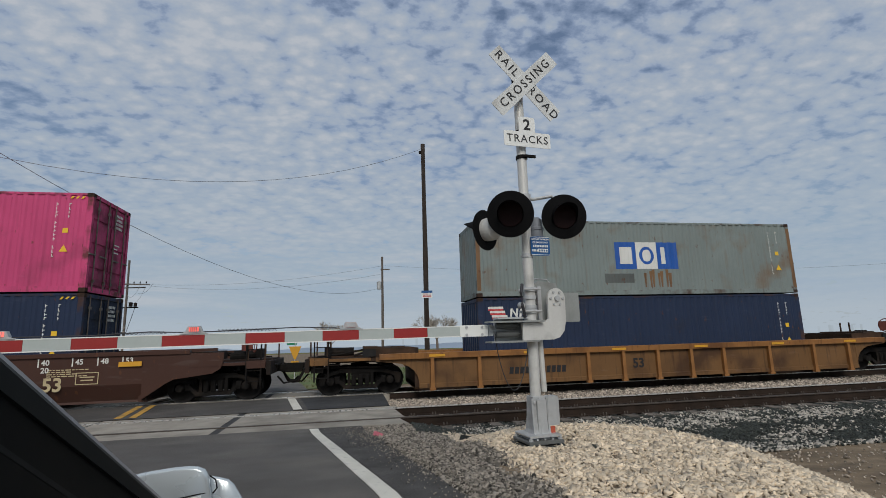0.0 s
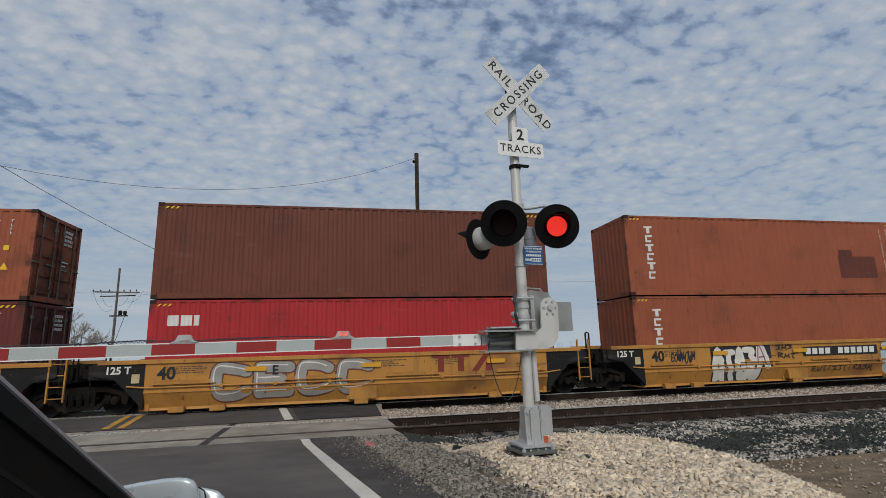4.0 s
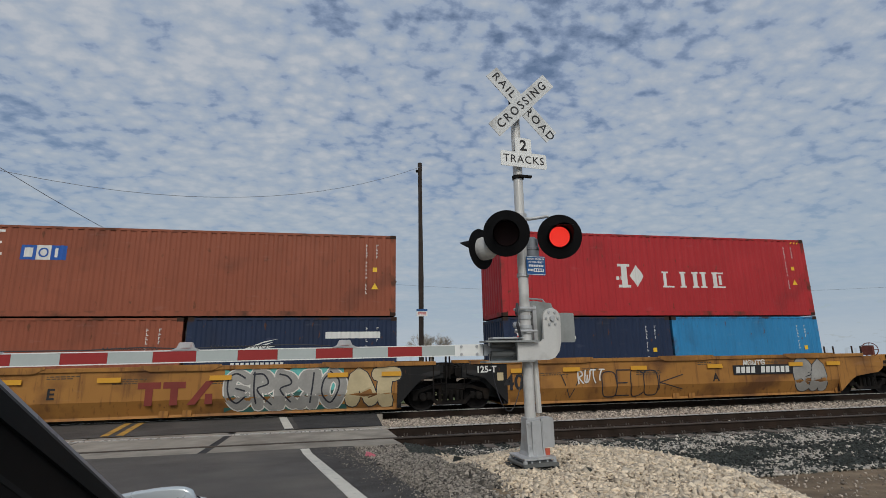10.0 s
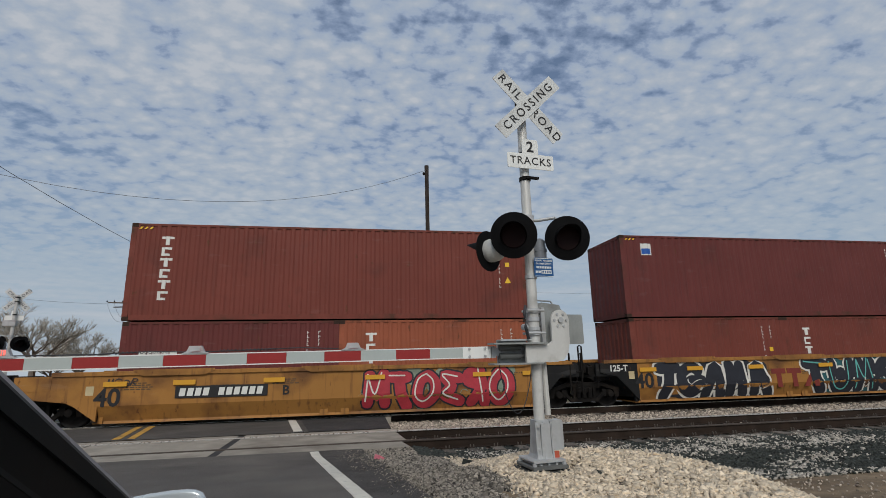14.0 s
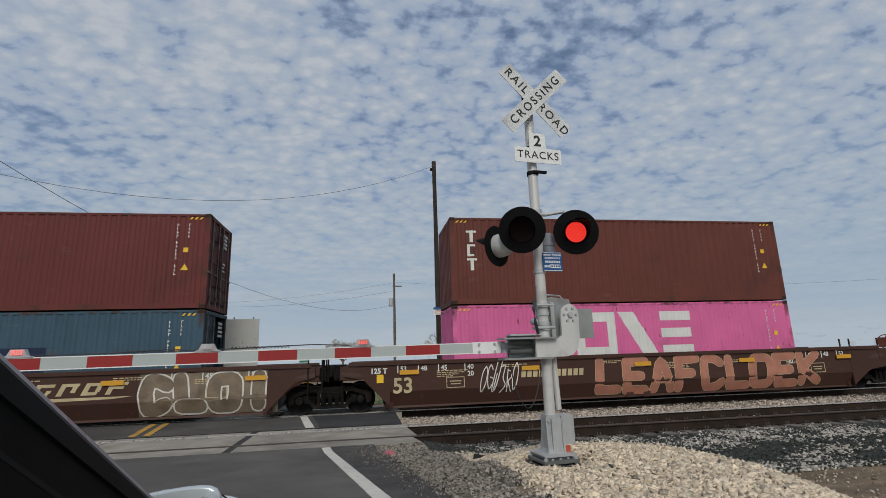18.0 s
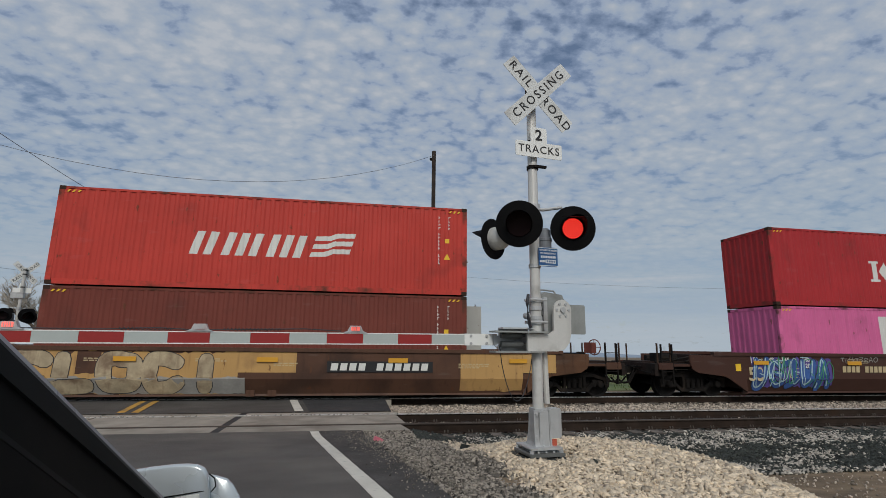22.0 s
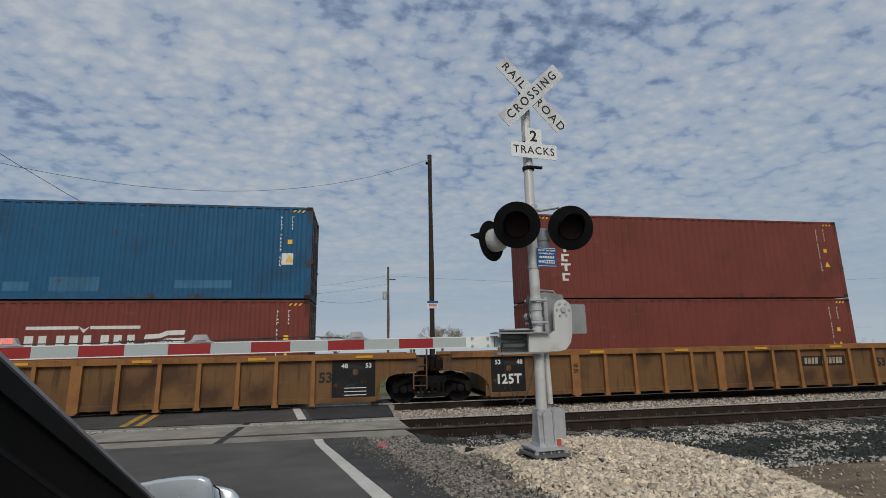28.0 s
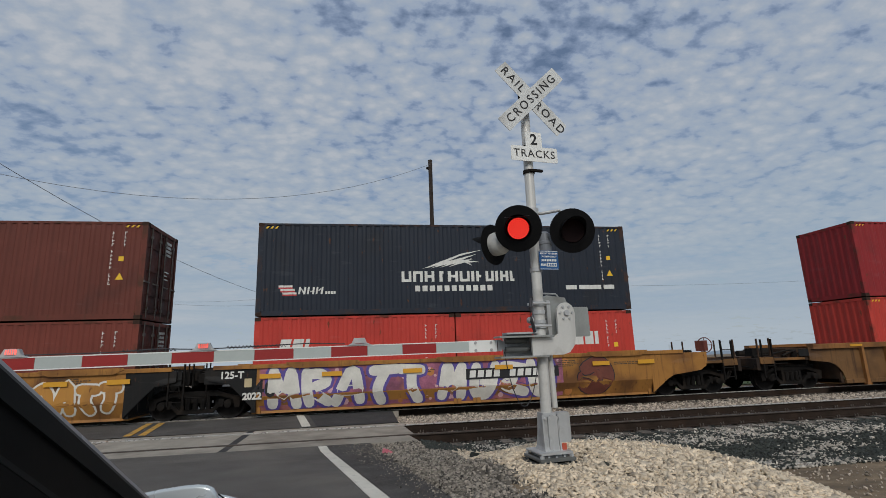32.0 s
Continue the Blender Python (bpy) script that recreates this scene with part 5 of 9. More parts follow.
        for s in (-1, 1):
            part("deck_edge", lambda: Geo().bevel_box(0.3, foot - 0.12, -0.05, 0.05, 1.0, 1.38, 0.01), paint_here, c, at=here @ pose(0, s * (YS - 0.11), 0), key=("dedge", kind))
        if e == "end":
            part("end_platform", lambda: Geo().box(-1.55, 0.42, -1.34, 1.34, 1.0, 1.10), paint_here, c, at=here, key="dplat")
            part("end_beam", lambda: Geo().bevel_box(-1.62, -1.50, -1.42, 1.42, 0.72, 1.12, 0.015), paint_here, c, at=here, key="dendb")
            part("equipment_box", lambda: Geo().bevel_box(0.1, 0.6, -0.9, 0.9, 1.1, 1.42, 0.02), paint_here, c, at=here, key="dbox")
            for s in (-1, 1):
                part("side_step", lambda: Geo().bevel_box(-1.48, -0.95, -0.05, 0.05, 0.92, 1.14, 0.015).box(-0.95, 0.3, -0.03, 0.03, 1.02, 1.10), "grimy" if kind in ("yellow", "ribbed") else body, c, at=here @ pose(0, s * (YS - 0.07), 0), key=("dstep", kind == "brown"))
        if e == "end":
            coupler(c, x - d * 1.55, -d)
            part("brake_cylinder", lambda: Geo().tube([(-0.9, 0, 1.28), (-0.2, 0, 1.28)], 0.14, 10), "iron", c, at=here @ pose(0, -0.5, 0), key="bcyl")
            part("air_tank", lambda: Geo().tube([(-0.8, 0, 1.25), (-0.3, 0, 1.25)], 0.12, 10), "iron", c, at=here @ pose(0, 0.4, 0), key="btank")
            part("valve_box", lambda: Geo().bevel_box(-1.1, -0.9, -0.18, 0.18, 1.1, 1.45, 0.02), "iron", c, at=here @ pose(0, -0.52, 0), key="bvalve")
            part("brake_pipe", lambda: Geo().tube([(-1.3, -0.95, 1.16), (-0.6, -0.95, 1.22), (0.1, -0.9, 1.34), (0.5, -0.9, 1.34)], 0.03, 6), "iron", c, at=here, key="bpipe")
            part("side_stencil", lambda: Geo().bevel_box(-0.2, 0.2, -0.006, 0.0, -0.11, 0.11, 0.01), "black", c, "black data panel", pose(x + d * 0.25, -YS - 0.004, 1.25), key="sst")
            for px, py in ((0.98, -1.36), (1.46, -1.36), (1.0, 1.36), (1.46, 1.36)):
                part("stanchion", lambda: Geo().box(-0.022, 0.022, -0.022, 0.022, 1.05, 1.78), "rustgear", c, "rusty upright post", pose(x - d * px, py, 0), key="stanchion")
            ladder(c, x - d * 1.15, -YS + 0.05)
            part("hose", lambda: Geo().tube([(-1.5, -0.3, 0.95), (-1.75, -0.34, 0.7), (-1.9, -0.3, 0.42), (-2.1, -0.2, 0.40), (-2.25, -0.15, 0.55)], 0.03, 7), "iron", c, "rubber air hose", here, key="airhose")
            part("uncoupling_lever", lambda: Geo().tube([(-1.66, -1.38, 0.95), (-1.70, -1.30, 0.80), (-1.68, -0.6, 0.86), (-1.72, -0.1, 0.98)], 0.018, 6), "iron", c, "uncoupling lever", here, key="ulever")
            part("brake_rigging", lambda: Geo().box(-0.75, -0.65, -1.2, 1.2, 0.86, 0.99).box(0.55, 0.65, -1.2, 1.2, 0.86, 0.99).tube([(-0.9, -1.1, 0.84), (0.9, -1.1, 0.80)], 0.03, 6).box(-1.45, -1.1, -1.3, -0.9, 0.70, 0.98), "iron", c, "dark brake rigging under the deck", here, key="brig")
            part("grab_iron", lambda: Geo().tube([(-0.9, -1.36, 0.92), (-0.9, -1.42, 0.92), (-0.4, -1.42, 0.92), (-0.4, -1.36, 0.92)], 0.015, 6), "iron", c, "", here, key="grab")
            part("valve_manifold", lambda: Geo().bevel_box(0.62, 0.95, -1.15, -0.75, 1.1, 1.38, 0.03).tube([(0.5, -1.0, 1.2), (0.2, -1.05, 1.3), (-0.2, -1.02, 1.16)], 0.035, 6).lathe([(0.0, 0), (0.09, 0.01), (0.09, 0.22), (0.0, 0.24)], (0.3, -1.0, 1.10), "z", 10), "iron", c, "dark valves and pipes on the deck", here, key="vman")
            if d < 0:
                brake_wheel(c, x + 1.0, 1.62)
        else:
            part("articulation", lambda: Geo().bevel_box(-0.32, 0.05, -0.42, 0.42, 0.80, 1.10, 0.03).tube([(-0.3, -0.8, 1.2), (0.1, -0.85, 1.34), (0.5, -0.8, 1.2)], 0.03, 6).tube([(-0.3, 0.6, 1.2), (0.1, 0.6, 1.38), (0.5, 0.6, 1.2)], 0.03, 6), "iron", c, "articulated joint with hoses", pose(x, 0, 0, 0, 0, 0 if d > 0 else 180), key="artic")
            if d < 0:
                ladder(c, x - 0.42, -YS + 0.02, "yellow" if kind == "yellow" and red else "oldyellow" if kind == "ribbed" else "iron")
                handrails(c, x - 0.12, -1.2, 0.95, 1.98)
                handrails(c, x - 0.35, 1.25, 1.0, 2.0)
                joint_gear(c, x)
    bogie(c, 0 if left == "art" else 0.0)
    if right == "end":
        bogie(c, S)
    # lettering that is not a name or a running number
    yy = -YS - 0.010
    if show and kind != "ribbed":
        size, px, pz = (0.47, 2.27, 1.10) if red else (0.66, show_x, 0.79) if kind == "yellow" else (0.62, 2.15, 0.76 if kind == "brown" else 0.95)
        letters("size_number", show, size, "spray_cream" if kind == "brown" else "inkblack", c, pose(px, yy, pz), 0.014)
    if kind == "ribbed":
        fx = S / 2 + 6.56 if top > 1.3 else 9.07
        letters("size_number", "53", 0.40 if top > 1.3 else 0.42, "inkblack", c, pose(fx, yy + 0.002, 0.85 if top > 1.3 else 0.62), 0.012)
        for q in (-1, 1) if top > 1.3 else ():
            part("wide_post", lambda: Geo().bevel_box(-0.14, 0.14, -0.118, 0.0, bot - 0.05, top - 0.165, 0.01), "chordorange", c, "broad side post", pose(S / 2 - 5.175 if q < 0 else S / 2, -YS, 0), key="widepost")
            for k, word in enumerate(("40", "20")):
                letters("load_number", word, 0.17, "inkblack", c, pose(S / 2 - 5.175, -YS - 0.122, 1.02 - 0.17 * k), 0.004) if q < 0 else None
        if left == "art":
            part("black_panel", lambda: Geo().box(0, 1.1, -0.006, 0.004, 0.2, 1.36), "black", c, "black lettering panel", pose(foot + 0.05, -YS - 0.002, 0))
            for word, xx in (("53", 0.27), ("48", 0.98)):
                letters("load_number", word, 0.19, "white", c, pose(foot + xx, -YS - 0.012, 1.18), 0.005)
            part("panel_emblem", lambda: Geo().prism([(0.09 * math.cos(0.524 * k), 0.09 * math.sin(0.524 * k)) for k in range(12)], -0.004, 0.002), "oldyellow", c, "worn round emblem", pose(foot + 0.62, -YS - 0.009, 1.0), key="pemblem")
            letters("load_number", "125T", 0.40, "white", c, pose(foot + 0.6, -YS - 0.012, 0.66), 0.012)
        if right == "art":
            part("black_panel", lambda: Geo().box(0, 1.26, -0.006, 0.004, 0.2, 1.36), "black", c, "black lettering panel", pose(S - foot - 1.28, -YS - 0.002, 0))
            for word, xx in (("48", 0.92), ("53", 0.22)):
                letters("load_number", word, 0.19, "white", c, pose(S - foot - xx, -YS - 0.012, 1.18), 0.005)
            part("panel_emblem", None if "pemblem" in MESHES else (lambda: Geo().prism([(0.09 * math.cos(0.524 * k), 0.09 * math.sin(0.524 * k)) for k in range(12)], -0.004, 0.002)), "oldyellow", c, "worn round emblem", pose(S - foot - 0.6, -YS - 0.009, 1.0), key="pemblem")
            for r in range(3):
                part("panel_line", lambda: Geo().box(-0.32, 0.32, -0.003, 0.002, -0.012, 0.012), "white", c, "", pose(S - foot - 0.6, -YS - 0.009, 0.55 - 0.1 * r), key="pline3")
    elif left == "art":
        letters("load_number", "125 T" if red or kind != "yellow" else "125-T", 0.27 if kind == "yellow" else 0.21, "white", c, pose(1.05 if kind == "yellow" else foot - 0.32, -YS - 0.014, 1.22), 0.008)
    if kind == "brown":
        for way, x0 in ((1, foot + 0.42), (-1, S - foot - 0.35)):
            for k, word in enumerate(("53", "48", "45", "40")):
                xx = x0 + way * (0.62 * k + (0.2 if k == 3 else 0.0))
                letters("load_number", word, 0.20, "white", c, pose(xx, -YS - 0.010, 1.26), 0.004)
                part("load_tick", lambda: Geo().box(-0.015, 0.015, -0.005, 0.002, -0.11, 0.11), "white", c, at=pose(xx - 0.17, -YS - 0.003, 1.26), key="tick")
            letters("load_number", "20", 0.20, "white", c, pose(x0 + way * 2.06, -YS - 0.010, 1.06), 0.004)
            shapes(c, "outlined_box", [rect(0.56, 0.02), rect(0.56, 0.02, 0, 0.3), rect(0.02, 0.28, 0, 0.02), rect(0.02, 0.28, 0.54, 0.02), rect(0.36, 0.03, 0.1, 0.18), rect(0.3, 0.03, 0.13, 0.1)], "spray_cream", "outlined data box, unreadable", y=-YS - 0.005, x=x0 + way * 1.3, z=0.66)
        part("yellow_label", lambda: Geo().bevel_box(-0.1, 0.1, -0.006, 0.002, -0.12, 0.12, 0.01), "markyellow", c, "small yellow label", pose(foot - 0.28, -YS - 0.010, 1.0), key="ylab")
    elif kind in ("yellow", "fade"):
        part("white_label", lambda: Geo().bevel_box(-0.1, 0.1, -0.006, 0.002, -0.12, 0.12, 0.01), "spray_cream", c, "small pale label", pose(foot - 0.22, -YS - 0.010, 1.0), key="wlab")
    rng = random.Random(int(abs(u0)))
    for i in range(6) if kind != "ribbed" else ():
        x, z0 = S * (0.15 + 0.13 * i + rng.uniform(-0.03, 0.03)), rng.choice((1.27, 1.16, 1.05))
        small = Geo()
        for r in range(rng.choice((2, 3, 4))):
            xx, end = x, x + rng.uniform(0.5, 1.0)
            while xx < end:
                w = rng.uniform(0.05, 0.2)
                small.box(xx, xx + 0.7 * w, -0.004, 0.002, z0 - 0.055 * r, z0 - 0.055 * r + 0.026)
                xx += 0.7 * w + 0.03
        tagged(part("stencil", small, "spray_umber" if kind in ("yellow", "ribbed") else "spray_cream", c, "small unreadable stencilled lines", pose(0, -YS - 0.003, 0)), kind="stuff")
    low = 0.25 if top < 1.3 else 0.0
    for (x, w, tone, *mid) in numbers or ():
        zc = mid[0] if mid else 0.92 - low
        if tone in ("panel", "old"):
            part("number_panel", Geo().box(0, w, -0.006, 0.002, zc - 0.16, zc + 0.16), "inkblack", c, "black number panel", pose(x, -YS - 0.020, 0))
        n = 11
        shapes(c, "running_number", [rect((w - 0.2) * 0.74 / n, 0.21, x + 0.1 + (w - 0.2) * i / n, zc - 0.105, 0.14) for i in range(n) if i != 4], {"bare": "spray_cream", "dim": "inkblack", "old": "spray_stone"}.get(tone, "white"), "white running number as plain bars", y=-YS - (0.024 if tone in ("panel", "old") else 0.006), depth=0.006)
    return c


def big_letters(c, x, w, h, mat, z, lean=0.0):
    """A car owner's large sign as plain blocks: two T-shaped blocks, a slanted one and a short one."""
    k = w / 3.2
    polys = []
    for x0 in (0, 1.05 * k):
        polys += [rect(0.95 * k, 0.28 * h, x + x0, z + 0.72 * h), rect(0.32 * k, 0.72 * h, x + x0 + 0.32 * k, z)]
    x0 = x + 2.1 * k
    polys += [[(x0, z), (x0 + 0.35 * k, z), (x0 + 1.1 * k, z + h), (x0 + 0.75 * k, z + h)],
              rect(0.32 * k, 0.45 * h, x0 + 0.75 * k, z)]
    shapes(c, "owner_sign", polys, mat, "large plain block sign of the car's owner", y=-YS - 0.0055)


# block capitals as strokes on a grid of 8 by 8: points as two digits, strokes parted by /
STROKES = dict(zip("ABCDEFGHIKLMNOPRSTUVXY2", (
    "00 48 80/23 63", "00 08/08 68 76 64 04/04 74 82 70 00", "87 58 18 05 03 10 50 81", "00 08/08 58 85 83 50 00", "88 08/08 00/00 80/04 64",
    "88 08/08 00/04 64", "87 58 18 05 03 10 60 83/83 54", "00 08/80 88/04 84", "40 48", "00 08/88 04/04 80", "08 00/00 80", "00 18/18 42/42 78/78 80",
    "00 08/08 80/80 88", "48 07 01 40 81 87 48", "00 08/08 68 86 64 04", "00 08/08 68 86 64 04/34 80", "87 58 18 06 24 64 82 70 20 01", "08 88/48 40",
    "08 01 30 60 81 88", "08 40/40 88", "08 80/00 88", "08 44/44 88/44 40", "06 38 76 00/00 80")))


def paint_stroke(g, pts, width, off, lo=0.20, hi=1.386):
    """Add one fat painted stroke to g, lying on the side plate, which leans inwards below its knee."""
    left, right = ribbon(pts, width)
    k, o = len(left), len(g.v)
    for i, (px, pz) in enumerate(left + right):
        pz = min(hi, max(lo, pz))
        g.v.append((px, -YS - off - 0.0012 * (i % k) / k + max(0.0, 0.62 - pz) * 0.45, pz))
    g.f += [(o + i, o + i + 1, o + k + i + 1, o + k + i) for i in range(k - 1)]


def spray(c, x, w, body, fill, outline, halo=None, z=0.80, h=1.16, lean=0.0, seed=1, fat=None, shine=None, rim=0.10):
    """Sprayed fat letters, each one on its own: a halo, an outline, the fill, a thin inner line."""
    rng = random.Random(seed)
    p = w / len(body)
    fat = fat or min(0.34, 0.34 * p + 0.04)
    for i, ch in enumerate(body):
        if ch == " ":
            continue
        wide, tall = p - fat - 0.5 * rim, h - fat - rim
        x0, z0 = x + p * i + (p - wide) / 2, z - tall / 2 + rng.uniform(-0.03, 0.03)
        turn = lean + rng.uniform(-0.07, 0.07)
        lines = []
        for stroke in STROKES[ch].split("/"):
            pts = [(int(q[0]) / 8, int(q[1]) / 8) for q in stroke.split()]
            lines.append([(x0 + wide * a + turn * tall * (b - 0.5) + rng.uniform(-0.02, 0.02) * fat / 0.3, z0 + tall * b + rng.uniform(-0.02, 0.02) * fat / 0.3) for a, b in pts])
        first = None
        for name, mat, grow, off, lab in (("sprayed_halo", halo, rim + 0.16, 0.004, "sprayed halo"), ("sprayed_outline", outline, rim, 0.008, "sprayed outline of a letter"), ("sprayed_letter", fill, 0.0, 0.013, "fat sprayed letter")):
            if mat is None:
                continue
            g = Geo()
            for q, pts in enumerate(lines):
                paint_stroke(g, pts, fat + grow, off + 0.0008 * (i % 3) + 0.0003 * q)
            first = part(name, g, mat, first or c, lab) if first is None else part(name, g, mat, first, lab) and first
        if shine:
            g = Geo()
            for pts in lines:
                paint_stroke(g, [(a - 0.22 * fat, b + 0.2 * fat) for a, b in pts], 0.035, 0.0185)
            part("sprayed_highlight", g, shine, first, "thin sprayed inner line")


def rough_field(c, x0, x1, z0, z1, mat, seed, label="field of sprayed paint", off=0.003, jag=0.05):
    """A field of paint with uneven edges that follows the bend of the side plate."""
    g = Geo()
    n = max(4, int((x1 - x0) / 0.09))
    for k in range(n + 1):
        x = x0 + (x1 - x0) * k / n
        lo = max(0.19, z0 + jag * noise.noise((x * 2.2, seed, 1)) + 0.5 * jag * noise.noise((x * 9, seed, 2)))
        hi = min(1.387, z1 + jag * noise.noise((x * 2.2, seed, 5)) + 0.5 * jag * noise.noise((x * 9, seed, 7)))
        mid = min(hi - 0.01, max(lo + 0.01, 0.62))
        g.v += [(x, -YS - off + max(0.0, 0.62 - z) * 0.45, z) for z in (lo, mid, hi)]
    g.f = [(3 * k + a, 3 * k + 3 + a, 3 * k + 4 + a, 3 * k + 1 + a) for k in range(n) for a in (0, 1)]
    part("paint_field", g, mat, c, label)


def scrawl(c, x, w, z, h, mat, seed, thick=0.028, n=14):
    """Thin sprayed handwriting that cannot be read."""
    rng = random.Random(seed)
    g = Geo()
    count = max(2, n // 2)
    p = w / count
    for k in range(count):
        tall, drop, lean = h * rng.uniform(0.65, 1.0), rng.uniform(-0.12, 0.12) * h, rng.uniform(-0.1, 0.35)
        for q, strokes in enumerate(GLYPHS[rng.randrange(len(GLYPHS))]):
            pts = [(x + p * (k + a * 0.9) + lean * tall * (b - 0.5), z + drop + tall * (b - 0.5)) for a, b in strokes]
            paint_stroke(g, pts, thick, 0.019 + 0.0003 * q + 0.0002 * (k % 4))
    part("sprayed_scrawl", g, mat, c, "thin sprayed scrawl that cannot be read")


def drops(c, x0, x1, mat, n, seed, r=0.06, off=0.0205):
    """Round sprayed dots."""
    rng = random.Random(seed)
    g = Geo()
    for k in range(n):
        cx, cz, rr = rng.uniform(x0, x1), rng.uniform(0.3, 1.3), r * rng.uniform(0.5, 1.2)
        o = len(g.v)
        for q in range(10):
            z = min(1.386, cz + rr * math.sin(0.628 * q))
            g.v.append((cx + rr * math.cos(0.628 * q), -YS - off - 0.0002 * (k % 5) + max(0.0, 0.62 - z) * 0.45, z))
        g.f.append(tuple(range(o, o + 10)))
    tagged(part("sprayed_dots", g, mat, c, "round sprayed dots"), kind="stuff")


GLYPHS = (
    (((0.15, 0.0), (0.12, 0.5), (0.18, 1.0)), ((0.2, 0.95), (0.7, 0.9), (0.85, 0.65), (0.3, 0.45), (0.9, 0.0))),
    (((0.05, 0.9), (0.85, 0.95), (0.5, 0.55), (0.9, 0.3), (0.1, 0.05)),),
    (((0.9, 0.8), (0.5, 1.0), (0.1, 0.75), (0.1, 0.3), (0.45, 0.02), (0.9, 0.2)), ((0.5, 0.5), (0.95, 0.45))),
    (((0.1, 0.0), (0.2, 1.0)), ((0.2, 0.95), (0.5, 0.3), (0.8, 1.0)), ((0.8, 0.95), (0.92, 0.0))),
    (((0.5, 1.0), (0.1, 0.75), (0.1, 0.3), (0.5, 0.0), (0.9, 0.3), (0.9, 0.75), (0.55, 0.98)),),
    (((0.1, 1.0), (0.15, 0.2), (0.5, 0.0), (0.85, 0.25), (0.9, 1.0)), ((0.5, 0.6), (0.5, 0.05))),
    (((0.1, 0.95), (0.9, 0.95)), ((0.5, 0.9), (0.4, 0.4), (0.6, 0.0))),
    (((0.1, 0.0), (0.45, 1.0), (0.9, 0.0)), ((0.25, 0.35), (0.8, 0.4))),
)


def ribbon(pts, width):
    """The outline of a fat stroke along pts."""
    fine = []
    ctrl = [pts[0]] + list(pts) + [pts[-1]]
    for i in range(1, len(ctrl) - 2):
        p0, p1, p2, p3 = (Vector((*ctrl[i + k], 0)) for k in (-1, 0, 1, 2))
        for k in range(5):
            s = k / 5
            q = 0.5 * (2 * p1 + (p2 - p0) * s + (2 * p0 - 5 * p1 + 4 * p2 - p3) * s * s + (3 * p1 - p0 - 3 * p2 + p3) * s ** 3)
            fine.append((q.x, q.y))
    fine.append(pts[-1])
    # round caps: the stroke narrows over its last half width
    def beyond(p, q, far):
        d = math.hypot(p[0] - q[0], p[1] - q[1]) or 1
        return (p[0] + (p[0] - q[0]) / d * far, p[1] + (p[1] - q[1]) / d * far)
    head, tail = fine[0], fine[-1]
    fine = [beyond(head, fine[1], width * f) for f in (0.48, 0.36)] + fine + [beyond(tail, fine[-2], width * f) for f in (0.36, 0.48)]
    caps = {0: 0.25, 1: 0.72, len(fine) - 2: 0.72, len(fine) - 1: 0.25}
    left, right = [], []
    for i, (x, z) in enumerate(fine):
        ax, az = fine[max(0, i - 1)]
        bx, bz = fine[min(len(fine) - 1, i + 1)]
        d = math.hypot(bx - ax, bz - az) or 1
        nx, nz = -(bz - az) / d, (bx - ax) / d
        half = width / 2 * caps.get(i, 1.0)
        left.append((x + nx * half, z + nz * half))
        right.append((x - nx * half, z - nz * half))
    return left, right


def blobs(c, x, w, fill, outline, n, seed, z=0.82, h=0.9, accent=None, rim=0.11, fat=0.36):
    """Sprayed lettering that cannot be read: fat bent strokes with an outline."""
    rng = random.Random(seed)
    p = w / n

    def one(pts, width, off):
        g = Geo()
        paint_stroke(g, pts, width, off)
        return g
    for i in range(n):
        strokes = GLYPHS[rng.randrange(len(GLYPHS))]
        sx, flip = p * rng.uniform(0.74, 0.9), rng.random() < 0.35
        lean, tall = rng.uniform(-0.18, 0.18), h * rng.uniform(0.72, 0.84)
        z0, x0 = z - tall / 2 + rng.uniform(-0.03, 0.03), x + p * i + 0.08 * p
        width = min(0.42, fat * p + 0.05)
        for q, pts in enumerate(strokes):
            real = []
            for a, b in pts:
                a = 1 - a if flip else a
                a, b = a + rng.uniform(-0.05, 0.05), b + rng.uniform(-0.05, 0.05)
                real.append((x0 + sx * a + lean * tall * (b - 0.5), z0 + tall * b))
            o = part("sprayed_outline", one(real, width + rim, 0.008 + 0.0006 * (i % 5) + 0.0002 * q), outline, c, "sprayed outline of a graffito")
            part("sprayed_stroke", one(real, width, 0.013 + 0.0006 * (i % 5) + 0.0002 * q), fill, o, "fat sprayed stroke")
            if accent and rng.random() < 0.7:
                part("sprayed_highlight", one([(a - 0.2 * width, b + 0.15 * width) for a, b in real], 0.045, 0.018), accent, o, "thin sprayed inner line")


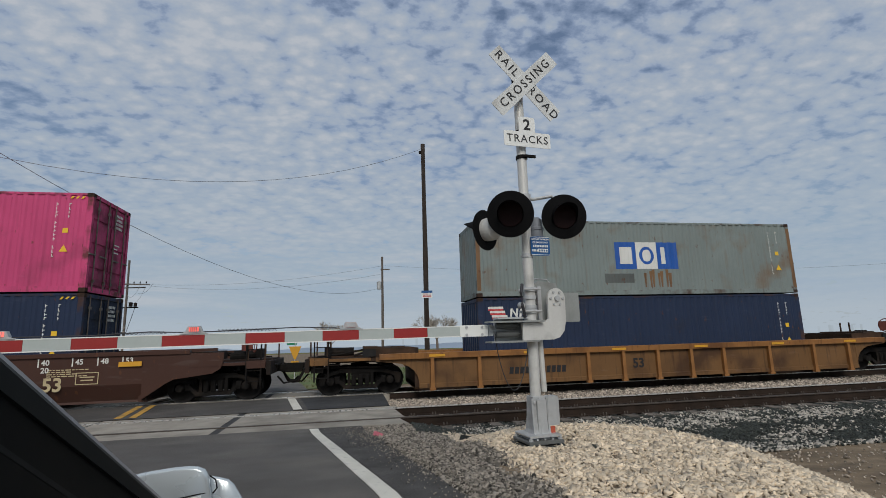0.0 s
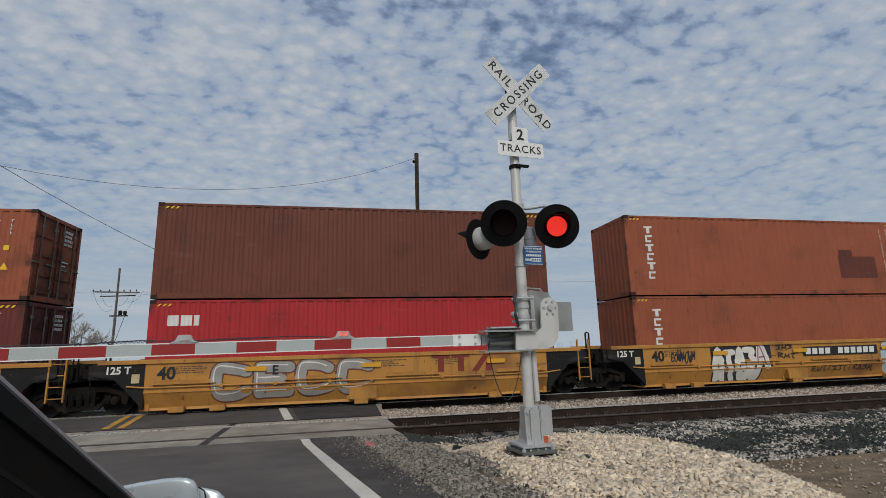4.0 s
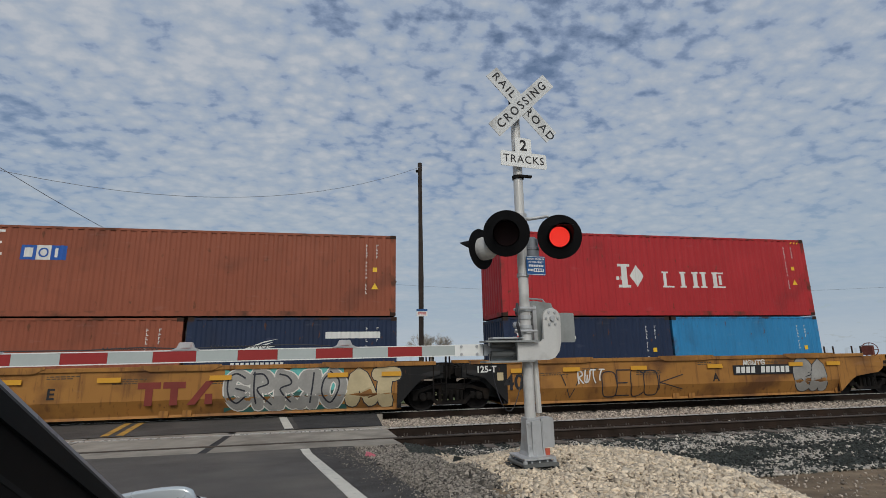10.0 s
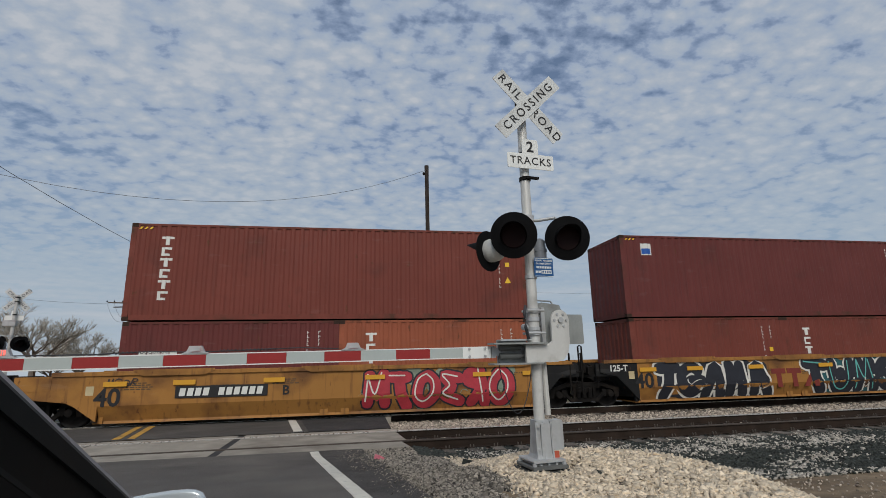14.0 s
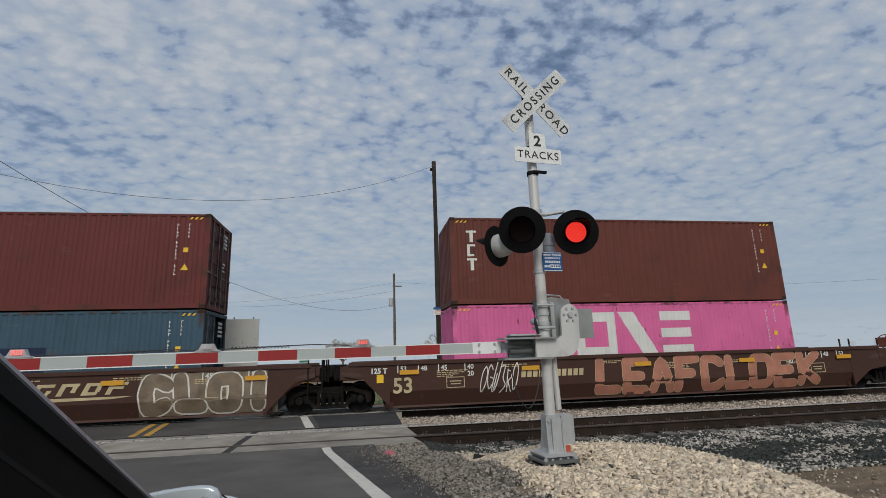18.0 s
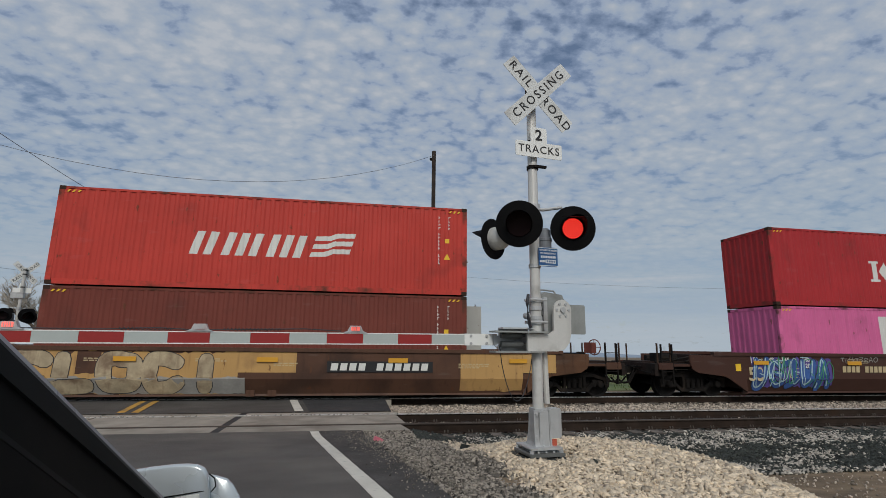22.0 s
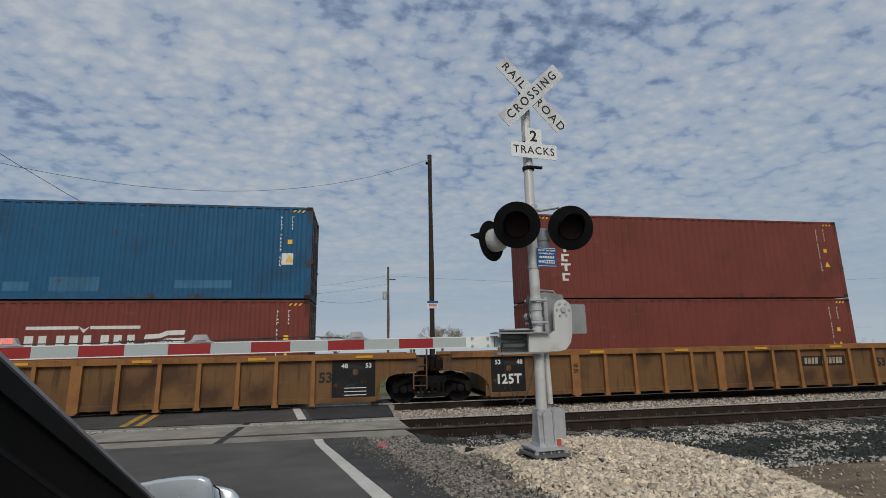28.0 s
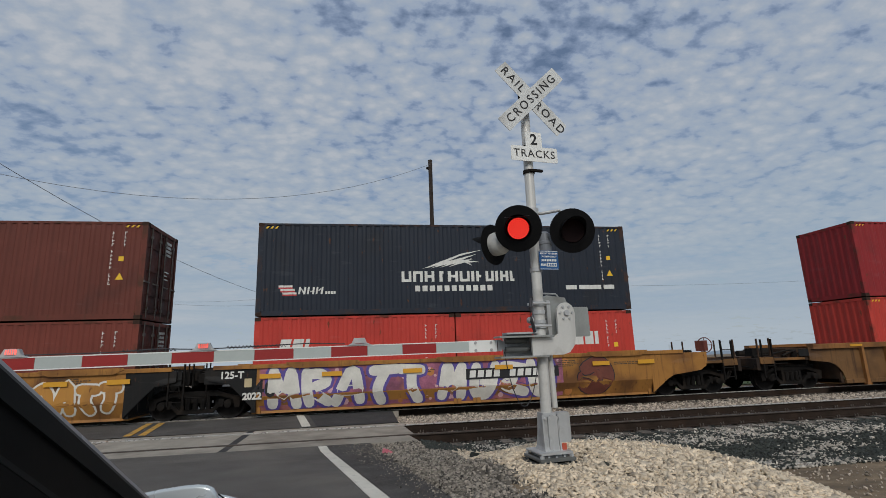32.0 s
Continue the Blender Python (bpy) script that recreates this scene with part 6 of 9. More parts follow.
GRAFFITI = {
    "spray_white": material("sprayed_white", (0.66, 0.64, 0.58), 0.6, 0, 0.15, 2.0, 20.0),
    "spray_black": material("sprayed_black", (0.02, 0.022, 0.03), 0.6, 0, 0.15, 2.0, 20.0),
    "spray_teal": material("sprayed_turquoise", (0.12, 0.42, 0.38), 0.6, 0, 0.2, 2.0, 20.0),
    "spray_pale": material("sprayed_pale_blue", (0.38, 0.52, 0.55), 0.6, 0, 0.2, 1.5, 20.0),
    "spray_salmon": material("sprayed_salmon", (0.42, 0.18, 0.12), 0.6, 0, 0.2, 2.0, 20.0),
    "spray_cream": material("sprayed_cream", (0.50, 0.41, 0.24), 0.6, 0, 0.15, 2.0, 20.0),
    "spray_olive": material("sprayed_olive_brown", (0.16, 0.12, 0.075), 0.6, 0, 0.25, 2.0, 20.0),
    "spray_tan": material("sprayed_dusty_tan", (0.20, 0.155, 0.105), 0.6, 0, 0.3, 2.0, 20.0, (0.11, 0.075, 0.05), 0.4, 2.0),
    "spray_lilac": material("sprayed_lilac", (0.50, 0.40, 0.48), 0.6, 0, 0.3, 1.2, 20.0),
    "spray_silver": material("sprayed_pinkish_silver", (0.53, 0.45, 0.37), 0.6, 0, 0.3, 1.5, 20.0),
    "spray_purple": material("sprayed_violet", (0.10, 0.07, 0.28), 0.6, 0, 0.2, 2.0, 20.0),
    "spray_pink": material("sprayed_dusty_pink", (0.32, 0.10, 0.18), 0.6, 0, 0.3, 1.5, 20.0),
    "spray_red": material("sprayed_red", (0.40, 0.035, 0.05), 0.6, 0, 0.2, 2.0, 20.0),
    "spray_green": material("sprayed_dark_green", (0.035, 0.12, 0.10), 0.6, 0, 0.2, 2.0, 20.0),
    "spray_blue": material("sprayed_blue", (0.04, 0.10, 0.30), 0.6, 0, 0.35, 1.5, 20.0),
    "spray_grey": material("sprayed_silver_grey", (0.30, 0.29, 0.265), 0.6, 0, 0.2, 2.0, 20.0),
    "spray_stone": material("weathered_cream_spray", (0.42, 0.34, 0.22), 0.7, 0, 0.25, 2.0, 20.0, (0.16, 0.10, 0.06), 0.45, 2.2, 0.5),
    "spray_mint": material("sprayed_dull_mint", (0.22, 0.27, 0.20), 0.6, 0, 0.3, 2.0, 20.0),
    "spray_umber": material("sprayed_umber", (0.085, 0.06, 0.036), 0.6, 0, 0.4, 2.5, 20.0),
    "spray_rust": material("sprayed_rust_red", (0.15, 0.045, 0.03), 0.6, 0, 0.2, 2.0, 20.0),
    "spray_aqua": material("sprayed_aqua", (0.27, 0.55, 0.52), 0.6, 0, 0.2, 2.0, 20.0),
    "spray_petrol": material("sprayed_petrol", (0.02, 0.09, 0.10), 0.6, 0, 0.4, 2.0, 20.0),
    "spray_grass": material("sprayed_green", (0.05, 0.26, 0.12), 0.6, 0, 0.2, 2.0, 20.0),
    "spray_mauve": material("sprayed_mauve", (0.30, 0.10, 0.16), 0.6, 0, 0.45, 1.8, 20.0, (0.42, 0.17, 0.07), 0.5, 1.6),
    "spray_pinkpale": material("sprayed_pale_pink", (0.60, 0.36, 0.38), 0.6, 0, 0.2, 2.0, 20.0),
    "spray_orange": material("sprayed_orange", (0.45, 0.18, 0.05), 0.6, 0, 0.2, 2.0, 20.0),
    "redpatch": material("dull_red_reflector", (0.45, 0.09, 0.05), 0.4, 0, 0.1, 3.0, 40.0),
    "buff": paint("buff_car_paint", (0.48, 0.29, 0.11), 0.4, 0.45, (0.22, 0.12, 0.06)),
}
M.update(GRAFFITI)


def side_field(c, x0, x1, mat, label, z0=0.63, z1=1.38):
    rough_field(c, x0, x1, z0, z1, mat, 0, label, 0.0065, 0.0)


def stack_top(low_h):
    return LOW + low_h + 0.03


def make_train():
    C = container
    # an old ribbed 53-foot well ahead, with a grey-green box on a navy one
    w = well("ribbed", 0.25, 19.75, "end", "end", "weathered orange ribbed well car, rusty and stained", [(4.5, 2.13, "dim", 0.56)], height=1.20)
    t = C("navy", 3.98, LOW, h=STD, label="navy blue corrugated container with a striped flag sign, in the well")
    flag_sign(t, 0.35, 1.95, 0.45)
    t = C("greygreen", 3.98, stack_top(STD), h=STD, label="faded grey-green container with rusty corner posts and a blue sign", label_style=1)
    three_field(t, 5.0, 0.9, 2.4, 0.95)
    plate(t, "grey_patch", rect(1.1, 0.32), "slatepatch", 4.55, 0.42, "grey repair patch")
    for k in range(7):
        plate(t, "rust_streak", [(0, 0), (0.05, 0.0), (0.09, 0.5 + 0.06 * (k % 3)), (-0.03, 0.5 + 0.06 * (k % 3))], "ruststreak", 6.05 + 0.16 * k + 0.05 * (k % 2), 0.26, "streak of running rust", 0.003)
    plate(t, "rust_post", rect(0.13, 2.2), "ruststreak", 0.01, 0.2, "rust-eaten corner post", 0.004, -1.2185)
    plate(t, "rust_post", rect(0.13, 2.2), "ruststreak", 12.05, 0.2, "rust-eaten corner post", 0.004, -1.2185)
    # a brown 53-foot car with scrawled sides
    w = well("brown", -23.2, -3.95, "end", "end", "dark brown 53-foot well car with grey graffiti", [(5.6, 1.9, "bare", 1.17)], show=None)
    rough_field(w, 4.3, 13.6, 0.25, 1.25, "spray_umber", 5, jag=0.22)
    blobs(w, 4.5, 4.6, "spray_grey", "spray_cream", 5, 5, 0.66, 0.95, "spray_black", 0.07, 0.42)
    blobs(w, 9.2, 4.3, "spray_grey", "spray_cream", 5, 6, 0.66, 0.95, "spray_black", 0.07, 0.42)
    scrawl(w, 1.9, 1.6, 0.9, 0.6, "spray_olive", 3)
    letters("size_number", "53", 0.5, "spray_cream", w, pose(15.3, -YS - 0.010, 0.66), 0.012)
    t = C("navy", -19.65, LOW, h=HC, label="navy blue container with a yellow sign, in the brown car")
    bar_row(t, "small_sign", 0.45, 2.2, [0.22, 0.22, 0.22, 0.22, 0.22], 0.26, "markyellow", 0.05, label="yellow sign as plain bars")
    t = C("magenta", -19.65, stack_top(HC), label="magenta container with a large white sign")
    sign_block(t, 3.98, 1.05, 0.99)
    bar_row(t, "small_sign", 4.02, 0.62, [0.17, 0.17, 0.17, 0.17, 0.17, 0.02] + [0.17] * 7 + [0.02] + [0.17] * 7, 0.21, "white", 0.03)
    # a yellow five-unit car
    five = [(-42.8, -27.5, "art", "end"), (-58.0, -42.8, "art", "art"), (-73.3, -58.0, "art", "art"), (-88.75, -73.3, "art", "art"), (-104.2, -88.75, "end", "art")]
    ws = [well("yellow", a, b, l, r, "yellow 40-foot well unit of an articulated car, grimy, with black ends", n, red=True) for (a, b, l, r), n in zip(five, ([(8.09, 3.3, "panel", 1.12)], None, None, None, [(4.31, 3.2, "panel", 1.13)]))]
    scrawl(ws[0], 2.75, 0.95, 1.1, 0.4, "spray_black", 4, 0.035)
    rough_field(ws[0], 4.3, 6.75, 0.35, 1.40, "spray_black", 6, jag=0.1)
    blobs(ws[0], 4.35, 1.75, "spray_white", "spray_black", 4, 11, 0.95, 0.8, None, 0.12, 0.36)
    blobs(ws[0], 4.35, 1.9, "spray_white", "spray_black", 4, 15, 0.44, 0.5, None, 0.12, 0.30)
    blobs(ws[0], 6.1, 0.55, "spray_white", "spray_black", 1, 12, 1.0, 0.8, "spray_pink", 0.12, 0.40)
    scrawl(ws[0], 6.95, 0.75, 1.3, 0.2, "spray_black", 7, 0.035, 7)
    scrawl(ws[0], 7.0, 0.8, 1.0, 0.22, "spray_black", 8, 0.035, 7)
    scrawl(ws[0], 8.4, 2.7, 0.5, 0.22, "spray_black", 9, 0.03, 24)
    spray(ws[0], 11.55, 1.6, "CE", "spray_pale", "spray_white", None, 0.84, 1.12, fat=0.36, rim=0.05)
    spray(ws[1], 3.4, 4.6, "CECC", "spray_grey", "spray_rust", None, 0.84, 1.1, fat=0.30, shine="spray_white", rim=0.08, seed=3)
    letters("unit_letter", "E", 0.36, "inkblack", ws[1], pose(5.15, -YS - 0.024, 1.10), 0.008)
    big_letters(ws[1], 9.72, 1.93, 0.58, "darkred", 0.88)
    big_letters(ws[2], 9.68, 1.93, 0.58, "darkred", 0.88)
    blobs(ws[2], 6.1, 2.05, "spray_pale", "spray_black", 3, 14, 0.88, 1.1, None, 0.05, 0.5)
    spray(ws[2], 8.2, 2.9, "ONE TOKE OVER THE LINE", "spray_black", None, None, 0.52, 0.24, 0.2, fat=0.028, rim=0.0)
    letters("unit_letter", "D", 0.36, "inkblack", ws[2], pose(5.15, -YS - 0.01, 1.08), 0.008)
    letters("unit_letter", "C", 0.40, "inkblack", ws[3], pose(5.25, -YS - 0.01, 1.10), 0.008, shear=0.15)
    big_letters(ws[3], 9.75, 1.93, 0.60, "darkred", 0.88)
    letters("unit_letter", "B", 0.40, "inkblack", ws[4], pose(8.27, -YS - 0.01, 1.06), 0.008)
    scrawl(ws[4], 2.9, 0.7, 1.2, 0.25, "spray_black", 17, 0.03, 8)
    spray(ws[4], 9.2, 0.3, "X", "spray_pink", None, None, 1.05, 0.34, fat=0.05, rim=0.0)
    t = C("orangebrown", -41.13, LOW, label="rust-orange container with an upright white sign, in the yellow well")
    stacked_bars(t, 0.75, 2.45, 6)
    t = C("orangebrown", -41.13, stack_top(HC), label="rust-orange container with upright white sign and dark patches")
    stacked_bars(t, 0.75, 2.5, 6)
    plate(t, "dark_patch", rect(1.79, 0.86), "umber", 9.03, 0.61, "darker patch of fresh paint")
    plate(t, "dark_patch", rect(0.65, 1.12), "umber", 9.11, 0.61, "darker patch of fresh paint", 0.009)
    t = C("red", -56.4, LOW, h=HC, label="red container in the yellow well")
    bar_row(t, "small_sign", 0.5, 2.15, [0.3, 0.3, 0.15], 0.3, "white", 0.05)
    C("darkrust", -56.4, stack_top(HC), label="dark rust-brown container on the red one")
    t = C("maroon", -71.7, LOW, label="dark maroon container with a small round sign, in the yellow well")
    bar_row(t, "small_sign", 0.9, 2.0, [0.5], 0.16, "white", 0.05)
    t = C("orangebrown", -71.7, stack_top(HC), h=STD, label="faded orange-brown container streaked with dark rust")
    bar_row(t, "small_sign", 0.55, 2.2, [0.25, 0.25, 0.1], 0.36, "white", 0.06, 0.2)
    for k in range(15):
        top, low = 2.15 + 0.12 * math.sin(2.1 * k), 0.3 + 0.5 * abs(math.sin(1.7 * k + 0.6)) ** 2
        plate(t, "rust_streak", [(0, low), (0.055, low - 0.04), (0.075, (top + low) / 2), (0.05, top), (0.0, top + 0.05), (-0.02, (top + low) / 2 + 0.2)], "streakrust", 5.22 + 0.104 * k, 0.0, "streak of dark running rust", 0.003)
    t = C("pink", -87.15, LOW, label="bright pink container with a large white sign, in the yellow well")
    sign_block(t, 4.25, 1.15, 1.0)
    t = C("magenta", -87.15, stack_top(HC), label="magenta container with a large white sign")
    sign_block(t, 3.92, 1.02, 1.0)
    bar_row(t, "small_sign", 4.0, 0.60, [0.17, 0.17, 0.17, 0.17, 0.17, 0.02] + [0.17] * 7 + [0.02] + [0.17] * 7, 0.21, "white", 0.03)
    t = C("darkbrown", -102.53, LOW, label="dark brown container alone in its well, with an upright white sign")
    stacked_bars(t, 0.85, 2.5, 6)
    # a second yellow five-unit car, heavily sprayed
    five = [(-124.05, -108.1, "art", "end"), (-139.75, -124.05, "art", "art"), (-155.45, -139.75, "art", "art"), (-171.05, -155.45, "art", "art"), (-187.0, -171.05, "end", "art")]
    ws = [well("yellow", a, b, l, r, "weathered yellow 40-foot well unit with graffiti and black ends", n) for (a, b, l, r), n in zip(five, ([(9.87, 2.4, "panel", 1.01)], None, None, None, [(3.65, 2.45, "panel", 0.90)]))]
    scrawl(ws[0], 4.08, 0.95, 0.93, 0.5, "spray_white", 9, 0.045, 9)
    spray(ws[0], 4.95, 2.0, "OECO", "spray_black", None, None, 0.68, 0.85, fat=0.035, rim=0.0, seed=4)
    spray(ws[0], 3.5, 0.7, "V", "spray_black", None, None, 0.66, 0.75, fat=0.03, rim=0.0)
    spray(ws[0], 7.0, 0.9, "K", "spray_black", None, None, 0.7, 0.5, fat=0.03, rim=0.0)
    scrawl(ws[0], 10.3, 0.9, 1.24, 0.22, "spray_white", 10, 0.04, 10)
    blobs(ws[0], 12.4, 1.3, "spray_grey", "spray_black", 2, 21, 0.76, 1.0, None, 0.06, 0.55)
    letters("unit_letter", "A", 0.36, "inkblack", ws[0], pose(9.17, -YS - 0.01, 0.78), 0.008)
    letters("unit_letter", "E", 0.40, "inkblack", ws[1], pose(4.8, -YS - 0.01, 0.82), 0.008)
    big_letters(ws[1], 6.89, 1.94, 0.62, "darkred", 0.46)
    rough_field(ws[1], 9.1, 12.5, 0.2, 0.78, "spray_green", 3, jag=0.12)
    rough_field(ws[1], 9.1, 12.4, 0.72, 1.39, "spray_teal", 4, jag=0.14)
    blobs(ws[1], 9.2, 3.2, "spray_grey", "spray_white", 5, 22, 0.80, 1.05, "spray_black", 0.07, 0.42)
    blobs(ws[1], 12.5, 1.5, "spray_cream", "spray_black", 2, 27, 0.80, 1.0, None, 0.06, 0.5)
    rough_field(ws[2], 2.1, 6.05, 0.2, 1.40, "spray_teal", 8, jag=0.08)
    blobs(ws[2], 2.2, 3.8, "spray_aqua", "spray_black", 4, 23, 0.80, 1.2, "spray_white", 0.20, 0.26)
    big_letters(ws[2], 6.86, 1.94, 0.62, "darkred", 0.46)
    spray(ws[2], 9.4, 4.65, "STRANGE", "spray_white", "spray_rust", None, 0.81, 1.22, fat=0.215, rim=0.17, seed=2)
    letters("unit_letter", "D", 0.38, "inkblack", ws[2], pose(6.3, -YS - 0.01, 0.84), 0.008)
    rough_field(ws[3], 2.4, 6.6, 0.2, 1.34, "spray_black", 11, jag=0.16)
    blobs(ws[3], 2.3, 4.4, "spray_black", "spray_white", 5, 24, 0.76, 1.2, None, 0.15, 0.36)
    big_letters(ws[3], 6.75, 1.9, 0.62, "darkred", 0.46)
    rough_field(ws[3], 8.7, 14.0, 0.2, 1.36, "spray_petrol", 12, jag=0.16)
    blobs(ws[3], 8.1, 6.0, "spray_black", "spray_white", 6, 25, 0.76, 1.2, "spray_teal", 0.13, 0.36)
    drops(ws[4], 8.7, 13.4, "spray_mint", 40, 2, 0.15, 0.004)
    blobs(ws[4], 8.8, 4.6, "spray_red", "spray_black", 6, 26, 0.78, 1.1, "spray_white", 0.10, 0.36)
    scrawl(ws[4], 1.9, 0.8, 1.2, 0.2, "spray_black", 19, 0.025, 9)
    letters("unit_letter", "B", 0.36, "inkblack", ws[4], pose(6.6, -YS - 0.01, 0.86), 0.008)
    t = C("navy", -122.3, LOW, 6.058, STD, "navy 20-foot container with a striped flag sign, in the well")
    flag_sign(t, 0.4, 1.85, 0.45)
    C("skyblue", -116.15, LOW, 6.058, STD, "sky blue 20-foot container in the well")
    t = C("red", -122.3, stack_top(STD), label="crimson red container with a white serif sign")
    bar_row(t, "company_sign", 4.2, 1.25, [0.10, 0.10], 0.12, "white", 0.05)
    serif_sign(t, 4.4, 0.95)
    t = C("rustbrown", -138.0, LOW, 6.058, STD, "rust-brown 20-foot container in the well")
    stacked_bars(t, 0.9, 2.2, 5)
    t = C("navy", -131.83, LOW, 6.058, STD, "navy 20-foot container with a white wing sign, in the well")
    wing_sign(t, 1.0, 1.35, 0.55)
    plate(t, "number_plate_field", rect(1.65, 0.2), "white", 3.9, 1.95, "white number field, unreadable")
    t = C("rustbrown", -138.0, stack_top(STD), h=STD, label="rust-brown container with a blue and white sign")
    stacked_bars(t, 0.85, 2.45, 6)
    three_field(t, 1.65, 1.60, 1.15, 0.42)
    C("redbrown", -153.6, LOW, 6.058, STD, "red-brown 20-foot container in the well")
    C("redbrown", -147.55, LOW, 6.058, STD, "red-brown 20-foot container in the well")
    t = C("orange", -153.65, stack_top(STD), label="bright orange container with a dark blue emblem and black sign")
    chevron_sign(t, 1.75, 0.75)
    C("redbrown", -169.3, LOW, 6.058, STD, "red-brown 20-foot container in the well")
    t = C("redbrown", -163.25, LOW, 6.058, STD, "red-brown 20-foot container in the well")
    stacked_bars(t, 0.75, 2.2, 5)
    t = C("maroon", -169.35, stack_top(STD), label="maroon container with a small square sign")
    plate(t, "square_sign", rect(0.42, 0.42), "white", 0.78, 2.18, "small square white sign")
    plate(t, "square_field", rect(0.34, 0.2), "logoblue", 0.82, 2.22, "blue field", 0.009)
    t = C("maroon", -185.0, LOW, 6.058, STD, "maroon 20-foot container with a white and green sign, in the well")
    bar_row(t, "small_sign", 0.5, 1.55, [0.2, 0.1, 0.2, 0.2, 0.2], 0.2, "white", 0.03)
    t = C("orangebrown", -178.95, LOW, 6.058, STD, "orange-brown 20-foot container in the well")
    stacked_bars(t, 0.8, 2.2, 5)
    t = C("redbrown", -185.05, stack_top(STD), label="red-brown container with an upright white sign")
    stacked_bars(t, 0.85, 2.5, 6)
    # a single yellow well with a long pink box
    w = well("yellow", -206.9, -190.9, "end", "end", "yellow 40-foot well car with black scrawls", [(4.44, 2.1, "panel", 1.10)], show_x=2.7, height=1.31)
    scrawl(w, 3.28, 1.34, 0.74, 0.42, "spray_white", 30, 0.035, 11)
    scrawl(w, 5.7, 0.55, 0.69, 0.38, "spray_black", 31, 0.04, 7)
    blobs(w, 6.96, 3.2, "spray_green", "spray_cream", 4, 31, 0.74, 1.05, None, 0.05, 0.52)
    blobs(w, 10.4, 3.4, "spray_green", "spray_cream", 4, 32, 0.74, 1.05, None, 0.05, 0.52)
    t = C("inkblue", -205.1, LOW, h=HC, label="dark navy container with a striped flag sign, in the yellow well")
    flag_sign(t, 0.4, 2.1, 0.45)
    t = C("pink", -205.85, stack_top(HC), 13.716, HC, "long pink container overhanging the one below")
    sign_block(t, 4.85, 1.05, 0.98)
    bar_row(t, "small_sign", 4.9, 0.55, [0.7, 1.2, 1.2], 0.2, "white", 0.15)
    letters("size_number", "45", 0.45, "white", t, pose(13.2, SIDE_Y, 1.75), 0.01)
    # a brown three-unit car with 53-foot wells
    three = [(-230.8, -211.2, "art", "end"), (-250.25, -230.8, "art", "art"), (-269.8, -250.25, "end", "art")]
    ws = [well("brown", a, b, l, r, "brown 53-foot well unit of an articulated car with graffiti", n, "53") for (a, b, l, r), n in zip(three, ([(5.73, 2.3, "bare", 0.99)], None, [(5.54, 2.28, "bare", 0.95)]))]
    scrawl(ws[0], 4.55, 1.2, 0.85, 0.9, "spray_white", 33, 0.03, 12)
    spray(ws[0], 8.3, 8.3, "LEAFCLOEK", "spray_salmon", "spray_cream", None, 0.80, 1.2, fat=0.28, rim=0.03, seed=6)
    scrawl(ws[1], 2.55, 1.0, 1.0, 0.45, "spray_white", 37, 0.03, 9)
    rough_field(ws[1], 3.35, 4.6, 0.35, 1.2, "spray_pink", 13, jag=0.2)
    spray(ws[1], 3.4, 5.75, "BUER", "spray_silver", "spray_black", "spray_pink", 0.80, 1.2, fat=0.27, rim=0.13, seed=3, shine="spray_teal")
    shapes(ws[1], "running_number", [rect(0.15, 0.22, 5.75 + 0.205 * k, 0.78, 0.1) for k in range(11) if k != 4], "inkblack", "black running number as plain bars", y=-YS - 0.024, depth=0.006)
    for k in range(4):
        scrawl(ws[1], 10.2, 0.95, 1.28 - 0.26 * k, 0.22, "spray_white", 60 + k, 0.026, 9)
    swoosh(ws[1], 11.46, 2.7)
    rough_field(ws[1], 14.3, 18.0, 0.2, 1.385, "spray_tan", 15, jag=0.06)
    spray(ws[1], 14.3, 3.6, "CLOI", "spray_tan", "spray_white", None, 0.80, 1.2, fat=0.36, rim=0.09)
    rough_field(ws[2], 2.0, 5.2, 0.36, 1.3, "spray_purple", 14, jag=0.2)
    blobs(ws[2], 2.0, 3.1, "spray_blue", "spray_black", 5, 34, 0.8, 1.1, "spray_pale", 0.06, 0.24)
    for k, tone in enumerate(("spray_pale", "spray_grass", "spray_pale", "spray_blue", "spray_grass")):
        scrawl(ws[2], 2.1 + 0.5 * k, 1.2, 0.85, 1.0, tone, 70 + k, 0.032, 6)
    blobs(ws[2], 7.8, 3.0, "spray_pink", "spray_lilac", 4, 35, 0.80, 1.1, "spray_lilac", 0.03, 0.6)
    scrawl(ws[2], 10.6, 0.5, 0.75, 0.9, "spray_white", 38, 0.025, 7)
    scrawl(ws[2], 5.6, 1.6, 1.28, 0.2, "spray_grey", 39, 0.022, 16)
    swoosh(ws[2], 11.35, 2.9)
    blobs(ws[2], 14.4, 1.5, "spray_pink", "spray_lilac", 3, 36, 0.85, 1.1, "spray_lilac", 0.04, 0.55)
    blobs(ws[2], 15.8, 0.95, "spray_grey", "spray_pink", 2, 45, 0.9, 0.95, "spray_white", 0.04, 0.5)
    letters("unit_letter", "B", 0.34, "white", ws[2], pose(8.75, -YS - 0.024, 0.8), 0.008)
    t = C("pink", -227.03, LOW, label="pink container with white sign and one open door", open_door=True)
    sign_block(t, 4.1, 1.15, 1.0)
    t = C("darkbrown", -227.03, stack_top(HC), label="dark brown container with an upright white sign")
    stacked_bars(t, 0.55, 2.45, 3, 0.4)
    t = C("slate", -246.65, LOW, h=HC, label="slate blue container with a flag sign and open door", open_door=True)
    flag_sign(t, 0.45, 2.1, 0.5)
    plate(t, "dark_patch", rect(1.5, 0.8), "navy", 6.6, 1.1, "square patch of darker blue")
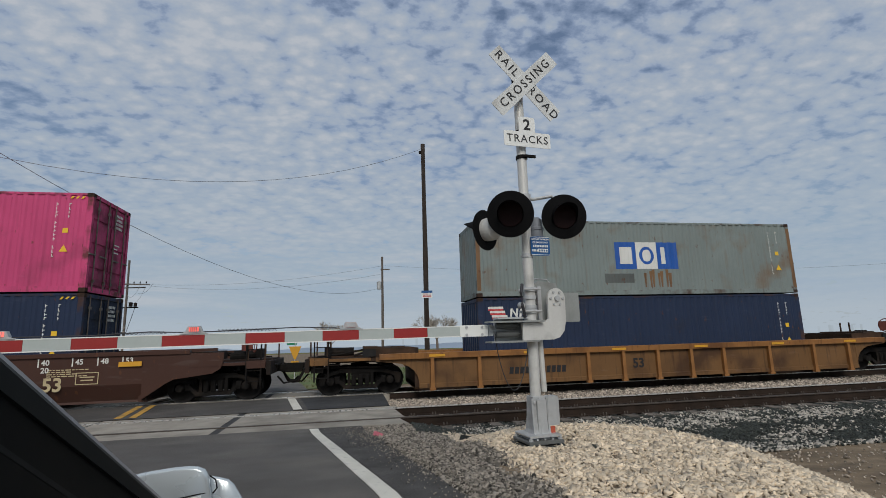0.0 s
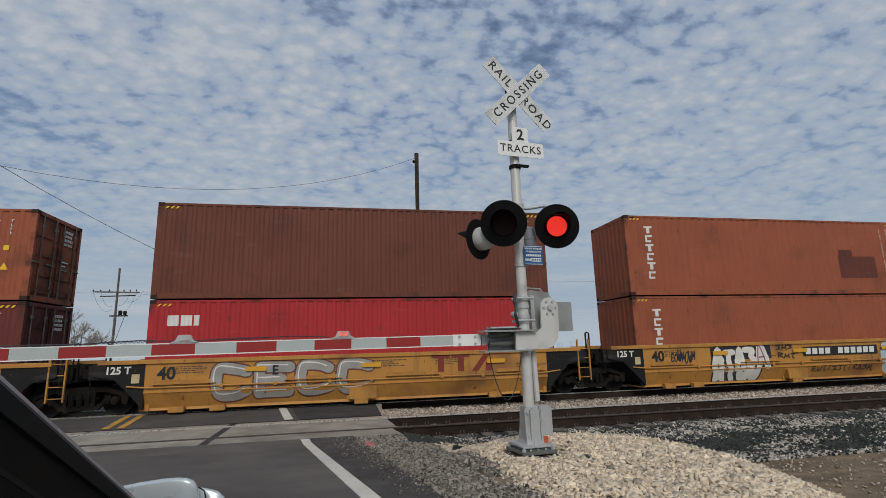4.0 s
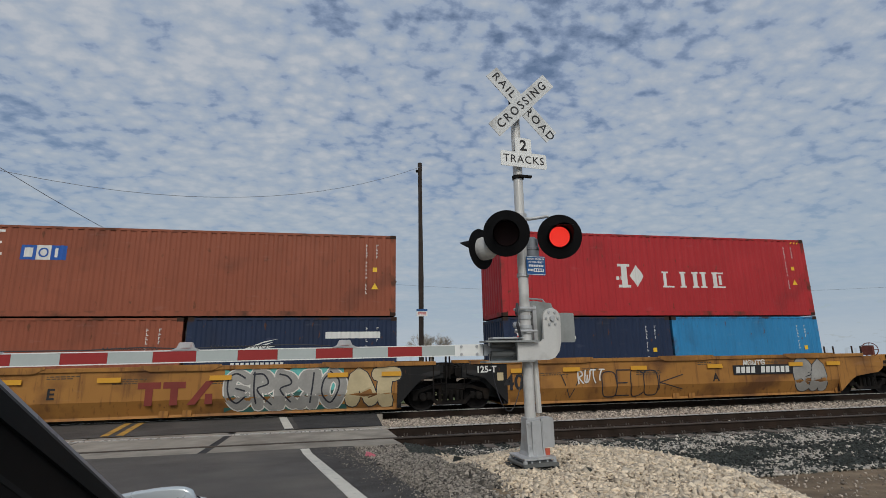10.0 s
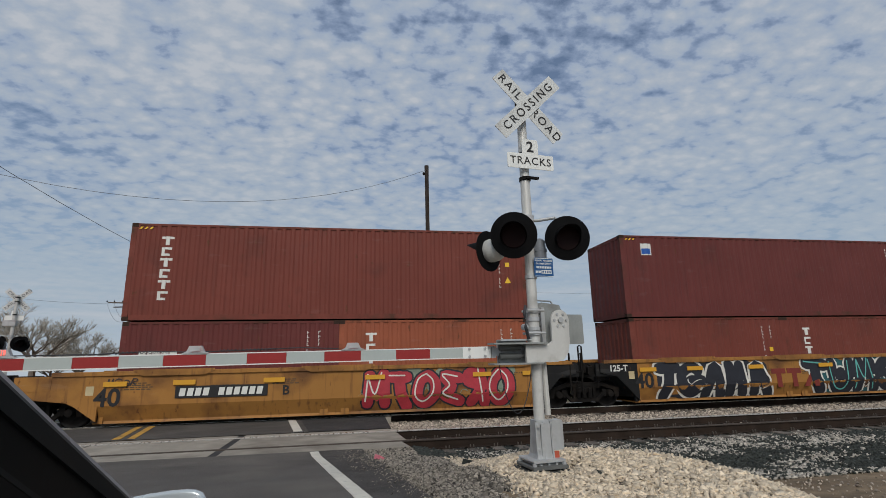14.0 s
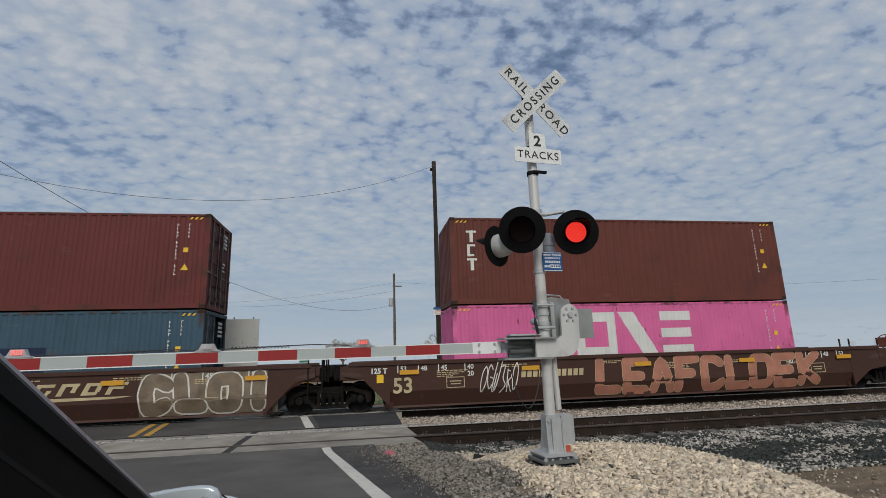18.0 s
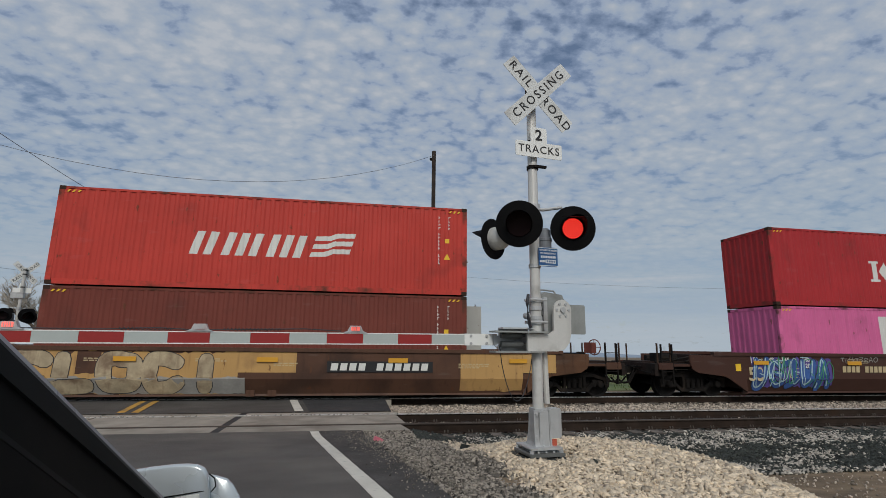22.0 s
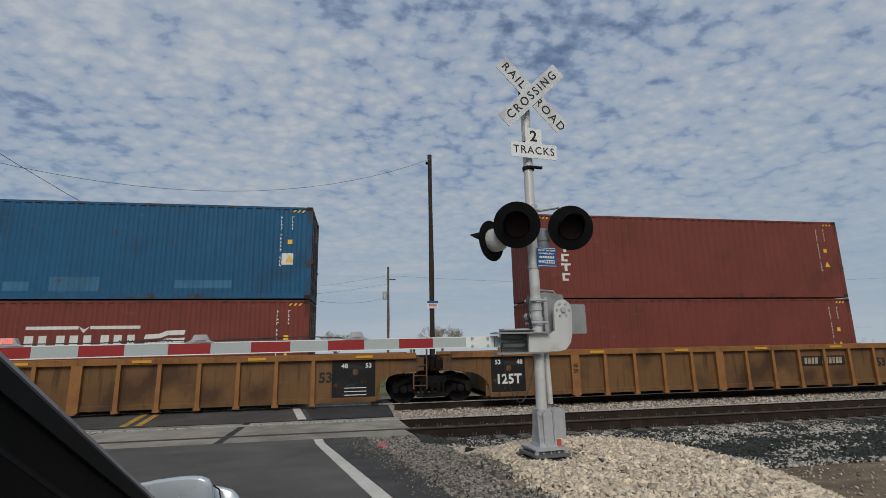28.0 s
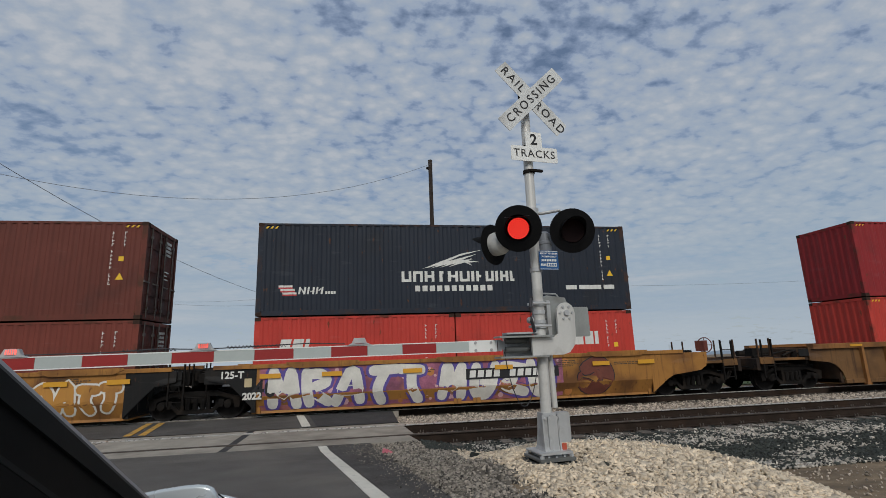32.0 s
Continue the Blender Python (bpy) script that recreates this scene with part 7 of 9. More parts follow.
    t = C("maroon", -246.65, stack_top(HC), label="maroon container with a small round blue sign")
    plate(t, "round_sign", [(0.2 * math.cos(6.2832 * k / 20), 0.2 * math.sin(6.2832 * k / 20)) for k in range(20)], "skyblue", 1.15, 2.25, "round blue sign")
    t = C("pink", -266.3, LOW, label="bright pink container with a large white sign, in the brown well")
    sign_block(t, 4.3, 1.15, 1.0)
    t = C("red", -266.3, stack_top(HC), label="red container with a white serif sign")
    serif_sign(t, 4.4, 0.9)
    # a brown and buff three-unit car
    three = [(-293.6, -274.1, "art", "end"), (-313.1, -293.6, "art", "art"), (-332.7, -313.1, "end", "art")]
    ws = [well("fade", a, b, l, r, "patched brown and buff 53-foot well unit with graffiti", n, "53") for (a, b, l, r), n in zip(three, ([(11.58, 3.15, "panel", 0.97)], None, [(4.81, 3.0, "panel", 1.05)]))]
    rough_field(ws[0], 3.0, 9.1, 0.2, 1.36, "buff", 21, "field of flaking buff yellow", jag=0.16)
    rough_field(ws[0], 3.2, 9.3, 0.2, 0.66, "spray_grey", 22, "grey field of sprayed paint", 0.005, 0.10)
    rough_field(ws[0], 4.9, 5.5, 0.75, 1.38, "fadebrown", 23, "field of bare brown paint", 0.006, 0.1)
    side_field(ws[0], 8.75, 10.7, "buff", "square of buff yellow with small lettering", 0.80, 1.38)
    side_field(ws[0], 15.6, 17.6, "buff", "square of buff yellow with small lettering", 0.63, 1.38)
    rough_field(ws[0], 15.6, 17.6, 0.25, 0.64, "buff", 29, "field of flaking buff yellow", jag=0.05)
    rough_field(ws[0], 17.6, 18.7, 0.80, 1.37, "buff", 30, "field of flaking buff yellow", 0.026, 0.03)
    scrawl(ws[0], 2.15, 0.75, 1.2, 0.2, "spray_cream", 46, 0.025, 9)
    scrawl(ws[0], 2.15, 0.8, 0.95, 0.2, "spray_cream", 47, 0.025, 9)
    spray(ws[0], 3.2, 5.6, "CLOCI", "spray_stone", "spray_black", None, 0.80, 1.2, fat=0.40, rim=0.04, seed=5)
    rough_field(ws[1], 3.4, 8.4, 0.2, 1.39, "spray_umber", 24, jag=0.14)
    drops(ws[1], 3.2, 4.4, "spray_white", 16, 5, 0.10)
    spray(ws[1], 4.3, 4.35, "FRED", "spray_olive", "spray_white", "spray_black", 0.80, 1.2, fat=0.30, rim=0.05, seed=8)
    drops(ws[1], 4.4, 8.3, "spray_white", 34, 6, 0.05)
    rough_field(ws[1], 12.1, 15.6, 0.2, 1.39, "spray_umber", 25, jag=0.14)
    spray(ws[1], 12.2, 3.3, "ASME", "spray_olive", "spray_white", "spray_black", 0.80, 1.2, fat=0.27, rim=0.05, seed=9)
    blobs(ws[1], 15.5, 1.2, "spray_cream", "spray_black", 2, 43, 0.85, 0.8, None, 0.07, 0.22)
    drops(ws[1], 12.3, 15.4, "spray_white", 30, 7, 0.05)
    side_field(ws[1], 8.33, 12.23, "buff", "square of buff yellow with the owner's sign", 0.62, 1.38)
    big_letters(ws[1], 8.69, 1.96, 0.6, "darkred", 0.78)
    side_field(ws[2], 1.5, 5.7, "buff", "field of repainted buff yellow", 0.45, 1.38)
    blobs(ws[2], 2.4, 3.2, "spray_cream", "spray_black", 4, 46, 0.40, 0.42, None, 0.05, 0.4)
    rough_field(ws[2], 4.8, 11.0, 0.2, 1.37, "spray_black", 26, jag=0.14)
    rough_field(ws[2], 5.9, 10.0, 0.22, 0.75, "fadebrown", 27, "field of bare brown paint", 0.005, 0.18)
    side_field(ws[2], 8.35, 10.76, "buff", "square of buff yellow with small lettering", 0.72, 1.38)
    rough_field(ws[2], 10.9, 17.7, 0.2, 1.38, "spray_black", 28, jag=0.06)
    side_field(ws[2], 14.6, 17.7, "buff", "square of buff yellow with small lettering", 0.95, 1.38)
    blobs(ws[2], 10.9, 6.7, "spray_cream", "spray_black", 8, 44, 0.78, 1.15, None, 0.08, 0.42)
    scrawl(ws[2], 15.8, 1.9, 1.28, 0.24, "spray_red", 48, 0.04, 12)
    for k in range(5):
        scrawl(ws[2], 6.2 + 0.5 * k, 0.4, 1.05 + 0.1 * (k % 2), 0.4, "spray_olive", 80 + k, 0.02, 6)
    letters("unit_letter", "C", 0.3, "inkblack", ws[1], pose(6.7, -YS - 0.024, 0.96), 0.008)
    C("redbrown", -289.95, LOW, h=HC, label="red-brown container with one door swung open, in the well", open_door=True)
    t = C("brightred", -289.95, stack_top(HC), label="bright red container with slanted white sign")
    slant_sign(t, 3.7, 1.02, 0.98)
    t = C("teal", -309.5, LOW, h=HC, label="teal green container with a white upright panel, in the well")
    plate(t, "white_panel", rect(0.52, 1.9), "white", 0.75, 0.7, "white upright panel")
    for i in range(5):
        plate(t, "panel_mark", rect(0.24, 0.2), "logoblue", 0.89, 1.95 - 0.29 * i - 0.3, "blue mark", 0.009)
    t = C("maroon", -309.5, stack_top(HC), label="plain dark maroon container on the teal one")
    t = C("plum", -328.95, LOW, label="purplish magenta container with a large white sign, in the well")
    sign_block(t, 4.5, 1.15, 1.0)
    t = C("offwhite", -328.95, stack_top(HC), label="off-white container with a red sign and a blue emblem", label_style=2)
    red_sign(t)
    # a ribbed orange three-unit car
    three = [(-356.25, -336.8, "art", "end"), (-375.8, -356.25, "art", "art"), (-395.45, -375.8, "end", "art")]
    ws = [well("ribbed", a, b, l, r, "weathered orange ribbed 53-foot well unit", n) for (a, b, l, r), n in zip(three, ([(12.98, 1.77, "old", 0.97)], None, [(3.91, 1.75, "old", 0.94)]))]
    big_letters(ws[1], 6.4, 1.6, 0.5, "darkred", 0.65)
    t = C("redbrown", -352.75, LOW, label="red-brown container in the ribbed orange well")
    bar_row(t, "small_sign", 1.0, 2.1, [0.3], 0.25, "white")
    t = C("redbrown", -352.75, stack_top(HC), label="red-brown container with an upright white sign")
    stacked_bars(t, 0.95, 2.5, 6)
    t = C("redbrown", -372.2, LOW, label="red-brown container with a bold white sign, in the well")
    slant_sign(t, 4.6, 1.30, 0.85, 0.0)
    shapes(t, "sign_rule", [rect(1.3, 0.09, 4.6, 2.08), rect(1.3, 0.09, 6.2, 2.08), [(5.9, 2.17), (6.05, 1.98), (6.2, 2.17), (6.05, 2.08)]], "white", "white rule above the sign")
    bar_row(t, "small_sign", 0.9, 2.2, [0.16] * 5, 0.2, "white", 0.05)
    t = C("blue", -372.2, stack_top(HC), label="dark blue container with patched paint")
    plate(t, "pale_patch", rect(0.65, 0.26), "bluepatch", 3.85, 0.24, "paler patch of blue paint")
    plate(t, "pale_patch", rect(1.3, 0.40), "bluepatch", 5.0, 0.24, "paler patch of blue paint")
    plate(t, "pale_patch", rect(1.6, 0.24), "bluepatch", 8.3, 0.32, "paler patch of blue paint")
    plate(t, "info_plate", rect(0.34, 0.36), "white", 11.3, 1.05, "white label")
    t = C("brightred", -391.85, LOW, h=HC, label="orange-red container with white sign, in the ribbed well")
    slant_sign(t, 4.1, 0.9, 1.0)
    t = C("crimson", -391.85, stack_top(HC), label="crimson container with a slanted white sign")
    slant_sign(t, 3.7, 1.02, 0.98)
    # the last yellow car in view
    ws = [well("yellow", -415.1, -399.3, "art", "end", "yellow 40-foot well unit sprayed in violet and white", [(7.86, 3.0, "panel", 0.99)]),
          well("yellow", -430.6, -415.1, "end", "art", "yellow 40-foot well unit with black ends")]
    rough_field(ws[0], 1.8, 11.0, 0.2, 1.40, "spray_mauve", 31, jag=0.1)
    drops(ws[0], 1.9, 10.9, "spray_pinkpale", 60, 9, 0.08, 0.0055)
    drops(ws[0], 5.6, 11.2, "spray_orange", 22, 10, 0.12, 0.0045)
    blobs(ws[0], 2.0, 4.7, "spray_white", "spray_purple", 5, 51, 0.78, 1.1, None, 0.17, 0.27)
    blobs(ws[0], 7.0, 3.8, "spray_white", "spray_purple", 4, 53, 0.78, 1.1, None, 0.17, 0.27)
    letters("size_number", "2022", 0.26, "spray_white", ws[0], pose(1.62, -YS - 0.022, 0.62), 0.012)
    blobs(ws[0], 11.6, 1.1, "spray_rust", "spray_black", 1, 54, 0.78, 1.0, None, 0.06, 0.5)
    blobs(ws[1], 11.5, 2.2, "yellow", "spray_white", 4, 52, 0.76, 0.8)
    t = C("brightred", -413.55, LOW, 6.058, STD, "bright red 20-foot container with a white sign, in the well")
    bar_row(t, "small_sign", 0.7, 1.5, [0.3, 0.3, 0.12], 0.42, "white", 0.06, 0.2)
    t = C("brightred", -407.45, LOW, 6.058, STD, "bright red 20-foot container with a white sign, in the well")
    bar_row(t, "small_sign", 3.6, 1.5, [0.3, 0.3, 0.3, 0.12], 0.42, "white", 0.06)
    t = C("charcoal", -413.55, stack_top(STD), label="charcoal blue container with a white wing sign and small flag sign")
    wing_sign(t, 4.4, 1.0, 0.95)
    flag_sign(t, 0.65, 0.65, 0.36)
    bar_row(t, "small_sign", 9.9, 0.7, [0.4, 0.8, 0.4], 0.14, "white", 0.08)
    C("redbrown", -428.9, LOW, h=STD, label="red-brown container in the last well")
    C("darkbrown", -428.9, stack_top(STD), label="dark brown container on the last well")


def flag_sign(t, x, z, s):
    shapes(t, "flag_sign", [rect(1.15 * s, 0.17 * s, x + 0.06 * i, z + 0.30 * s * (2 - i), -0.15) for i in range(3)], "white", "white stripes of a flag sign")
    shapes(t, "flag_stripe", [rect(1.15 * s, 0.12 * s, x + 0.06 * i, z + 0.30 * s * (2 - i) - 0.125 * s, -0.15) for i in range(3)], "logored", "red stripes of a flag sign")
    k = 0.62 * s
    x0, b = x + 1.6 * s, 0.16 * s
    polys = []
    for i in range(3):
        xx = x0 + i * 0.72 * s
        polys += [rect(b, k, xx, z, 0.15), rect(b, k, xx + 0.42 * s, z, 0.15)]
        polys.append([(xx + b + 0.1 * s, z + k * (0.9, 0.25, 0.55)[i]), (xx + b + 0.1 * s, z + k * (0.65, 0.5, 0.35)[i]), (xx + 0.42 * s, z + k * (0.1, 0.3, 0.6)[i]), (xx + 0.42 * s + 0.02, z + k * (0.35, 0.55, 0.85)[i])])
    shapes(t, "company_sign", polys, "white", "small white sign as plain strokes")
    bar_row(t, "small_sign", x + 3.85 * s, z, [0.18 * s] * 4, 0.24 * s, "white", 0.05 * s)


def three_field(t, x, z, w, h):
    for i, (a, b) in enumerate((("logoblue", "white"), ("white", "logoblue"), ("logoblue", "white"))):
        plate(t, "sign_field", rect(w / 3 - 0.004, h), a, x + w / 3 * i, z, "blue and white sign field")
        cx, cz, r = x + w / 3 * (i + 0.5), z + h / 2, 0.30 * h
        if i == 1:
            plate(t, "sign_ring", [(r * math.cos(6.2832 * k / 20), r * 1.1 * math.sin(6.2832 * k / 20)) for k in range(20)], b, cx, cz, "round blue mark", 0.009)
            plate(t, "sign_ring", [(0.62 * r * math.cos(6.2832 * k / 20), 0.75 * r * math.sin(6.2832 * k / 20)) for k in range(20)], a, cx, cz, "white centre", 0.012)
        else:
            plate(t, "sign_mark", rect(1.7 * r, 2.1 * r) if i == 0 else rect(0.6 * r, 2.1 * r), b, cx - 0.85 * r, cz - 1.05 * r, "white mark", 0.009)


def serif_sign(t, x, s):
    """A tall first mark with feet, then a row of shorter ones."""
    tall = [rect(0.22, 0.68, 0, 0.1), rect(0.50, 0.10, -0.14, 0), rect(0.50, 0.10, -0.14, 0.78), [(0.34, 0.44), (0.62, 0.86), (0.90, 0.44), (0.62, 0.02)]]
    polys = [[(x + s * px, 0.98 + s * pz) for px, pz in a] for a in tall]
    x0 = x + 1.65 * s
    for i, w in enumerate((0.50, 0.26, 0.60, 0.54)):
        parts = [rect(0.15, 0.48, 0.05, 0.06), rect(w if i in (0, 3) else 0.27, 0.06, 0, 0), rect(0.27, 0.06, 0, 0.54)]
        if i == 2:
            parts += [rect(0.15, 0.48, 0.42, 0.06), rect(0.27, 0.06, 0.36, 0.54), rect(0.27, 0.06, 0.36, 0)]
        if i == 3:
            parts += [rect(0.24, 0.06, 0.27, 0.54), rect(0.12, 0.36, 0.3, 0.12)]
        polys += [[(x0 + s * px, 1.0 + s * pz) for px, pz in a] for a in parts]
        x0 += s * (w + 0.26)
    shapes(t, "company_sign", polys, "white", "white serif company sign as plain strokes")


def wing_sign(t, x, z, s):
    polys = []
    for i in range(4):
        a = 0.30 * i
        polys.append([(x + s * (0.7 + a), z + s * (0.44 + 0.02 * i)), (x + s * (1.25 + a), z + s * (0.66 + 0.03 * i)), (x + s * (2.1 + 0.2 * i), z + s * (0.98 - 0.10 * i)), (x + s * (2.8 - 0.2 * i), z + s * (1.10 - 0.15 * i)), (x + s * (2.0 + 0.15 * i), z + s * (0.88 - 0.11 * i)), (x + s * (1.35 + a), z + s * (0.59 + 0.03 * i))])
    shapes(t, "wing_emblem", polys, "white", "white feathered wing emblem")
    xx, polys = x, []
    for k, w in enumerate((0.34, 0.34, 0.34, 0.0, 0.24, 0.36, 0.36, 0.12, 0.28, 0.30, 0.12, 0.3, 0.26)):
        if w:
            polys.append(rect(0.10 * s, 0.36 * s, xx, z))
            if w > 0.2:
                polys.append(rect((w - 0.20) * s, 0.09 * s, xx + 0.10 * s, z + (0.0, 0.27, 0.14)[k % 3] * s))
            if w > 0.29:
                polys.append(rect(0.09 * s, 0.36 * s, xx + (w - 0.10) * s, z))
        xx += s * (w + 0.05 if w else 0.12)
    shapes(t, "company_sign", polys, "white", "white company sign as plain strokes")
    bar_row(t, "small_sign", x + 0.45 * s, z - 0.32 * s, [0.17 * s] * 11, 0.19 * s, "white", 0.08 * s)


def chevron_sign(t, x, z):
    h = 1.38
    polys = [[(0.0, h * 0.5), (0.52, h), (0.98, h), (0.50, h * 0.5), (0.98, 0), (0.46, 0)],
             [(0.62, h * 0.52), (1.10, h), (1.50, h), (1.22, h * 0.66), (1.95, h * 0.66), (1.75, h * 0.40), (1.22, h * 0.40), (1.52, 0), (1.10, 0)]]
    shapes(t, "emblem", polys, "emblemblue", "dark blue slanted emblem", x=x, z=z)
    polys, xx = [], 4.55
    for i, w in enumerate((0.62, 0.55, 0.58, 0.55, 0.58, 0.34, 0.42, 0.12, 0.55, 0.55, 0.58)):
        b, z0, k = 0.15, 1.0, i % 3
        low, top = (-0.24 if i in (2, 4, 9) else 0.0), (0.92 if i in (0, 6, 7, 10) else 0.62)
        if i == 5:
            polys.append(rect(w, 0.13, xx, z0 + 0.28))
        else:
            polys.append(rect(b, top - low, xx, z0 + low))
            if w > 0.5:
                polys.append(rect(w - b - 0.10, 0.16, xx + b + 0.06, z0 + (0.0, 0.23, 0.46)[k]))
                polys.append(rect(b, 0.40, xx + w - b - 0.04, z0 + (0.22, -0.2, 0.0)[k]))
        xx += w + 0.05
    shapes(t, "company_sign", polys, "inkblack", "black company sign as plain strokes")


def slant_sign(t, x, z, s, lean=0.28):
    polys, xx = [], x
    for n in (2, 3, 3):
        for i in range(n):
            polys.append(rect(0.24 * s, 0.72 * s, xx + 0.40 * s * i, z, lean))
        xx += s * (0.40 * n + 0.12)
    for i in range(3):
        zz = z + 0.05 * s + 0.26 * s * i
        xs, w = xx + lean * 0.26 * s * i, 1.25
        polys.append([(xs, zz), (xs + 0.5 * s, zz + 0.02), (xs + 0.75 * s, zz + 0.12 * s), (xs + w * s, zz + 0.13 * s), (xs + (w + 0.04) * s, zz + 0.29 * s), (xs + 0.70 * s, zz + 0.27 * s), (xs + 0.45 * s, zz + 0.17 * s), (xs + 0.05 * s, zz + 0.15 * s)])
    shapes(t, "company_sign", polys, "white", "slanted white company sign with waves, as plain shapes")


def red_sign(t):
    plate(t, "emblem", rect(0.95, 0.95), "logored", 2.75, 1.0, "red square of the emblem")
    plate(t, "emblem", rect(0.82, 0.82), "offwhite", 2.81, 1.06, "white ground of the emblem", 0.008)
    plate(t, "emblem", [(0, 0), (0.22, 0), (0.22, 0.35), (0.45, 0.78), (0.22, 0.78), (0.11, 0.5), (0.0, 0.78), (-0.24, 0.78), (0, 0.35)], "logoblue", 3.11, 1.08, "blue mark of the emblem", 0.011)
    polys, xx, b, h = [], 4.15, 0.13, 0.70
    for i, kind in enumerate("1234 3536"):
        if kind != " ":
            z = 1.12
            if kind == "1":
                polys += [[(xx + 0.2, z), (xx + 0.34, z), (xx + 0.34, z + 0.3), (xx + 0.2, z + 0.3)], [(xx, z + h), (xx + 0.15, z + h), (xx + 0.27, z + 0.42), (xx + 0.2, z + 0.3)], [(xx + 0.39, z + h), (xx + 0.54, z + h), (xx + 0.34, z + 0.3), (xx + 0.27, z + 0.42)]]
            elif kind == "2":
                polys += [[(xx, z), (xx + 0.14, z), (xx + 0.34, z + h), (xx + 0.2, z + h)], [(xx + 0.42, z), (xx + 0.56, z), (xx + 0.36, z + h), (xx + 0.28, z + h * 0.75)]]
            elif kind in "34":
                polys += [rect(b, h, xx, z), rect(b, h, xx + 0.42, z), rect(0.29, 0.12, xx + b, z + (0.5 if kind == "3" else 0.28))]
            elif kind == "5":
                polys.append(rect(b, h, xx + 0.16, z))
            else:
                polys += [rect(b, h, xx, z), rect(0.4, b, xx + b, z), rect(0.4, b, xx + b, z + h - b), rect(b, 0.22, xx + 0.4, z + b), rect(0.14, 0.1, xx + 0.26, z + 0.25)]
        xx += 0.68 if kind not in " 5" else 0.42 if kind == "5" else 0.3
    shapes(t, "company_sign", polys, "logored", "red company sign as plain strokes")
    bar_row(t, "small_sign", 2.85, 2.28, [0.2] * 11, 0.13, "logored", 0.04)


def swoosh(c, x, w):
    """The owner's slanted sign with a stripe under it."""
    polys = []
    for i in range(4):
        x0 = x + w * (0.06 + 0.225 * i)
        polys += [rect(0.13, 0.32, x0, 0.86, 0.45), rect(0.32, 0.08, x0 + 0.13 + 0.108, 1.10, 0.45)]
        if i != 1:
            polys.append(rect(0.26, 0.08, x0 + 0.13 + (0.0 if i != 3 else 0.063), 0.86 if i != 3 else 1.0, 0.45))
        if i in (0, 1, 2):
            polys.append(rect(0.12, 0.16 if i else 0.08, x0 + 0.30 + 0.045, 0.94, 0.45))
    polys.append([(x, 0.70), (x + w * 0.8, 0.74), (x + w, 0.80), (x + w * 0.08, 0.80)])
    shapes(c, "owner_sign", polys, "spray_cream", "slanted cream owner's sign as plain shapes", y=-YS - 0.004)


M["emblemblue"] = material("dark_blue_emblem", (0.015, 0.035, 0.14), 0.5, 0, 0.1, 2.0, 30.0)
make_train()

# ---- the signal and gate at the crossing ----
ARM_BLINK = []      # added shutters that hide the lenses of the lamps on the gate arm
BLINK = []          # added shutters that swing before the lit lenses: object, phase, whether on the far mast


def crossbuck(parent, z, y, both=False):
    for k, (ang, word) in enumerate(((-45, ("RAIL", "ROAD")), (45, ("CROSSING",)))):
        m = pose(0.04, y - 0.012 * k, z, 0, -ang, 0)
        b = part("crossbuck_blade", lambda: Geo().bevel_box(-0.61, 0.61, -0.004, 0.004, -0.114, 0.114, 0.008), "signwhite", parent, "white reflective blade", m, key="blade")
        faces = [(-1, 0)] + ([(1, 180)] if both else [])
        for s, turn in faces:
            if len(word) == 2:
                for w, x in zip(word, (-0.36, 0.36)):
                    letters("letters", w, 0.17, "inkblack", b, pose(x * -s, s * 0.0065, 0.0, 0, 0, turn), 0.001, 0.001, 1.28)
            else:
                letters("letters", word[0], 0.17, "inkblack", b, pose(0, s * 0.0065, 0.0, 0, 0, turn), 0.001, 0.001, 1.36)


def flasher(parent, at, phase, name="flasher_lamp", far=False):
    """A lamp head facing -y: black target, hood, lit lens, and an added shutter that makes it flash."""
    lamp = part(name, lambda: Geo().lathe([(0.30, 0.0), (0.305, -0.012), (0.17, -0.022), (0.165, 0.0)], (0, 0, 0), "y", 40).lathe([(0.15, 0.0), (0.17, 0.03), (0.16, 0.12), (0.09, 0.17), (0.0, 0.175)], (0, 0, 0), "y", 28), "matblack", parent, "black round target with housing", at, key="target")

    def hood():
        g = Geo()
        seg = 30
        for r0 in (0.168, 0.163):
            ring = []
            for k in range(seg + 1):
                a = radians(-28 + 236 * k / seg)
                up = max(0.0, math.sin(a))
                d = 0.07 + 0.22 * min(1, up * 1.15)
                ring.append((r0 * math.cos(a), r0 * math.sin(a), d))
            v = [(x, -0.01, z) for x, z, d in ring] + [(x, -0.01 - d, z - 0.03 * d) for x, z, d in ring]
            n = len(ring)
            g.add(v, [(i, i + 1, n + i + 1, n + i) for i in range(n - 1)])
        return g
    part("hood", hood, "matblack", lamp, "black visor", key="hood")
    part("lens", lambda: Geo().lathe([(0.140, 0.0), (0.136, -0.006), (0.10, -0.010), (0.0, -0.012)], (0, 0, 0), "y", 32), "led" if phase is not None else "shutter", lamp, "red lens with rings of diodes", pose(0, -0.008, 0), key=("lens", phase is None))
    if phase is not None:
        # the lens always glows; this added disc stands for the lamp switched off
        sh = part("shutter", lambda: Geo().prism([(0.160 * math.cos(6.2832 * k / 28), -0.156 + 0.160 * math.sin(6.2832 * k / 28)) for k in range(28)], -0.004, 0.0), "shutter", lamp, "added dark red disc that hides the lit lens", key="shutter")
        BLINK.append((sh, phase, far))
    return lamp


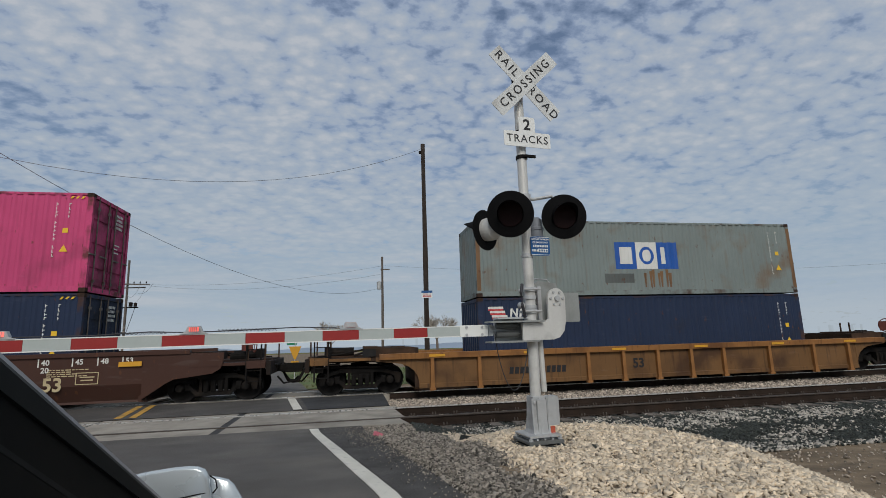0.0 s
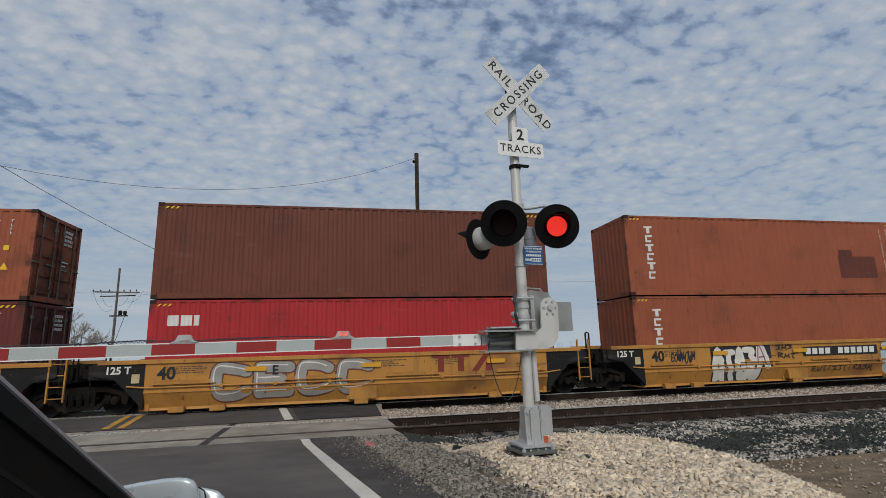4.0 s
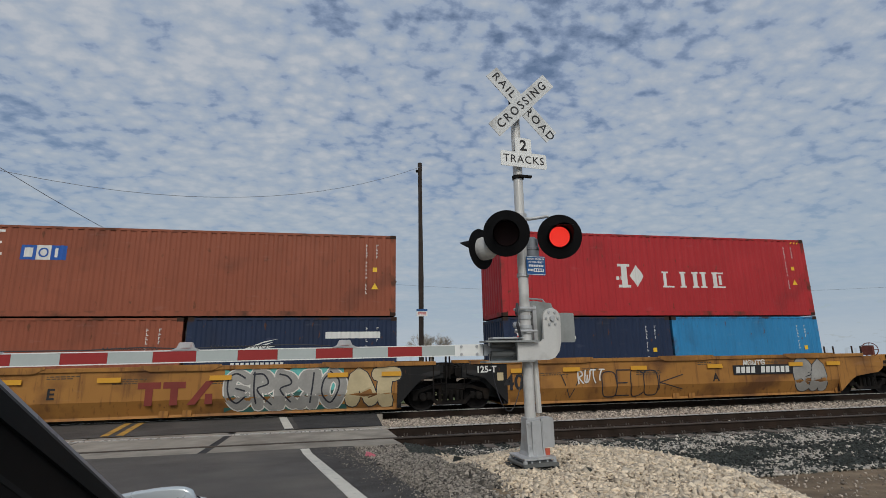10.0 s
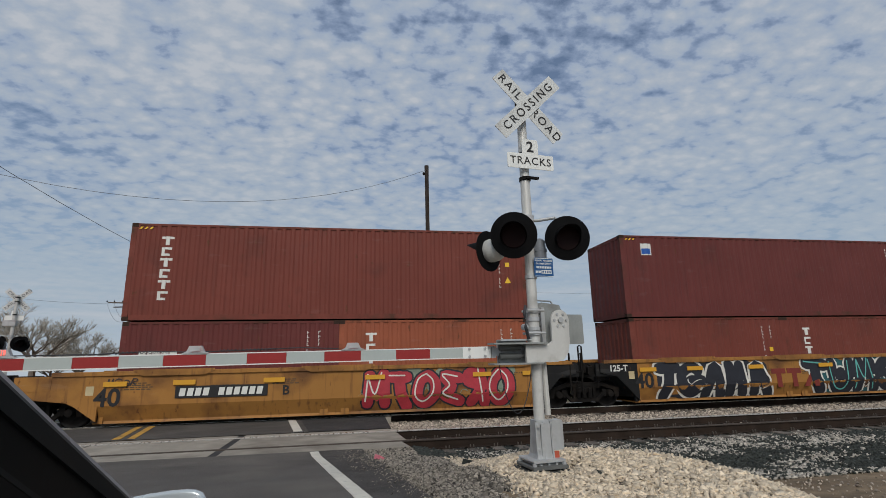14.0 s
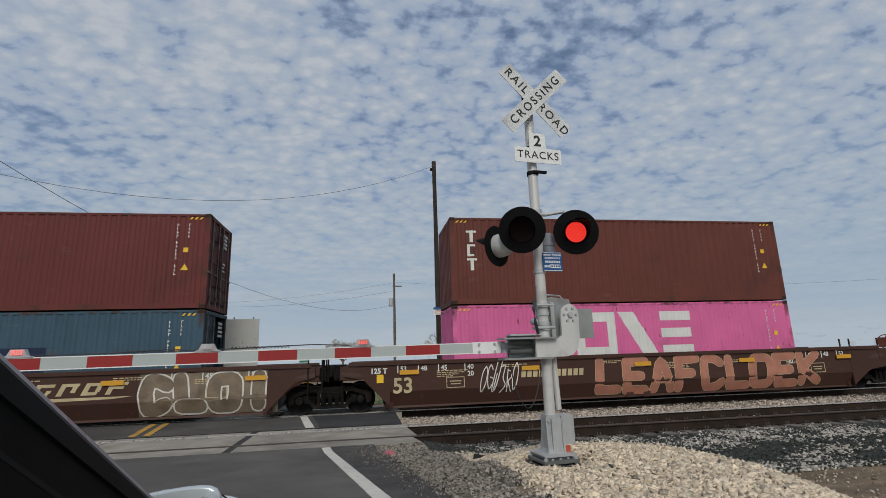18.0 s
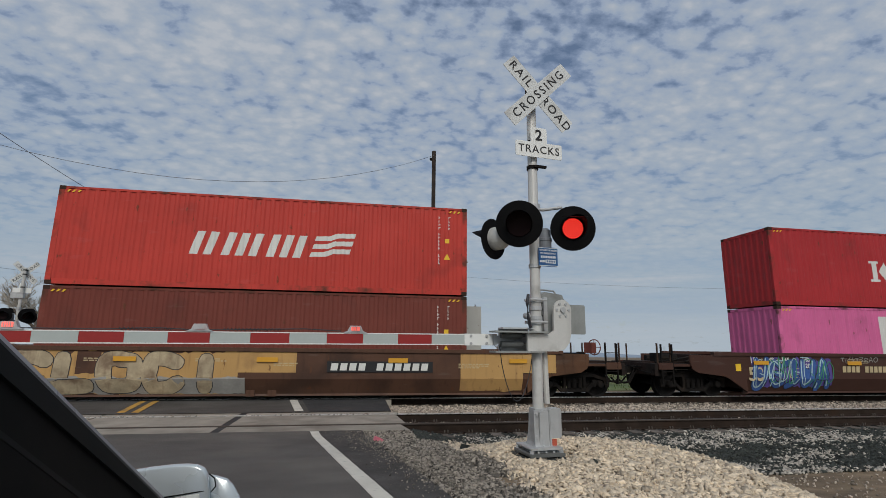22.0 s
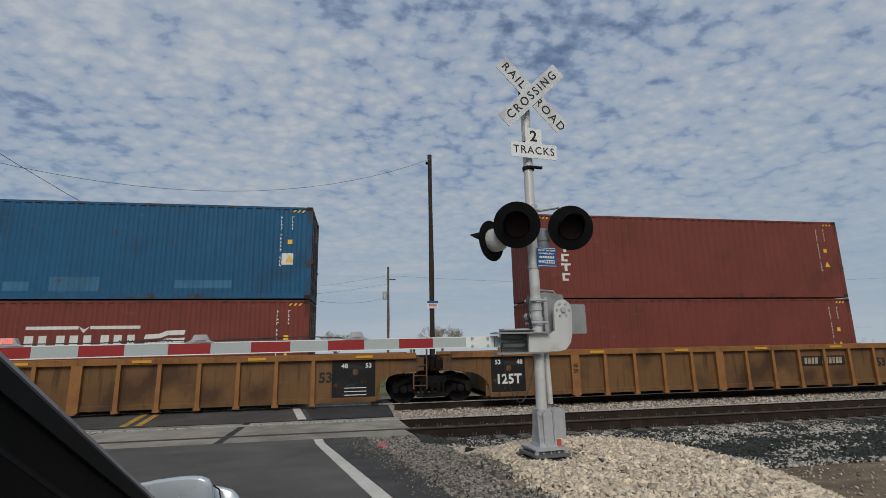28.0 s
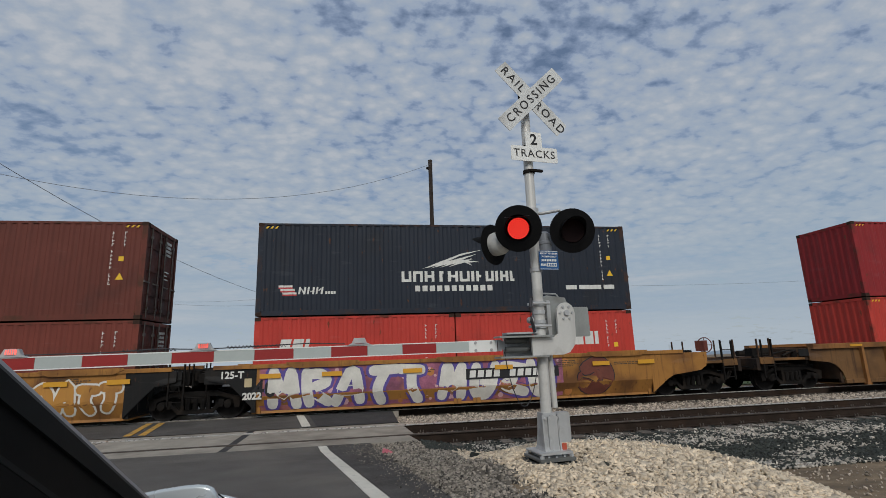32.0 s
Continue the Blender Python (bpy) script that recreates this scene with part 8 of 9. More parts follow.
def mast_signal(m, gate=True, label=""):
    """A crossing signal on a mast; z = 0 at its base, traffic comes from -y."""
    t = thing("crossing_signal", label, "railway signal", m)
    part("foundation", Geo().bevel_box(-0.27, 0.27, -0.27, 0.27, -0.30, 0.015, 0.02), "darkgrit", t, "dark concrete footing")
    b = part("base_plate", Geo().bevel_box(-0.225, 0.225, -0.225, 0.225, 0.035, 0.075, 0.008), "darkgalv", t, "dark grey steel base plate")
    part("base_casting", Geo().add([(sx * w, sy * w, z) for z, w in ((0.075, 0.16), (0.10, 0.13), (0.18, 0.104), (0.34, 0.090), (0.56, 0.083)) for sx, sy in ((-1, -1), (1, -1), (1, 1), (-1, 1))],
         [(0, 3, 2, 1), (16, 17, 18, 19)] + [(4 * k + i, 4 * k + (i + 1) % 4, 4 * k + 4 + (i + 1) % 4, 4 * k + 4 + i) for k in range(4) for i in range(4)]), "galv", b, "flared grey casting")
    part("foot_flange", Geo().bevel_box(-0.205, 0.205, -0.205, 0.205, 0.108, 0.135, 0.008), "galv", b, "light grey foot of the casting")
    for x in (-0.19, 0.19):
        for y in (-0.19, 0.19):
            part("anchor_bolt", lambda: Geo().tube([(0, 0, 0.0), (0, 0, 0.13)], 0.015, 8).tube([(0, 0, 0.075), (0, 0, 0.10)], 0.028, 6), "galv", b, at=pose(x, y, 0), key="bolt")
    for z in (0.24, 0.50):
        for x in (-0.06, 0.0):
            part("casting_bolt", lambda: Geo().lathe([(0.018, 0), (0.018, -0.02), (0.0, -0.022)], (0, 0, 0), "y", 8), "galv", b, at=pose(x - 0.02, -0.100, z), key="cbolt")
    for x in (-0.10, 0.0, 0.10):
        part("casting_rib", lambda: Geo().prism([(-0.185, 0.075), (-0.18, 0.095), (-0.125, 0.15), (-0.106, 0.34), (-0.100, 0.54), (-0.08, 0.54), (-0.08, 0.075)], -0.011, 0.011, "x"), "galv", b, at=pose(x, 0, 0), key="crib")
    part("casting_cover", Geo().bevel_box(-0.045, 0.075, -0.022, 0.0, 0.14, 0.53, 0.012), "galv", b, "raised cover plate", pose(0, -0.096, 0))
    part("mast", Geo().lathe([(0.066, 0.56), (0.066, 1.2), (0.062, 4.83), (0.05, 4.855), (0.0, 4.86)], (0, 0, 0), "z", 24), "silver", t, "silver-painted steel mast", smooth=False)
    crossbuck(t, 4.645, -0.14, not gate)
    part("bracket", Geo().box(-0.05, 0.05, -0.13, 0.0, 4.54, 4.58), "galv", t, "bracket of the crossbuck")
    for z in (4.53, 4.72):
        part("band_clamp", lambda: Geo().lathe([(0.062, 0), (0.078, 0.002), (0.078, 0.048), (0.062, 0.05)], (0, 0, 0), "z", 20), "iron", t, at=pose(0, 0, z), key="bclamp")
    s = part("track_count_sign", Geo().prism([(-0.325, 3.64), (0.325, 3.64), (0.34, 3.655), (0.34, 3.835), (0.325, 3.85), (0.12, 3.85), (0.12, 4.04), (0.10, 4.06), (-0.10, 4.06), (-0.12, 4.04), (-0.12, 3.85), (-0.325, 3.85), (-0.34, 3.835), (-0.34, 3.655)], -0.004, 0.004), "platewhite", t, "white sign in the shape of an upturned T", pose(0.045, -0.11, 0.11))
    letters("letters", "2", 0.21, "inkblack", s, pose(0.0, -0.006, 3.945), 0.005, 0.001)
    letters("letters", "TRACKS", 0.15, "inkblack", s, pose(0, -0.006, 3.745), 0.0005, 0.001, 1.14)
    for z in (3.61, 3.96):
        part("band_clamp", None, "iron", t, at=pose(0, 0, z), key="bclamp")
    part("clamp_lug", Geo().box(-0.02, 0.16, -0.10, -0.06, 3.62, 3.65), "iron", t, "black sign clamp")
    # lamp arms
    part("cross_arm", Geo().tube([(-0.33, -0.10, 2.86), (-0.28, -0.08, 3.04), (-0.1, -0.06, 3.07), (0.1, -0.06, 3.05), (0.36, -0.08, 3.10), (0.46, -0.10, 3.02)], 0.022, 10), "galv", t, "lamp arm clamped to the mast")
    part("arm_clamp", Geo().lathe([(0.066, 0), (0.09, 0.005), (0.09, 0.14), (0.066, 0.145)], (0, 0, 2.98), "z", 20), "galv", t, "clamp of the lamp arm")
    flasher(t, pose(-0.325, -0.24, 2.785, 11, 0, -27) @ Matrix.Diagonal((0.955, 1, 0.955, 1)), 0.5 if gate else None)
    flasher(t, pose(0.46, -0.19, 2.80, 8, 0, -20) @ Matrix.Diagonal((0.955, 1, 0.955, 1)), 0.0 if gate else None)
    # a second pair looks down the side road, seen from behind
    back = part("side_lamp", lambda: Geo().lathe([(0.0, -0.01), (0.30, -0.012), (0.305, 0.0), (0.0, 0.006)], (0, 0, 0), "y", 40), "matblack", t, "black target seen from behind", pose(-0.50, 0.16, 2.66, 0, 0, 212) @ Matrix.Diagonal((0.88, 1, 0.88, 1)), key="sidetarget")
    part("hood", None, "matblack", back, "black visor", key="hood")
    part("rear_housing", Geo().lathe([(0.17, 0.0), (0.175, 0.05), (0.165, 0.13), (0.12, 0.20), (0.0, 0.215)], (0, 0, 0), "y", 26), "silver", back, "silver lamp housing", pose(0, 0.006, 0))
    part("housing_latch", Geo().tube([(0.0, 0.1, 0.15), (0.0, 0.12, 0.24)], 0.02, 8), "silver", back)
    part("junction_box", Geo().lathe([(0.0, 2.46), (0.08, 2.465), (0.092, 2.50), (0.092, 2.62), (0.10, 2.625), (0.10, 2.66), (0.088, 2.67), (0.084, 2.77), (0.05, 2.80), (0.0, 2.805)], (0.0, 0.0, 0.0), "z", 22), "junctiongrey", t, "blue-grey round junction box", pose(0.18, 0.06, 0.03))
    part("conduit_elbow", Geo().tube([(0.24, 0.06, 2.52), (0.27, 0.05, 2.42), (0.22, 0.02, 2.37), (0.05, 0.0, 2.37)], 0.026, 8), "silver", t, "short conduit")
    n = part("notice", Geo().bevel_box(-0.135, 0.135, -0.003, 0.003, -0.125, 0.125, 0.015), "signblue", t, "blue notice sheet", pose(0.14, -0.10, 2.42))
    for z in (-0.115, 0.115):
        part("notice_border", lambda: Geo().box(-0.128, 0.128, -0.002, 0.002, -0.003, 0.003), "platewhite", n, at=pose(0, -0.004, z), key="noticeborder")
    letters("letters", "REPORT PROBLEM", 0.030, "platewhite", n, pose(0, -0.005, 0.085), 0.0005, 0.0008)
    letters("letters", "OR EMERGENCY", 0.030, "platewhite", n, pose(0, -0.005, 0.045), 0.0005, 0.0008)
    for k in range(9):
        part("notice_bar", lambda: Geo().box(-0.008, 0.008, -0.002, 0.002, -0.014, 0.014), "platewhite", n, at=pose(-0.096 + 0.024 * k, -0.005, -0.002), key="nbar")
    field = part("notice_field", Geo().box(-0.035, 0.105, -0.002, 0.002, -0.027, 0.018), "platewhite", n, "white number field", pose(0, -0.005, -0.055))
    for k in range(4):
        part("notice_bar", lambda: Geo().box(-0.007, 0.007, -0.002, 0.002, -0.014, 0.014), "platewhite", n, at=pose(-0.112 + 0.021 * k, -0.005, -0.06), key="nbar2")
        part("field_bar", lambda: Geo().box(-0.010, 0.010, -0.002, 0.001, -0.013, 0.013), "signblue", field, at=pose(-0.015 + 0.033 * k, -0.002, -0.004), key="fbar")
    for z in (2.28, 1.74, 1.62):
        part("band_clamp", None, "galv", t, at=pose(0, 0, z), key="bclamp")
    if not gate:
        for x, phase in ((0.40, -0.04), (-0.40, None)):
            flasher(t, pose(x, 0.26, 2.74, 0, 0, 180 + (12 if x > 0 else 40)), phase, far=True)
        part("relay_box", Geo().bevel_box(-0.12, 0.34, -0.08, 0.12, 3.5, 3.74, 0.02), "galv", t, "grey relay box on the mast")
        return t
    # gate mechanism behind and beside the mast
    mech = part("gate_mechanism", Geo().prism([(-0.06, 1.40), (0.26, 1.40), (0.30, 1.46), (0.30, 1.84), (0.26, 1.96), (0.0, 1.99), (-0.06, 1.94)], 0.08, 0.42), "midgrey", t, "grey gate mechanism case", pose(0.17, 0.0, 0.0))
    part("case_rib", Geo().bevel_box(0.0, 0.05, 0.03, 0.085, 1.36, 1.92, 0.01), "galv", mech, at=pose(-0.04, 0, 0))
    part("cable_loop", Geo().tube([(-0.30, -0.06, 1.93), (-0.34, -0.10, 1.82), (-0.33, -0.10, 1.66), (-0.28, -0.06, 1.52)], 0.020, 8), "wire", mech, "black cable beside the mast")
    for z in (1.60, 1.68, 1.76, 1.84):
        part("case_fin", lambda: Geo().box(-0.015, 0.05, 0.055, 0.08, -0.012, 0.012), "darkgalv", mech, "dark cast rib of the case", pose(-0.03, 0, z), key="casefin")
    part("case_handle", Geo().tube([(-0.02, 0.2, 1.98), (0.0, 0.2, 2.03), (0.20, 0.2, 2.02), (0.24, 0.2, 1.97)], 0.012, 6), "galv", mech)
    part("hinge_plate", Geo().prism([(0.135 + 0.125 * math.cos(a), 1.75 + 0.13 * math.sin(a)) for a in (0.0, 0.4, 0.8, 1.2, 1.57, 1.95, 2.35, 2.75, 3.14)] + [(0.005, 1.49), (-0.05, 1.45), (-0.36, 1.45), (-0.36, 1.235), (0.06, 1.235), (0.15, 1.26), (0.22, 1.34), (0.25, 1.46)], -0.035, 0.0), "silver", mech, "white arm bracket", pose(0.02, -0.06, 0.0))
    for k in range(6):
        a = 6.2832 * k / 6
        part("bolt", lambda: Geo().lathe([(0.016, 0), (0.016, -0.016), (0.0, -0.016)], (0, 0, 0), "y", 8), "galv", mech, at=pose(0.155 + 0.085 * math.cos(a), -0.095, 1.75 + 0.085 * math.sin(a)), key="hbolt")
    part("hub", Geo().lathe([(0.035, 0), (0.035, -0.03), (0, -0.03)], (0.155, -0.095, 1.75), "y", 14), "galv", mech)
    part("side_cover", Geo().bevel_box(0.0, 0.22, -0.03, 0.03, 1.36, 1.95, 0.07), "midgrey", mech, "grey side cover", pose(0.22, 0.30, 0.0))
    part("counterweight", Geo().bevel_box(0.0, 0.40, -0.02, 0.02, 1.46, 1.86, 0.015), "midgrey", mech, "grey counterweight plate", pose(0.36, 0.36, 0.0))
    part("bracket_shelf", Geo().box(-0.62, 0.10, -0.14, 0.06, 1.455, 1.475), "midgrey", t, "grey bracket shelf", pose(0, -0.02, 0))
    part("bracket_floor", Geo().box(-0.62, 0.02, -0.14, 0.06, 1.215, 1.235), "midgrey", t, "grey bracket floor", pose(0, -0.02, 0))
    for z in (1.56, 1.84):
        part("mast_clamp", lambda: Geo().lathe([(0.066, 0), (0.086, 0.004), (0.086, 0.056), (0.066, 0.06)], (0, 0, 0), "z", 20), "galv", t, "bolted mast clamp", pose(0, 0, z), key="mclamp")
        for y in (-0.075, 0.075):
            part("clamp_bolt", lambda: Geo().tube([(-0.115, 0, 0.03), (0.115, 0, 0.03)], 0.017, 8), "galv", t, at=pose(0, y, z), key="clampbolt")
    part("knob", Geo().lathe([(0.035, 0), (0.042, 0.02), (0.042, 0.07), (0.03, 0.09), (0, 0.09)], (-0.115, -0.02, 1.67), "y", 12), "galv", t, "round cable gland")
    part("conduit", Geo().tube([(0.15, 0.05, 0.60), (0.13, 0.05, 1.3)], 0.036, 10), "silver", t, "grey cable conduit")
    part("cable_box", Geo().bevel_box(-0.075, 0.075, -0.06, 0.06, 0.20, 0.54, 0.02), "galv", t, "grey cable box on the base", pose(0.175, -0.05, 0.02))
    part("cable_tag", Geo().box(-0.03, 0.03, -0.06, -0.05, 0.10, 0.19), "redpatch", t, "small red tag", pose(0.15, -0.05, 0.02))
    return t


MAST = (2.22, 5.95, 0.36)
mast_signal(pose(*MAST, 0, 0, 7), True, "silver crossing signal mast with crossbuck and red flashing lamps")


def gate_arm():
    """The lowered arm across the road, with its bands, lamps and cable."""
    t = thing("gate_arm", "lowered crossing gate arm banded in red and grey-white, with small lamps", "gate arm", pose(-3.167, 5.543, 1.695, 0, -0.4, 4.96))
    p, h = 0.4064, 0.072
    for k in range(-6, 11):
        part("band", lambda: Geo().bevel_box(0.001, 0.4054, -0.017, 0.017, -0.055, 0.055, 0.004), "armred" if k % 2 else "armgrey", t, "red reflective band" if k % 2 else "grey-white reflective band", pose(p * k, 0, 0), key="band")
    part("edge_strip", Geo().box(-6 * p, 11 * p, -0.019, 0.019, 0.0555, 0.066).box(-6 * p, 11 * p, -0.019, 0.019, -0.066, -0.0555), "platewhite", t, "pale edge strips")
    part("arm_butt", Geo().bevel_box(11 * p, 11 * p + 0.36, -0.025, 0.025, -0.07, 0.07, 0.01), "platewhite", t, "white metal arm butt")
    for x in (11 * p + 0.08, 11 * p + 0.28):
        for z in (-0.045, 0.045):
            part("bolt", None, "galv", t, at=pose(x, -0.025, z), key="hbolt")
    part("shear_bracket", Geo().box(0, 0.05, -0.03, 0.03, -0.07, 0.07).box(0.05, 0.12, -0.02, 0.02, -0.05, 0.05).box(0.10, 0.50, 0.05, 0.07, -0.14, 0.13).box(0.10, 0.56, -0.10, 0.07, 0.13, 0.15).box(0.10, 0.56, -0.10, 0.07, -0.16, -0.14), "galv", t, "grey breakaway bracket", pose(11 * p + 0.37, 0, 0))
    for z in (-0.055, 0.055):
        part("damper", lambda: Geo().tube([(-0.16, 0, 0), (0.12, 0, 0)], 0.038, 12).tube([(0.12, 0, 0), (0.16, 0, 0)], 0.02, 8), "darkgalv", t, "dark damper cylinder", pose(11 * p + 0.62, -0.04, z), key="damper")
    for x, phase in ((-0.20, None), (1.52, 0.5), (3.16, 0.0)):
        lamp = part("arm_lamp", lambda: Geo().prism([(-0.16, 0), (0.16, 0), (0.10, 0.03), (0.07, 0.10), (-0.07, 0.10), (-0.10, 0.03)], -0.03, 0.03), "galv", t, "small grey arm lamp", pose(x, 0, 0.066) @ Matrix.Diagonal((0.85, 1, 0.8, 1)), key="armlamp")
        part("lamp_lens", lambda: Geo().bevel_box(-0.055, 0.055, -0.008, 0.0, 0.03, 0.092, 0.006), "gatelamp", lamp, "red lamp lens", pose(0, -0.03, 0), key="armlens")
        for q in range(4):
            part("lens_bar", lambda: Geo().box(-0.004, 0.004, -0.004, 0.0, 0.03, 0.09), "galv", lamp, at=pose(-0.033 + 0.022 * q, -0.038, 0), key="lensbar")
        if phase is not None:
            # added plate, no part of a real lamp: covers the lens between flashes
            sh = part("shutter", lambda: Geo().box(-0.06, 0.06, -0.003, 0.0, -0.066, 0.0), "galv", lamp, "added grey plate that hides the arm lamp's lens", key="armshutter")
            ARM_BLINK.append((sh, phase))
    part("arm_cable", Geo().tube([(-2.2, 0, 0.08), (-0.3, 0, 0.085), (0.6, 0, 0.080), (1.1, 0, 0.10), (1.4, 0, 0.085), (1.7, 0, 0.085), (2.6, 0, 0.105), (3.0, 0, 0.085)], 0.006, 5), "wire", t, "black cable along the arm")
    coil = [(0.75 + 0.5 * k / 90, 0.014 * math.cos(0.9 * k), 0.09 + 0.014 * math.sin(0.9 * k)) for k in range(91)]
    part("coil_cable", Geo().tube(coil, 0.004, 4), "wire", t, "coiled black cable")
    coil = [(1.75 + 0.6 * k / 110, 0.014 * math.cos(0.9 * k), 0.092 + 0.014 * math.sin(0.9 * k)) for k in range(111)]
    part("coil_cable", Geo().tube(coil, 0.004, 4), "wire", t, "coiled black cable")
    part("loose_cable", Geo().tube([(4.92 + 0.44 * (k / 14) ** 1.15, -0.03 - 0.03 * math.sin(math.pi * k / 14), -0.08 - 0.62 * math.sin(math.pi * k / 14) ** 0.75 - 0.06 * k / 14) for k in range(15)], 0.006, 5), "wire", t, "hanging black cable")


gate_arm()
mast_signal(pose(-14.6, 24.37, -0.08, 0, 0, 190), False, "crossing signal mast on the far side of the tracks")

# ---- poles, wires, trees and hills ----


def wire(name, a, b, sag, label, r=0.012):
    a, b = Vector(a), Vector(b)
    pts = []
    for k in range(25):
        s = k / 24
        p = a.lerp(b, s)
        p.z -= sag * 4 * s * (1 - s)
        pts.append(p)
    tagged(solo(name, Geo().tube(pts, r * 0.75, 5), "linewire"), label, "overhead wire")


def wood_pole(x, y, h, r, mat, label):
    t = thing("utility_pole", label, "utility pole", pose(x, y, -0.5))
    part("post", Geo().tube([(0, 0, -1.6), (0.02, 0, h * 0.5), (0.0, 0, h)], r, 14, True, r * 0.72), mat, t)
    return t


def at(az, el, d):
    """A place by bearing, height angle and level distance from the eye."""
    return (d * math.sin(radians(az)), d * math.cos(radians(az)), EYE[2] + d * math.tan(radians(el)))


P1 = at(8.45, 22.2, 24.3)
pole = wood_pole(P1[0], P1[1], P1[2] + 0.5, 0.155, "wood", "tall dark wooden pole with a small notice")
part("notice", Geo().bevel_box(-0.27, 0.27, -0.01, 0.0, -0.14, 0.10, 0.02), "platewhite", pole, "white notice", pose(0.03, -0.16, 4.2))
part("notice", Geo().bevel_box(-0.27, 0.27, -0.01, 0.0, 0.11, 0.22, 0.01), "signblue", pole, "blue band of the notice", pose(0.03, -0.16, 4.2))
for i in range(3):
    part("notice_line", lambda: Geo().box(-0.2, 0.2, -0.002, 0.002, -0.012, 0.012), "logored", pole, at=pose(0.03, -0.173, 4.25 - 0.06 * i), key="pline")
part("insulator", Geo().lathe([(0.03, 0), (0.06, 0.02), (0.06, 0.1), (0.02, 0.14)], (-0.16, 0, P1[2]), "z", 10).box(-0.2, 0.0, -0.02, 0.02, P1[2] - 0.02, P1[2] + 0.02), "iron", pole)
P2 = at(3.4, 9.33, 46)
pole2 = wood_pole(P2[0], P2[1], P2[2] + 0.5, 0.15, "greywood", "weathered pole with a transformer can")
part("transformer", Geo().lathe([(0.0, 0), (0.22, 0.02), (0.22, 0.7), (0.1, 0.78), (0, 0.8)], (-0.3, -0.1, P2[2] - 2.6), "z", 16), "galv", pole2, "grey transformer can")
part("top_arm", Geo().box(-0.15, 0.7, -0.05, 0.05, P2[2] - 0.75, P2[2] - 0.65), "greywood", pole2)
P3 = at(-22.4, 8.27, 62)
pole3 = wood_pole(P3[0], P3[1], P3[2] + 0.5, 0.15, "greywood", "weathered pole with a long cross arm and transformer")
part("cross_arm", Geo().box(-2.3, 2.0, -0.07, 0.07, P3[2] - 2.16, P3[2] - 2.03), "greywood", pole3, "long wooden cross arm", pose(0, -0.2, 0, 0, 1.5, 0))
part("cross_arm", Geo().box(-1.5, 1.9, 0.2, 0.32, P3[2] - 2.5, P3[2] - 2.39), "greywood", pole3, "second cross arm", pose(0, 0, 0, 0, -1.5, 0))
for x in (-2.2, -1.5, -0.7, 0.7, 1.3, 1.9):
    part("insulator", lambda: Geo().lathe([(0.02, 0), (0.06, 0.03), (0.06, 0.16), (0.02, 0.22)], (0, 0, 0), "z", 8), "iron", pole3, at=pose(x, -0.2, P3[2] - 2.03), key="insul")
for x0, x1, dip in ((-2.2, -0.25, 1.5), (-1.5, -0.2, 1.1), (2.0, 0.3, 1.6), (1.4, 0.25, 1.0), (2.6, 1.2, 0.7)):
    part("jumper_wire", Geo().tube([(x0 + (x1 - x0) * k / 10, -0.25, P3[2] - 2.0 - (dip + 0.4) * k / 10 - dip * 0.6 * 4 * k / 10 * (1 - k / 10)) for k in range(11)], 0.014, 4), "linewire", pole3, "hanging jumper wire")
part("transformer", Geo().lathe([(0, 0), (0.18, 0.02), (0.18, 0.45), (0, 0.5)], (0.55, -0.2, P3[2] - 4.5), "z", 14).lathe([(0, 0), (0.16, 0.02), (0.16, 0.4), (0, 0.45)], (1.0, -0.2, P3[2] - 4.5), "z", 14).box(-0.5, 1.2, -0.1, 0.1, P3[2] - 4.62, P3[2] - 4.5), "iron", pole3, "two small transformers on a bracket")
part("guy_wire", Geo().tube([(0.9, 0, P3[2] - 4.6), (0.1, 0, 3.0)], 0.025, 5), "wire", pole3)
P5 = at(62, 5.4, 70)
wood_pole(P5[0], P5[1], P5[2] + 0.5, 0.17, "greywood", "weathered wooden pole far along the tracks")
P0 = at(-56, 21.0, 24)
wood_pole(P0[0], P0[1], P0[2] + 0.5, 0.155, "wood", "tall dark wooden pole beyond the road")
wire("overhead_wire", at(8.45, 21.75, 24.2), at(-56, 20, 24), 3.2, "thin black wire sagging between wooden poles", 0.012)
wire("overhead_wire", at(-50, 25, 18), at(3.1, 5.75, 45.6), 2.9, "black service wire running down to a far pole", 0.014)
wire("overhead_wire", at(3.4, 8.3, 46), at(-22.4, 6.0, 62), 0.8, "thin far wire between poles", 0.012)
wire("overhead_wire", at(3.6, 8.3, 46), at(62, 5.0, 70), 1.2, "thin far wire between poles", 0.012)
wire("overhead_wire", at(-24.2, 5.8, 60.5), at(-56, 9.0, 24), 0.6, "thin far wire between poles", 0.014)
wire("overhead_wire", at(-20.4, 5.8, 63), at(3.2, 7.3, 46), 0.8, "thin far wire between poles", 0.014)


